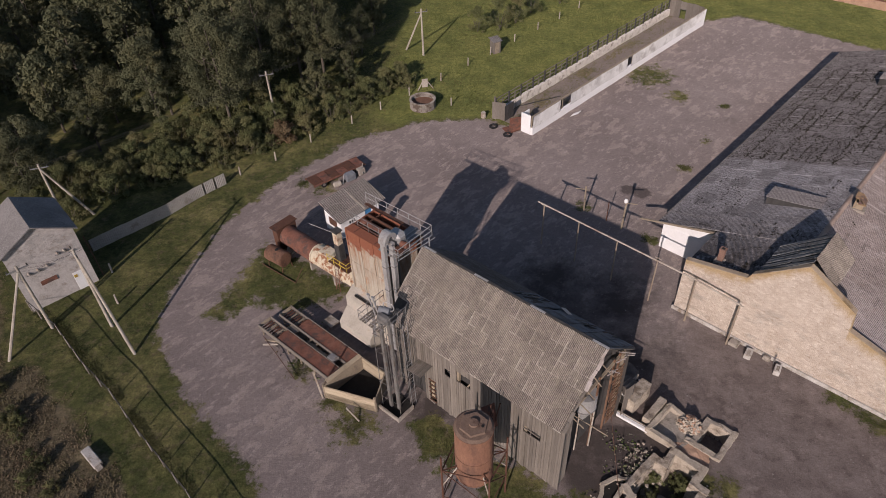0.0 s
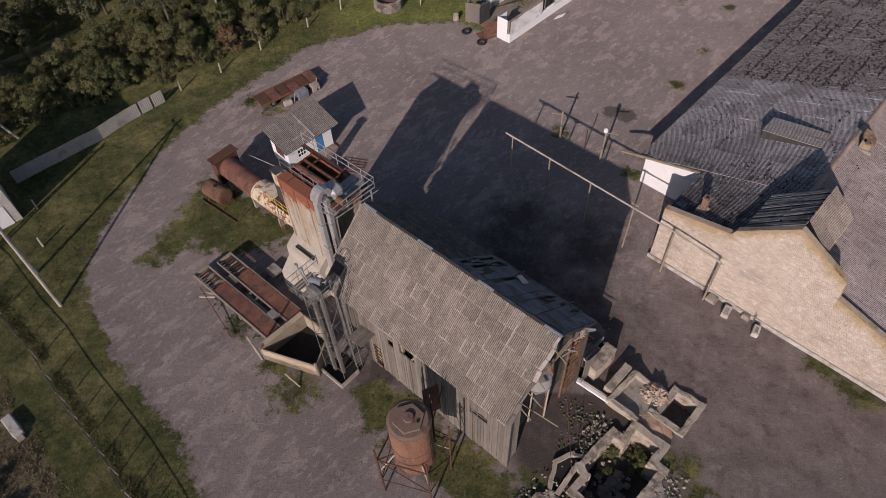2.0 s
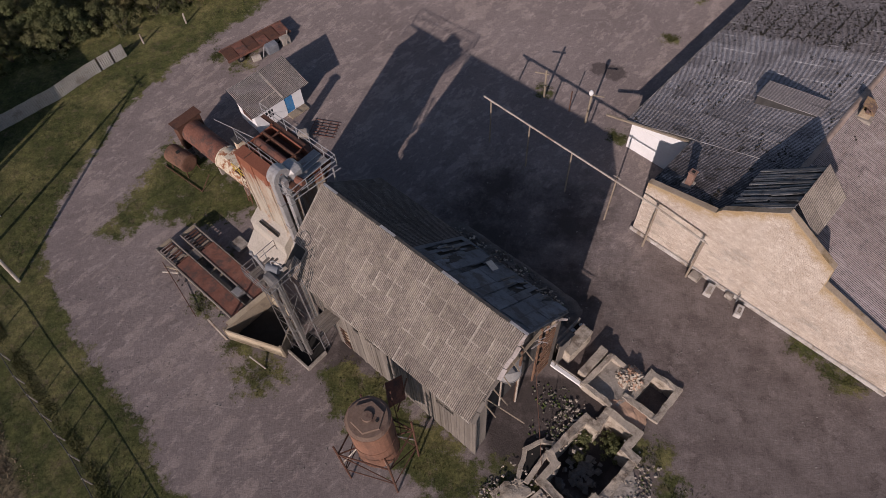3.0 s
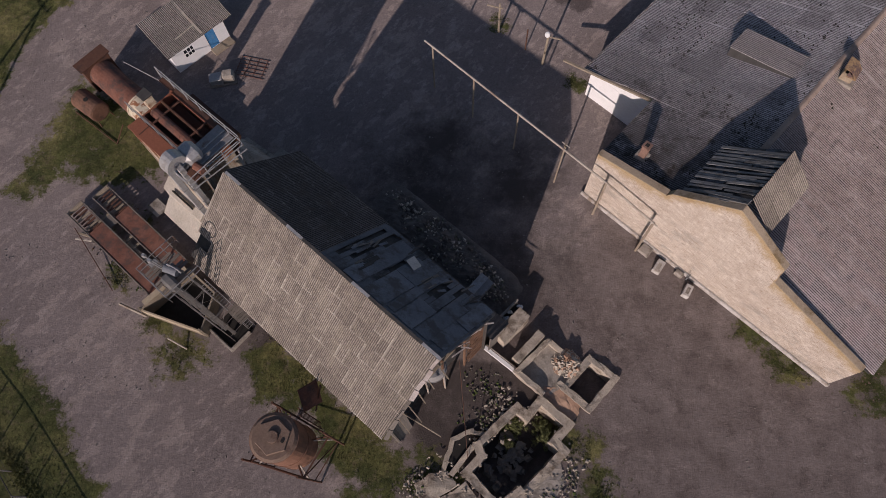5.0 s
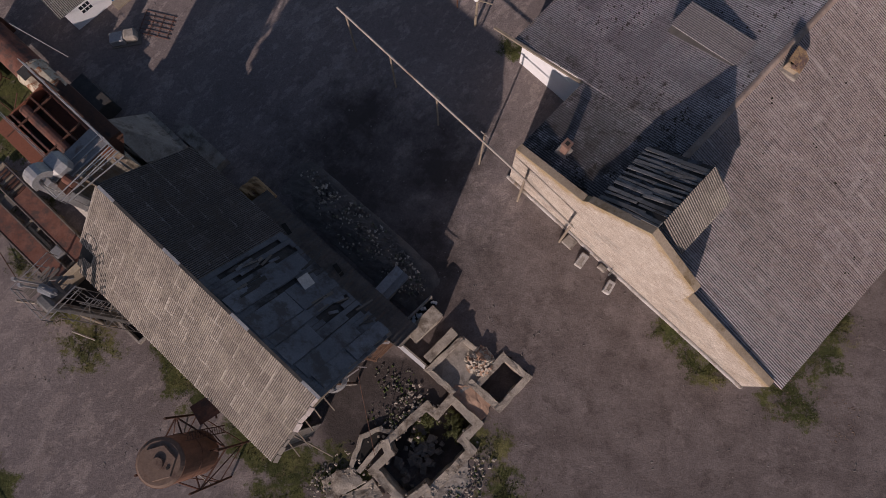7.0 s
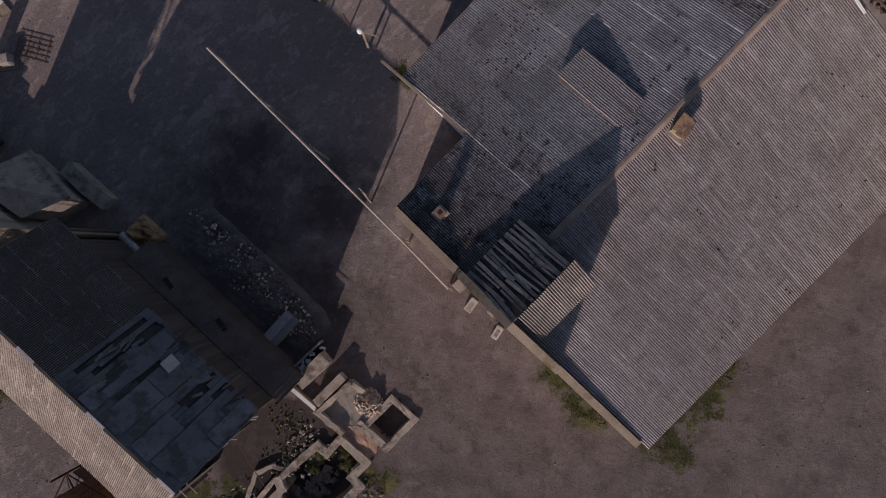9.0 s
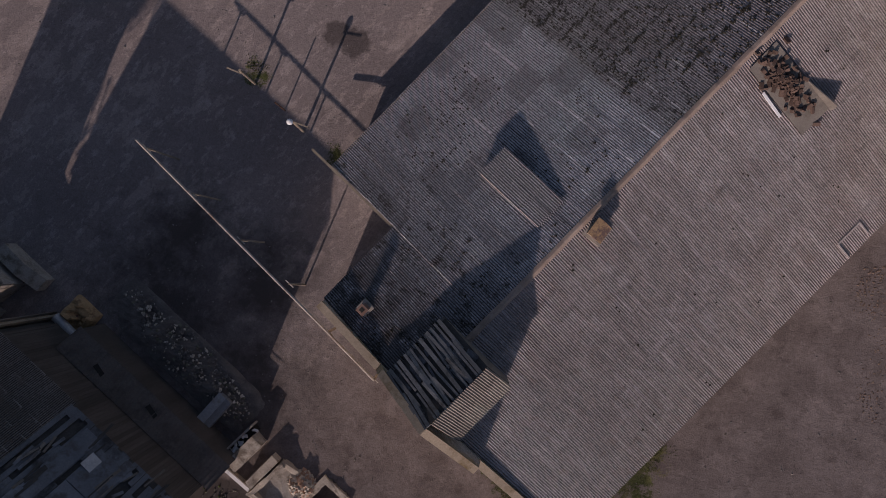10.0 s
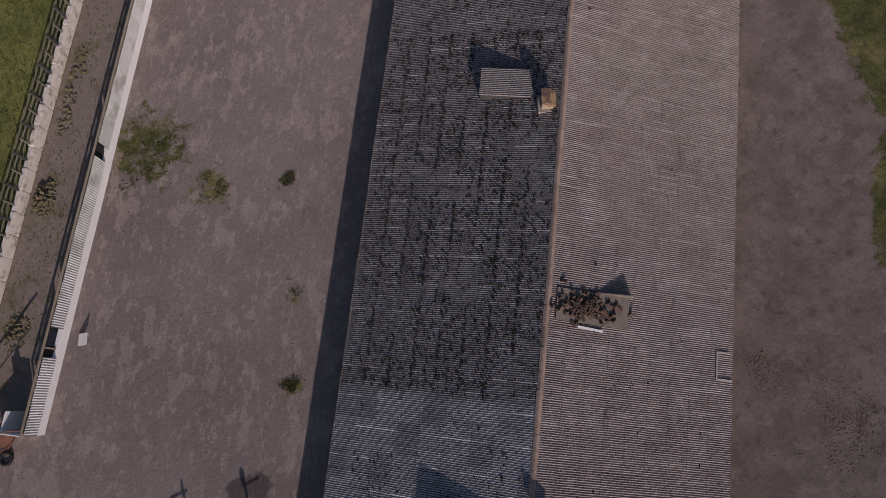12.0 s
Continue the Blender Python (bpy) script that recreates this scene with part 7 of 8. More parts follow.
make_metal_fence()


FENCE = [(0, 0), (4.2, -2.8), (8.8, -7.0), (12.1, -9.5), (15.6, -12.8), (21.4, -17.8), (27.0, -23.5), (33, -30)]


def make_wire_fence():
    """The low fence with wire round the corner of the verge."""
    t = thing("wire_fence", "wire mesh fence on dark steel posts along the verge", "fence", (-41.3, 39.4, 0))
    pts = FENCE
    prev = None
    for (xa, ya), (xb, yb) in zip(pts, pts[1:]):
        n = max(1, round(math.hypot(xb - xa, yb - ya) / 2.0))
        for i in range(n):
            x, y = xa + (xb - xa) * i / n, ya + (yb - ya) * i / n
            part("post", bar((x, y, -0.2), (x, y, 1.45), 0.05, 6), M_CONC, t)
            if prev:
                for z in (0.4, 0.9, 1.42):
                    part("wire", bar((*prev, z), (x, y, z), 0.035 if z > 1.2 else 0.008, 4), M_DARKWOOD, t)
            prev = (x, y)


make_wire_fence()


def verge_posts():
    base = thing("fence_post", "short pale wooden fence post in the grass", "post", (-28.0, 61.5, 0), 0, "fence posts along the verge")
    part("post", bar((0, 0, -0.2), (0.04, 0.02, 1.15), 0.09, 7, 0.08), M_PIPE, base)
    for x, y in ((-24.6, 64.6), (-21.2, 68.6), (-16.8, 73.0), (-13.6, 76.6), (-10.2, 80.4), (-6.2, 84.6), (-2.6, 89.3), (0.6, 92.8), (4.2, 97.2), (7.9, 101.5), (11.5, 105.6), (-4.4, 77.6), (-36.0, 44.8), (-33.6, 40.6), (15, 110), (19, 114)):
        copy_thing(base, pose(x, y, 0, 0, 0, 40 * math.sin(x)))


verge_posts()


def make_small_things():
    t = thing("concrete_slab", "broken pale concrete slab lying in rough grass", "slab", (-28.5, 24.5, 0), -38)
    part("slab", boxed(-1.0, 1.0, -0.35, 0.35, 0, 0.5, bevel=0.06), M_PLINTH, t)
    part("chip", boxed(0.95, 1.35, -0.3, 0.2, 0, 0.3, bevel=0.05), M_CONC, t)
    t = thing("well_ring", "round concrete well ring with red-brown sediment inside", "well", (-8.1, 77.4, 0))
    bm = bmesh.new()
    rings = [[bm.verts.new((r * math.cos(2 * math.pi * i / 28), r * math.sin(2 * math.pi * i / 28), z)) for i in range(28)] for r, z in ((1.7, -0.1), (1.7, 1.1), (1.5, 1.1), (1.5, 0.1))]
    for a, b in zip(rings, rings[1:]):
        for i in range(28):
            bm.faces.new((a[i], a[(i + 1) % 28], b[(i + 1) % 28], b[i]))
    part("ring", bm, plain("stained_concrete", (0.20, 0.175, 0.15), (0.33, 0.295, 0.255), 1.6, 9, (0.12, 0.09, 0.07), 1.1, (0.48, 0.6)), t)
    part("rim", ring_flat(1.46, 1.74, 1.1, 1.18, 28), M_CONC, t, "pale worn rim")
    part("fill", tube(bmesh.new(), (0, 0, 0.1), (0, 0, 0.62), 1.5, 1.5, 28), M_RUSTSOIL, t)
    t = thing("wooden_booth", "small grey wooden booth in the meadow", "booth", (1.3, 93.6, 0), 30)
    part("wall", boxed(-0.55, 0.55, -0.6, 0.6, 0, 1.85), M_WOOD, t)
    part("roof", box(bmesh.new(), -0.75, 0.75, -0.8, 0.8, 0, 0.08, pose(0, 0, 1.95, 8, 0, 0)), M_ROOF_HUT, t)
    part("door", boxed(-0.35, 0.35, -0.64, -0.605, 0.05, 1.7), M_BEAM, t)
    t = thing("stake_stand", "pale board stand with propped legs in the grass", "stand", (-8.2, 82.2, 0), 20)
    part("board", boxed(-0.4, 0.4, -0.04, 0.04, 0.3, 1.5), M_PIPE, t)
    for s in (-1, 1):
        part("leg", beamed((s * 1.1, -0.2, 0), (s * 0.35, 0, 1.1), 0.1, 0.1), M_PIPE, t)
    t = thing("wall_post", "thin steel post beside the brick hut", "post", (-36.7, 44.4, 0))
    part("post", bar((0, 0, 0), (-0.2, 0.1, 4.9), 0.05, 6), M_RUST_D, t)
    t = thing("steel_gate", "rusty orange-brown steel gate leaf lying by the pen", "gate", (3.3, 71.6, 0), 35)
    part("sheet", box(bmesh.new(), -0.9, 0.9, -0.65, 0.65, 0, 0.05, pose(0, 0, 0.12, 6, 4, 0)), M_RUST, t)
    part("rail", beamed((-0.9, -0.6, 0.05), (0.9, -0.6, 0.05), 0.1, 0.1), M_RUST_D, t)
    for k, (x, y) in enumerate(((1.15, 72.3), (2.9, 70.35))):
        t = thing("old_tyre", "old black tyre lying flat on the gravel", "tyre", (x, y, 0), 0, "tyres by the pen")
        bm = bmesh.new()
        prev, first = None, None
        for i in range(24):
            a = 2 * math.pi * i / 24
            ring = [bm.verts.new(((0.42 + 0.13 * math.cos(b)) * math.cos(a), (0.42 + 0.13 * math.cos(b)) * math.sin(a), 0.12 + 0.12 * math.sin(b))) for b in (2 * math.pi * j / 8 for j in range(8))]
            if prev:
                for j in range(8):
                    bm.faces.new((prev[j], ring[j], ring[(j + 1) % 8], prev[(j + 1) % 8]))
            else:
                first = ring
            prev = ring
        for j in range(8):
            bm.faces.new((prev[j], first[j], first[(j + 1) % 8], prev[(j + 1) % 8]))
        part("tyre", bm, M_TYRE, t)


def ring_flat(r0, r1, z0, z1, seg):
    bm = bmesh.new()
    rings = [[bm.verts.new((r * math.cos(2 * math.pi * i / seg), r * math.sin(2 * math.pi * i / seg), z)) for i in range(seg)] for r, z in ((r0, z0), (r1, z0), (r1, z1), (r0, z1))]
    for a, b in zip(rings, rings[1:] + rings[:1]):
        for i in range(seg):
            bm.faces.new((a[i], a[(i + 1) % seg], b[(i + 1) % seg], b[i]))
    return bm


M_RUSTSOIL = plain("red_brown_sediment", (0.14, 0.075, 0.05), (0.19, 0.11, 0.075), 1, 8)
make_small_things()

# ---- walled pen ----


M_WEED3 = plain("dead_weeds", (0.15, 0.125, 0.07), (0.22, 0.185, 0.11), 1.5, 9, (0.1, 0.1, 0.045), 1.0)


def make_pen():
    t = thing("stock_pen", "long walled stock pen with white sheeted sides and a rail fence", "pen", (5.9, 70.35, 0), 49.6)
    l, w = 42.6, 6.1
    rng = random.Random(61)
    part("low_wall", boxed(0, l, 0, 0.35, -0.1, 1.0, bevel=0.02), M_WHITE, t, "whitewashed concrete wall")
    me_v, me_f = wave_sheet(1.1, 1.6, 0.18, 0.022, 4)
    me = mesh_of("sheet", me_v, me_f, M_PENSHEET)
    for i in range(39):
        if i in (5, 6, 19):
            if i == 6:
                part("loose_sheet", box(bmesh.new(), 0, 0.9, 0, 0.04, 0, 1.2, pose(6.6, -0.9, 0.05, 55, 0, 8)), M_WHITE, t)
                continue
            # near-black panel; the shade behind missing sheets is in its colour
            part("dark_gap", boxed(1.09 * i + 0.1, 1.09 * i + 0.9, 0.2, 0.24, 1.1, 2.3), M_DARK, t)
            continue
        piece("sheet", me, t, pose(1.09 * i, 0.0 - rng.uniform(0.01, 0.04), 0.95 + rng.uniform(-0.04, 0.04), 90, 0, 0))
    part("top_rail", beamed((0, 0.16, 2.55), (l, 0.16, 2.5), 0.14, 0.1), M_BEAM, t)
    for i in range(22):
        part("post", beamed((0.1 + 2.02 * i, 0.22, 0.9), (0.1 + 2.02 * i, 0.22, 2.52), 0.12, 0.12), M_BEAM, t)
    part("end_panel", boxed(-0.05, 0.02, 0.36, 1.75, 0.0, 2.6), M_WHITE, t, "white board end")
    part("end_panel", boxed(0.1, 1.5, 1.72, 1.78, 0.0, 2.4), M_WHITE, t)
    # inside floor
    part("floor", boxed(0.4, l, 0.35, w - 0.35, -0.03, 0.05), M_PENFLOOR, t)
    # back wall: low rough white stone and a rail fence on it
    n = 24
    for i in range(n):
        x0 = l * i / n
        part("back_wall", boxed(x0, x0 + l / n - 0.01, w - 0.25, w + 0.2, -0.1, 1.15 + rng.uniform(-0.12, 0.1), bevel=0.05), M_BACKWALL, t)
    for i in range(18):
        x = 0.4 + (l - 0.6) * i / 17
        part("back_post", beamed((x, w + 0.05, 0.6), (x, w + 0.05, 2.7), 0.16, 0.16), M_DARKWOOD, t)
        if i < 17:
            x2 = x + (l - 0.6) / 34
            part("back_stake", beamed((x2, w + 0.05, 0.8), (x2, w + 0.05, 2.4), 0.09, 0.09), M_WOOD, t)
    for z in (1.6, 2.1, 2.6):
        part("back_rail", beamed((0.3, w + 0.1, z), (l, w + 0.1, z), 0.05, 0.1), M_WOOD, t)
    # far end boards and gate
    for i in range(6):
        if i == 3:
            continue
        part("end_board", boxed(l - 0.1, l, 0.4 + 0.95 * i, 1.32 + 0.95 * i, 0.0, 2.7 + rng.uniform(-0.1, 0.1)), M_WOOD, t)
    part("end_board", boxed(l - 0.1, l, 3.25, 4.2, 1.5, 2.7), M_WOOD, t)
    # near gate: grey boarded leaf and a rusty one
    part("gate_leaf", box(bmesh.new(), 0, 1.7, 0, 0.07, 0.15, 2.5, pose(-0.3, 6.2, 0, 0, 0, -62)), M_WOOD, t, "grey boarded gate leaf")
    part("gate_leaf", box(bmesh.new(), 0, 1.7, 0, 0.06, 0.1, 1.9, pose(0.3, 1.8, 0, 0, 0, 150)), M_RUST, t, "rusty steel gate leaf")
    # dark upright sheet put in for the shade inside the gate
    part("gate_shade", boxed(0.3, 2.0, 4.6, 4.66, 0.1, 2.2), M_DARKWOOD, t)
    part("gate_post", beamed((0.2, 6.2, 0), (0.2, 6.2, 3.0), 0.2, 0.2), M_WOOD, t)
    part("churn", tube(bmesh.new(), (-0.6, 7.4, 0.0), (-0.6, 7.4, 0.7), 0.35, 0.3, 12), M_PIPE, t)
    part("lying_rail", beamed((3.0, 4.4, 1.2), (7.5, 2.2, 1.3), 0.08, 0.08), M_DARKWOOD, t)
    tumble = lumps(bmesh.new(), mound(160, 17.5, 4.6, 1.6, 0.9, 0.5, 71) + mound(120, 7, 4.0, 1.5, 0.9, 0.15, 72) + mound(120, 27, 4.6, 5, 0.7, 0.15, 73), 0.16, rng)
    tagged(part("dead_brush", tumble, M_WEED3, t, "heap of dead branches"), kind="stuff")


M_PENSHEET = plain("flaking_white_sheets", (0.66, 0.65, 0.63), (0.78, 0.77, 0.75), 0.7, 7, (0.42, 0.40, 0.38), 0.5, (0.5, 0.66), vary=0.35)
M_PENFLOOR = plain("trodden_manure", (0.20, 0.165, 0.14), (0.26, 0.215, 0.185), 0.5, 6, (0.125, 0.115, 0.05), 0.45, (0.53, 0.66))
M_BACKWALL = plain("rough_white_stone", (0.62, 0.57, 0.5), (0.76, 0.71, 0.64), 2.0, 9, (0.33, 0.28, 0.22), 1.4, (0.52, 0.65), bump=0.8, dist=0.06)
make_pen()


def make_far_wall():
    t = thing("boundary_wall", "long low pale boundary wall beyond the meadow", "wall", (50, 116.8, 0), -36)
    part("wall", boxed(0, 60, 0, 0.3, -0.1, 1.3), M_BRICKDUST, t)
    part("coping", boxed(-0.05, 60.05, -0.05, 0.35, 1.3, 1.4), M_RUST, t)


make_far_wall()

# ---- plants ----


def make_leafage(name, tones, dry):
    m = Mat(name, 0.8, spec=0.2)
    isl = m.island()
    c = m.mix(isl, tones[0], tones[1])
    c = m.mix(m.ramp(m.noise(0.22, 4, 0.6), 0.45, 0.7), c, dry)
    c = m.mix(m.math("MULTIPLY", m.random(), 0.5), c, tuple(0.6 * x for x in tones[0]))
    m.colour(c)
    thin = m.node("ShaderNodeBsdfTranslucent")
    both = m.node("ShaderNodeMixShader")
    both.inputs[0].default_value = 0.3
    m.link(c, thin.inputs["Color"])
    m.link(m.b.outputs[0], both.inputs[1])
    m.link(thin.outputs[0], both.inputs[2])
    m.link(both.outputs[0], m.t.nodes["Material Output"].inputs["Surface"])
    return m.m


M_LEAF = make_leafage("leaves", ((0.115, 0.122, 0.066), (0.185, 0.19, 0.105)), (0.205, 0.195, 0.10))
M_LEAF_BUSH = make_leafage("bush_leaves", ((0.145, 0.16, 0.068), (0.23, 0.24, 0.105)), (0.27, 0.235, 0.115))
M_LEAF_DRY = make_leafage("dry_leaves", ((0.17, 0.13, 0.075), (0.27, 0.20, 0.115)), (0.24, 0.14, 0.08))


def crown_mesh(name, seed, h, r, clusters, leaves, size, material, low=0.25):
    """Many small bent leaf sprays round the ends of limbs, with gaps between them."""
    rng = random.Random(seed)
    verts, faces = [], []
    for c in range(clusters):
        a, k = rng.uniform(0, 6.283), rng.random()
        z = h * (low + (1 - low) * k)
        wide = r * math.sin(math.pi * min(0.97, 0.18 + 0.78 * k)) ** 0.8 * rng.uniform(0.35, 1.1)
        cx, cy = wide * math.cos(a), wide * math.sin(a)
        cr = r * rng.uniform(0.16, 0.34)
        for _ in range(leaves):
            d = Vector((rng.gauss(0, 1), rng.gauss(0, 1), rng.gauss(0, 0.8))).normalized() * cr * rng.uniform(0.4, 1.05)
            p = Vector((cx, cy, z)) + d
            n = (d.normalized() * 1.5 + Vector((rng.uniform(-0.7, 0.7), rng.uniform(-0.7, 0.7), rng.uniform(0, 0.8)))).normalized()
            t = n.orthogonal().normalized()
            t.rotate(Matrix.Rotation(rng.uniform(0, 6.283), 3, n))
            b = n.cross(t)
            s = size * rng.uniform(0.6, 1.4)
            i = len(verts)
            verts += [p - t * s, p + b * s * 0.45 + n * s * 0.15, p + t * s, p - b * s * 0.45 + n * s * 0.15]
            faces.append((i, i + 1, i + 2, i + 3))
    return mesh_of(name, verts, faces, material)


def tree_base(seed, h, r, material, label, fine=True):
    t = thing("tree", label, "tree", (0, 0, -50), 0, "trees of the wood")
    rng = random.Random(seed)
    bm = bmesh.new()
    tube(bm, (0, 0, -0.2), (0.1, 0.05, h * 0.5), h * 0.017, h * 0.011, 8)
    tube(bm, (0.1, 0.05, h * 0.5), (0.0, 0.2, h * 0.95), h * 0.011, h * 0.003, 7)
    for i in range(11):
        z = h * (0.28 + 0.055 * i)
        a = 2.4 * i + rng.uniform(-0.3, 0.3)
        l = r * rng.uniform(0.5, 0.95) * (1.1 - 0.05 * i)
        tube(bm, (0.05, 0.05, z), (l * math.cos(a), l * math.sin(a), z + l * 0.7), h * 0.005, h * 0.0015, 5)
    part("trunk", bm, M_BARK, t)
    ob = new("crown", crown_mesh("crown", seed, h, r, int(60 + 14 * r), 78 if fine else 24, 0.155 if fine else 0.3, material))
    ob.parent = t
    return t


FOREST = [(-47, 56), (-36, 62), (-29, 67), (-22.5, 72), (-15.5, 78), (-17, 96), (-10, 120), (-25, 160), (-150, 165), (-170, 70), (-90, 45), (-60, 48)]


def make_wood():
    rng = random.Random(81)
    bases = [tree_base(90, 9.5, 2.7, M_LEAF, "leafy green tree at the edge of the wood"), tree_base(91, 11.5, 2.6, M_LEAF, "tall slim green tree in the wood"), tree_base(92, 8.0, 2.8, M_LEAF, "broad low green tree in the wood"), tree_base(93, 12.5, 3.2, M_LEAF, "tall full-crowned green tree in the wood"), tree_base(94, 10.0, 1.9, M_LEAF, "narrow poplar-like tree in the wood")]
    coarse = [tree_base(96, 11.0, 2.9, M_LEAF, "green tree deep in the wood", False), tree_base(97, 12.5, 2.7, M_LEAF, "tall green tree deep in the wood", False)]
    placed = []
    tries = 0
    while len(placed) < 190 and tries < 9000:
        tries += 1
        x, y = rng.uniform(-100, -9), rng.uniform(46, 150)
        d = away(x, y, FOREST)
        if d > -1.0 or (y > 115 and x > -20):
            continue
        if any((x - a) ** 2 + (y - b) ** 2 < 3.0 ** 2 for a, b in placed):
            continue
        # a dark clearing behind the hut and a lane under the power line
        if math.hypot(x + 42, y - 60) < 7 or (abs((x + 46) * 19 - (y - 54) * 19.4) / 27.2 < 2.5 and y < 76):
            continue
        placed.append((x, y))
    for i, (x, y) in enumerate(placed):
        s = rng.uniform(0.8, 1.15) * (0.7 if away(x, y, FOREST) > -4 else 1.0)
        deep = away(x, y, FOREST) < -16 or y > 100
        src = coarse[i % 2] if deep else bases[i % 5]
        copy_thing(src, pose(x, y, 0, 0, 0, rng.uniform(0, 360)) @ Matrix.Diagonal((s, s, s * rng.uniform(0.9, 1.1), 1)))
    for b in bases + coarse:
        for o in list(b.children_recursive) + [b]:
            bpy.data.objects.remove(o)


make_wood()


def bush_base(seed, h, r, material, label):
    t = thing("bush", label, "bush", (0, 0, -50), 0, "bushes along the verge")
    bm = bmesh.new()
    for i in range(6):
        a = i * 1.05
        tube(bm, (0, 0, -0.1), (0.5 * r * math.cos(a), 0.5 * r * math.sin(a), h * 0.6), 0.04, 0.015, 5)
    part("stem_clump", bm, M_BARK, t)
    ob = new("crown", crown_mesh("crown", seed, h, r, 34, 60, 0.11, material, 0.08))
    ob.parent = t
    return t


def make_bushes():
    rng = random.Random(83)
    green = bush_base(101, 2.4, 1.5, M_LEAF_BUSH, "green leafy bush in the rough grass")
    dry = bush_base(102, 1.9, 1.4, M_LEAF_DRY, "reddish-brown drying bush in the rough grass")
    tall = bush_base(103, 3.8, 1.8, M_LEAF_BUSH, "tall green bush at the edge of the wood")
    spots = [(green, -44, 53, 1), (green, -41, 57, 1.2), (green, -37.5, 59.5, 1), (green, -34, 62, 0.9), (green, -30.5, 63.3, 1.0), (green, -28, 66, 1.1), (dry, -24.5, 69.0, 1.3), (green, -25.8, 67.4, 0.7), (green, -22, 70.5, 1.0), (tall, -19.5, 73.5, 1), (tall, -17.5, 75.5, 0.9), (tall, -13.5, 81.5, 0.9), (green, -11.5, 83.5, 1.1), (tall, 2.0, 102, 1.2), (tall, 4.5, 104, 1.1), (tall, -1.5, 101, 1.0), (tall, 7, 108, 1.2), (tall, 22, 117, 1.2), (tall, 17.5, 114.5, 1.0), (green, 26, 113, 1.1), (tall, 12, 112, 1.1)]
    for _ in range(26):
        k = rng.random()
        x, y = -40 + 15 * k + rng.uniform(-1.2, 0.6), 31.5 - 14.5 * k + rng.uniform(-1.2, 0.6)
        if math.hypot(x + 28.5, y - 24.5) > 2.2:
            spots.append((green, x, y, rng.uniform(0.3, 0.5)))
    for _ in range(40):
        k = rng.random()
        x, y = -46 + 34 * k + rng.uniform(-2, 2), 57 + 26 * k + rng.uniform(-1.0, 3.0)
        spots.append((green, x, y, rng.uniform(0.5, 1.0)))
    for _ in range(95):
        k = rng.random()
        off = rng.uniform(-0.5, 8.5)
        x, y = -47 + 33 * k - 0.6 * off, 51.5 + 26.5 * k + 0.8 * off
        spots.append((tall if rng.random() < 0.55 else green, x, y, rng.uniform(0.65, 1.1)))
    for src, x, y, s in spots:
        copy_thing(src, pose(x, y, 0, 0, 0, rng.uniform(0, 360)) @ Matrix.Diagonal((s, s, s, 1)))
    for u, v, s in ((20.0, 1.8, 0.55), (22.0, 2.6, 0.6), (20.4, 0.6, 0.4), (21.5, 3.0, 0.5)):
        ob = copy_thing(green, pose(*to_barn(u, v, -2.05)) @ Matrix.Diagonal((s, s, s, 1)))
        tagged(ob, "green bush growing in the foundation pit", group="bushes in the pit")
    for b in (green, dry, tall):
        for o in list(b.children_recursive) + [b]:
            bpy.data.objects.remove(o)


make_bushes()


def blades(name, label, material, count, spot, size):
    """Bent blades of grass; spot() gives a place, size(x, y) a height and a half width."""
    verts, faces = [], []
    n = 0
    while n < count:
        x, y = spot()
        if not growing(x, y):
            continue
        n += 1
        h, w = size(x, y)
        a = rng_grass.uniform(0, 6.283)
        dx, dy = w * math.cos(a), w * math.sin(a)
        lx, ly = rng_grass.gauss(0, 0.7 * h), rng_grass.gauss(0, 0.7 * h)
        i = len(verts)
        verts += [(x - dx, y - dy, -0.02), (x + dx, y + dy, -0.02), (x + lx, y + ly, h)]
        faces.append((i, i + 1, i + 2))
    tagged(new(name, mesh_of(name, verts, faces, material)), label, "grass", kind="stuff")


rng_grass = random.Random(85)


@functools.lru_cache(None)
def grass_cell(i, j):
    return grass_at(i / 2, j / 2)


def growing(x, y):
    u, v = from_barn(x, y)
    if (-0.3 < u < 16 and -4.1 < v < 6.5) or away(u, v, PIT) < 0.6 or away(u, v, PIT_SMALL) < 0.6:
        return False
    d = (x + 41.1) * 0.702 + (y - 39.3) * 0.712, -(x + 41.1) * 0.712 + (y - 39.3) * 0.702
    if -0.2 < d[0] < 6.3 and -0.2 < d[1] < 5.8:
        return False
    return grass_cell(int(x * 2), int(y * 2)) + 0.55 * noise.noise((x * 0.9, y * 0.9, 5)) > 0.55


def verge_spot():
    if rng_grass.random() < 0.07:
        cx, cy, r = TUFTS[rng_grass.randrange(len(TUFTS))]
        return rng_grass.gauss(cx, r * 0.5), rng_grass.gauss(cy, r * 0.5)
    return rng_grass.uniform(-50, 46), rng_grass.uniform(8, 112)


M_GRASS = make_leafage("grass_blades", ((0.068, 0.079, 0.029), (0.12, 0.128, 0.042)), (0.19, 0.165, 0.075))
M_LUSH = make_leafage("meadow_blades", ((0.125, 0.142, 0.042), (0.195, 0.2, 0.062)), (0.25, 0.22, 0.10))
M_SCRUB = make_leafage("dry_scrub", ((0.20, 0.155, 0.098), (0.30, 0.235, 0.15)), (0.19, 0.175, 0.085))


def far_spot():
    return rng_grass.uniform(-40, 60), rng_grass.uniform(66, 122)


def low_spot():
    while True:
        x, y = verge_spot()
        if y < 70 or x > 8 and y < 90:
            return x, y


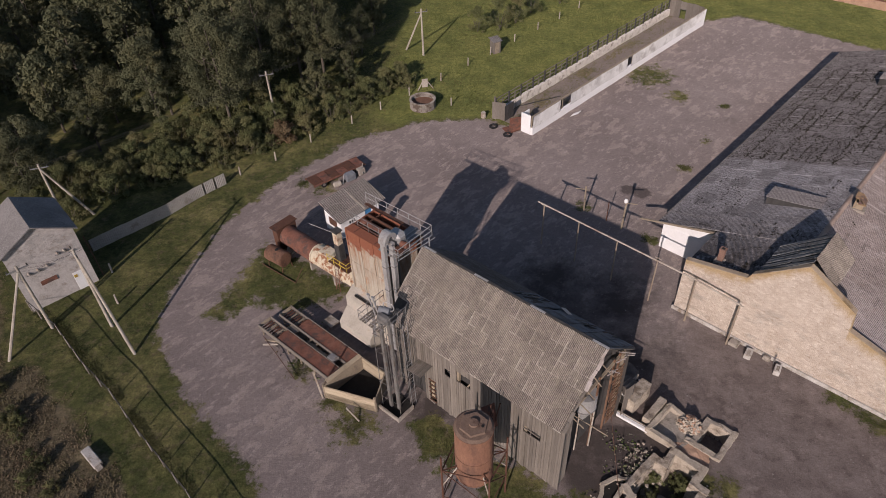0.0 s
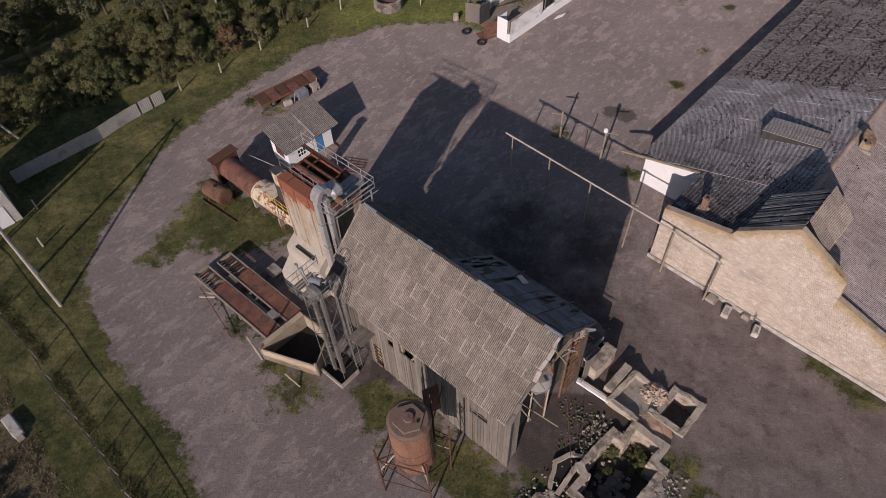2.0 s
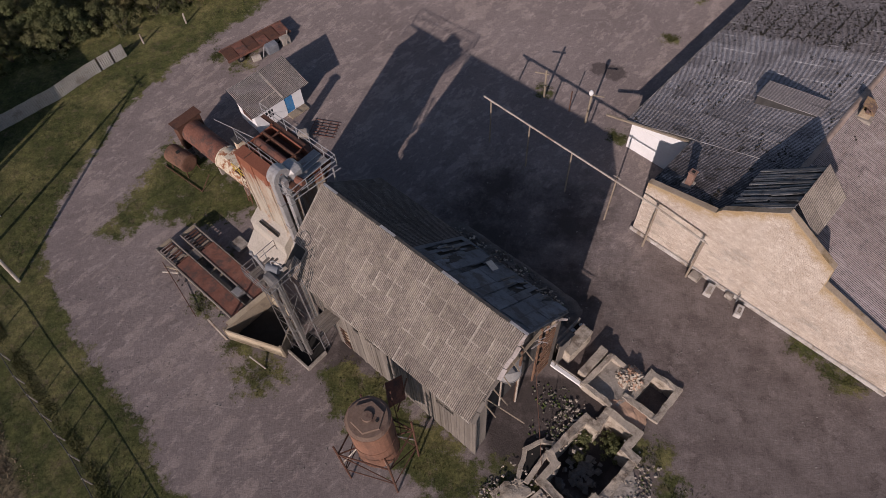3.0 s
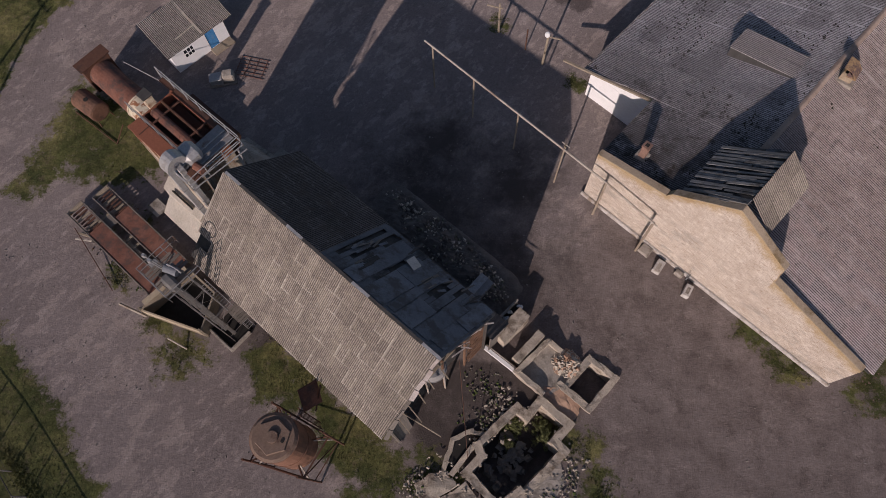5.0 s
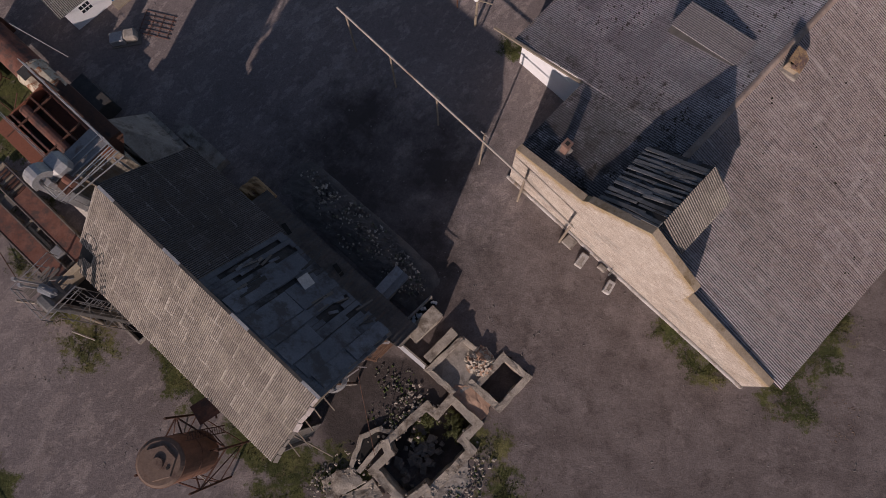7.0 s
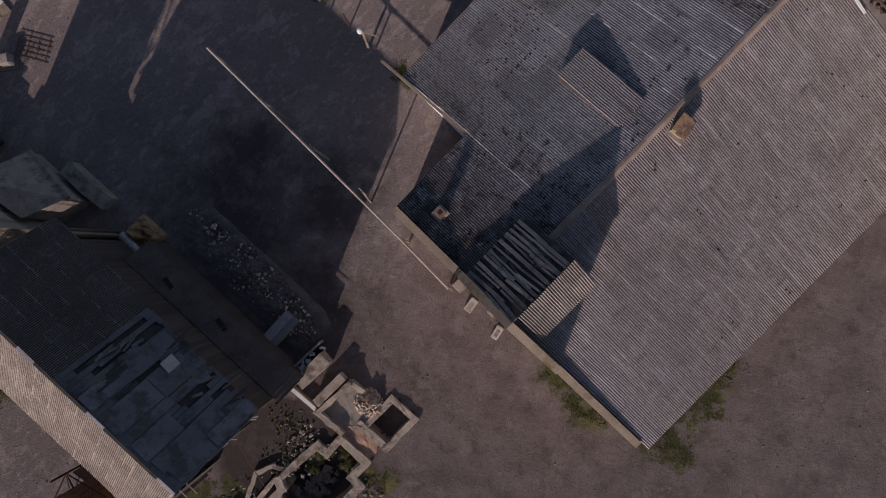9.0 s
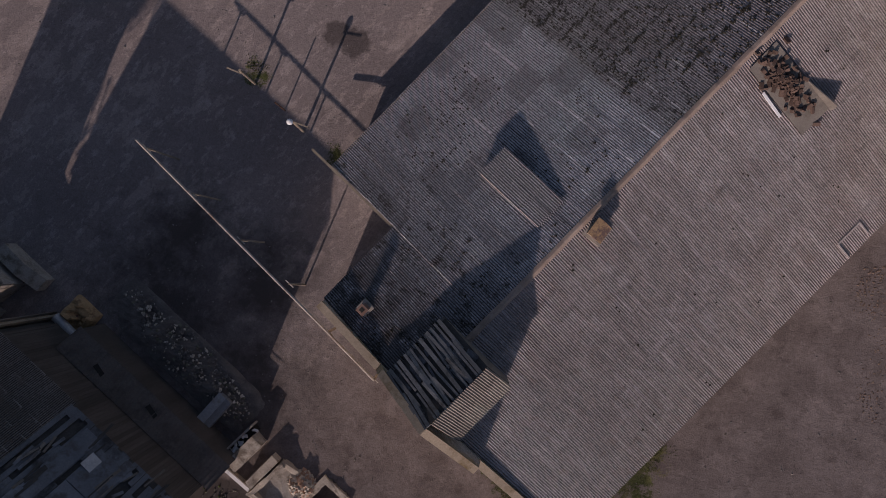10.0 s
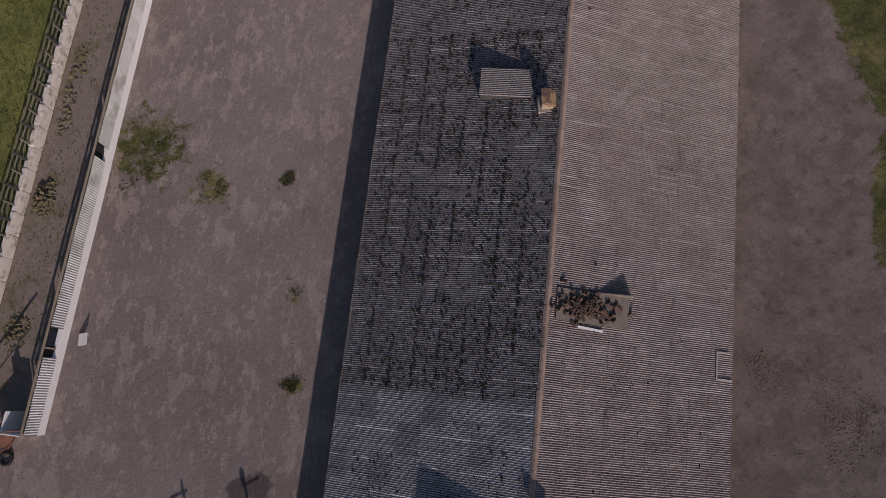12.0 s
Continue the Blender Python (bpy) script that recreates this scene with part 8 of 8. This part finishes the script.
blades("grass", "uneven olive and straw grass tufts on the verges", M_GRASS, 60000, low_spot, lambda x, y: (rng_grass.uniform(0.04, 0.10), rng_grass.uniform(0.025, 0.06)))
blades("meadow_grass", "bright green and yellow meadow grass beyond the yard", M_LUSH, 50000, far_spot, lambda x, y: (rng_grass.uniform(0.08, 0.22), rng_grass.uniform(0.035, 0.08)))


@functools.lru_cache(None)
def scrub_cell(i, j):
    return scrub_at(i / 2, j / 2)


def scrub_spot():
    while True:
        x, y = rng_grass.uniform(-75, -8), rng_grass.uniform(-15, 60)
        if rng_grass.random() > math.exp(-((x + 36) ** 2 + (y - 25) ** 2) / 320):
            continue
        if scrub_cell(int(x * 2), int(y * 2)) + 0.5 * noise.noise((x * 0.5, y * 0.5, 2)) > 0.5 and math.hypot(x + 28.5, y - 24.5) > 1.6:
            return x, y


blades("dry_scrub", "thick brown and olive scrub of dry stalks beside the field", M_SCRUB, 60000, scrub_spot, lambda x, y: (rng_grass.uniform(0.1, 0.3) * (0.7 + 0.6 * noise.noise((x * 0.6, y * 0.6, 9))), rng_grass.uniform(0.03, 0.08)))

def fence_spot():
    k = rng_grass.randrange(len(FENCE) - 1)
    (xa, ya), (xb, yb) = FENCE[k], FENCE[k + 1]
    f = rng_grass.random()
    return -41.3 + xa + (xb - xa) * f + rng_grass.gauss(0.25, 0.3), 39.4 + ya + (yb - ya) * f + rng_grass.gauss(0.25, 0.3)


blades("fence_weeds", "dark tall weeds along the foot of the wire fence", M_GRASS, 7000, fence_spot, lambda x, y: (rng_grass.uniform(0.1, 0.32) * (0.6 + 0.7 * noise.noise((x * 0.7, y * 0.7, 3))), rng_grass.uniform(0.03, 0.06)))

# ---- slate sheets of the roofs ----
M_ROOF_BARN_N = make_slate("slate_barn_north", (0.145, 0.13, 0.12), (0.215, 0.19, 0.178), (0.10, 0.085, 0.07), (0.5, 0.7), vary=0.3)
WEST_DOWN, EAST_DOWN = (U_W - U_R, 0, Z_W - Z_R), (U_E - U_R, 0, Z_E - Z_R)
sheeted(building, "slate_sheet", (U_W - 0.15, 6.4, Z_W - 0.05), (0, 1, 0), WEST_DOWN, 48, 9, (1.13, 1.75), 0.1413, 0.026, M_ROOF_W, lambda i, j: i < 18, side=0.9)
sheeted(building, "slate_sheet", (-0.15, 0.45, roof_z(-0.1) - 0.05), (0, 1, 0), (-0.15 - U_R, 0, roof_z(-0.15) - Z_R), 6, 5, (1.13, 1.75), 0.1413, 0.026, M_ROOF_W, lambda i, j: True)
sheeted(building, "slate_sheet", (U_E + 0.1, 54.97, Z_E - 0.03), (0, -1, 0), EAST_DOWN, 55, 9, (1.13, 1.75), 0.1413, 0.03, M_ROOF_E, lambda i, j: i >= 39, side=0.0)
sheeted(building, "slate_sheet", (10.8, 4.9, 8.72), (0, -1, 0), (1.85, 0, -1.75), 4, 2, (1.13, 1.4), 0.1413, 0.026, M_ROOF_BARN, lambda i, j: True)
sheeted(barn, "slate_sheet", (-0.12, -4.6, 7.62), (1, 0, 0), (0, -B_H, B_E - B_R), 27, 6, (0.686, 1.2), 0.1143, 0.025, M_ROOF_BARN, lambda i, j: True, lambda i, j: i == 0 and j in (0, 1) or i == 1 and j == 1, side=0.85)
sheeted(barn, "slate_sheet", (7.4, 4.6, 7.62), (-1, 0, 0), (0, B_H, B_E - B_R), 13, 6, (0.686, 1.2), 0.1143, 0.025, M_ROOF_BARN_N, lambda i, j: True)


M_DEADWEED = plain("dead_weed_stalks", (0.15, 0.10, 0.075), (0.24, 0.17, 0.125), 1.5, 9, (0.30, 0.25, 0.19), 1.0, (0.55, 0.7))


def dry_weeds(name, label, rings, seed):
    """Low dead weeds in ragged rings and strewn patches on the bare soil."""
    rng = random.Random(seed)
    spots = []
    for cx, cy, r, n in rings:
        for _ in range(n):
            a, d = rng.uniform(0, 6.283), r * (rng.gauss(0.85, 0.22) if rng.random() < 0.6 else math.sqrt(rng.random()))
            spots.append((cx + d * math.cos(a), cy + d * math.sin(a) * 1.2, 0.0))
    ob = part(name, lumps(bmesh.new(), spots, 0.075, rng, 0.4), M_DEADWEED)
    tagged(ob, label, "weeds", kind="stuff")


dry_weeds("dead_weeds", "ragged rings of brown dead weeds on bare soil", [(52.6, 45.2, 1.3, 260), (54.2, 42.0, 1.6, 150), (55.3, 40.9, 1.9, 320), (53.4, 38.6, 1.5, 150), (57.3, 47.6, 2.6, 110), (56.6, 38.0, 1.6, 120), (36.6, 28.2, 1.8, 160), (38.8, 27.4, 1.2, 80)], 97)


def make_yard_stones():
    rng = random.Random(95)
    spots = []
    while len(spots) < 2200:
        x, y = rng.uniform(-26, 66), rng.uniform(12, 100)
        u, v = from_barn(x, y)
        d = Vector((x - 17.35, y - 41.6))
        bu, bv = d.x * 0.772 - d.y * 0.636, d.x * 0.636 + d.y * 0.772
        if away(x, y, YARD) > -0.5 or (-21 < u < 25 and -10 < v < 8.5) or (-6.5 < bu < 21 and -0.3 < bv < 55):
            continue
        spots.append((x, y, 0.0))
    ob = part("yard_stones", lumps(bmesh.new(), spots, 0.07, rng, 0.6), M_CHUNK_D)
    tagged(ob, "scattered small stones and clods on the gravel yard", "stones", kind="stuff")


make_yard_stones()
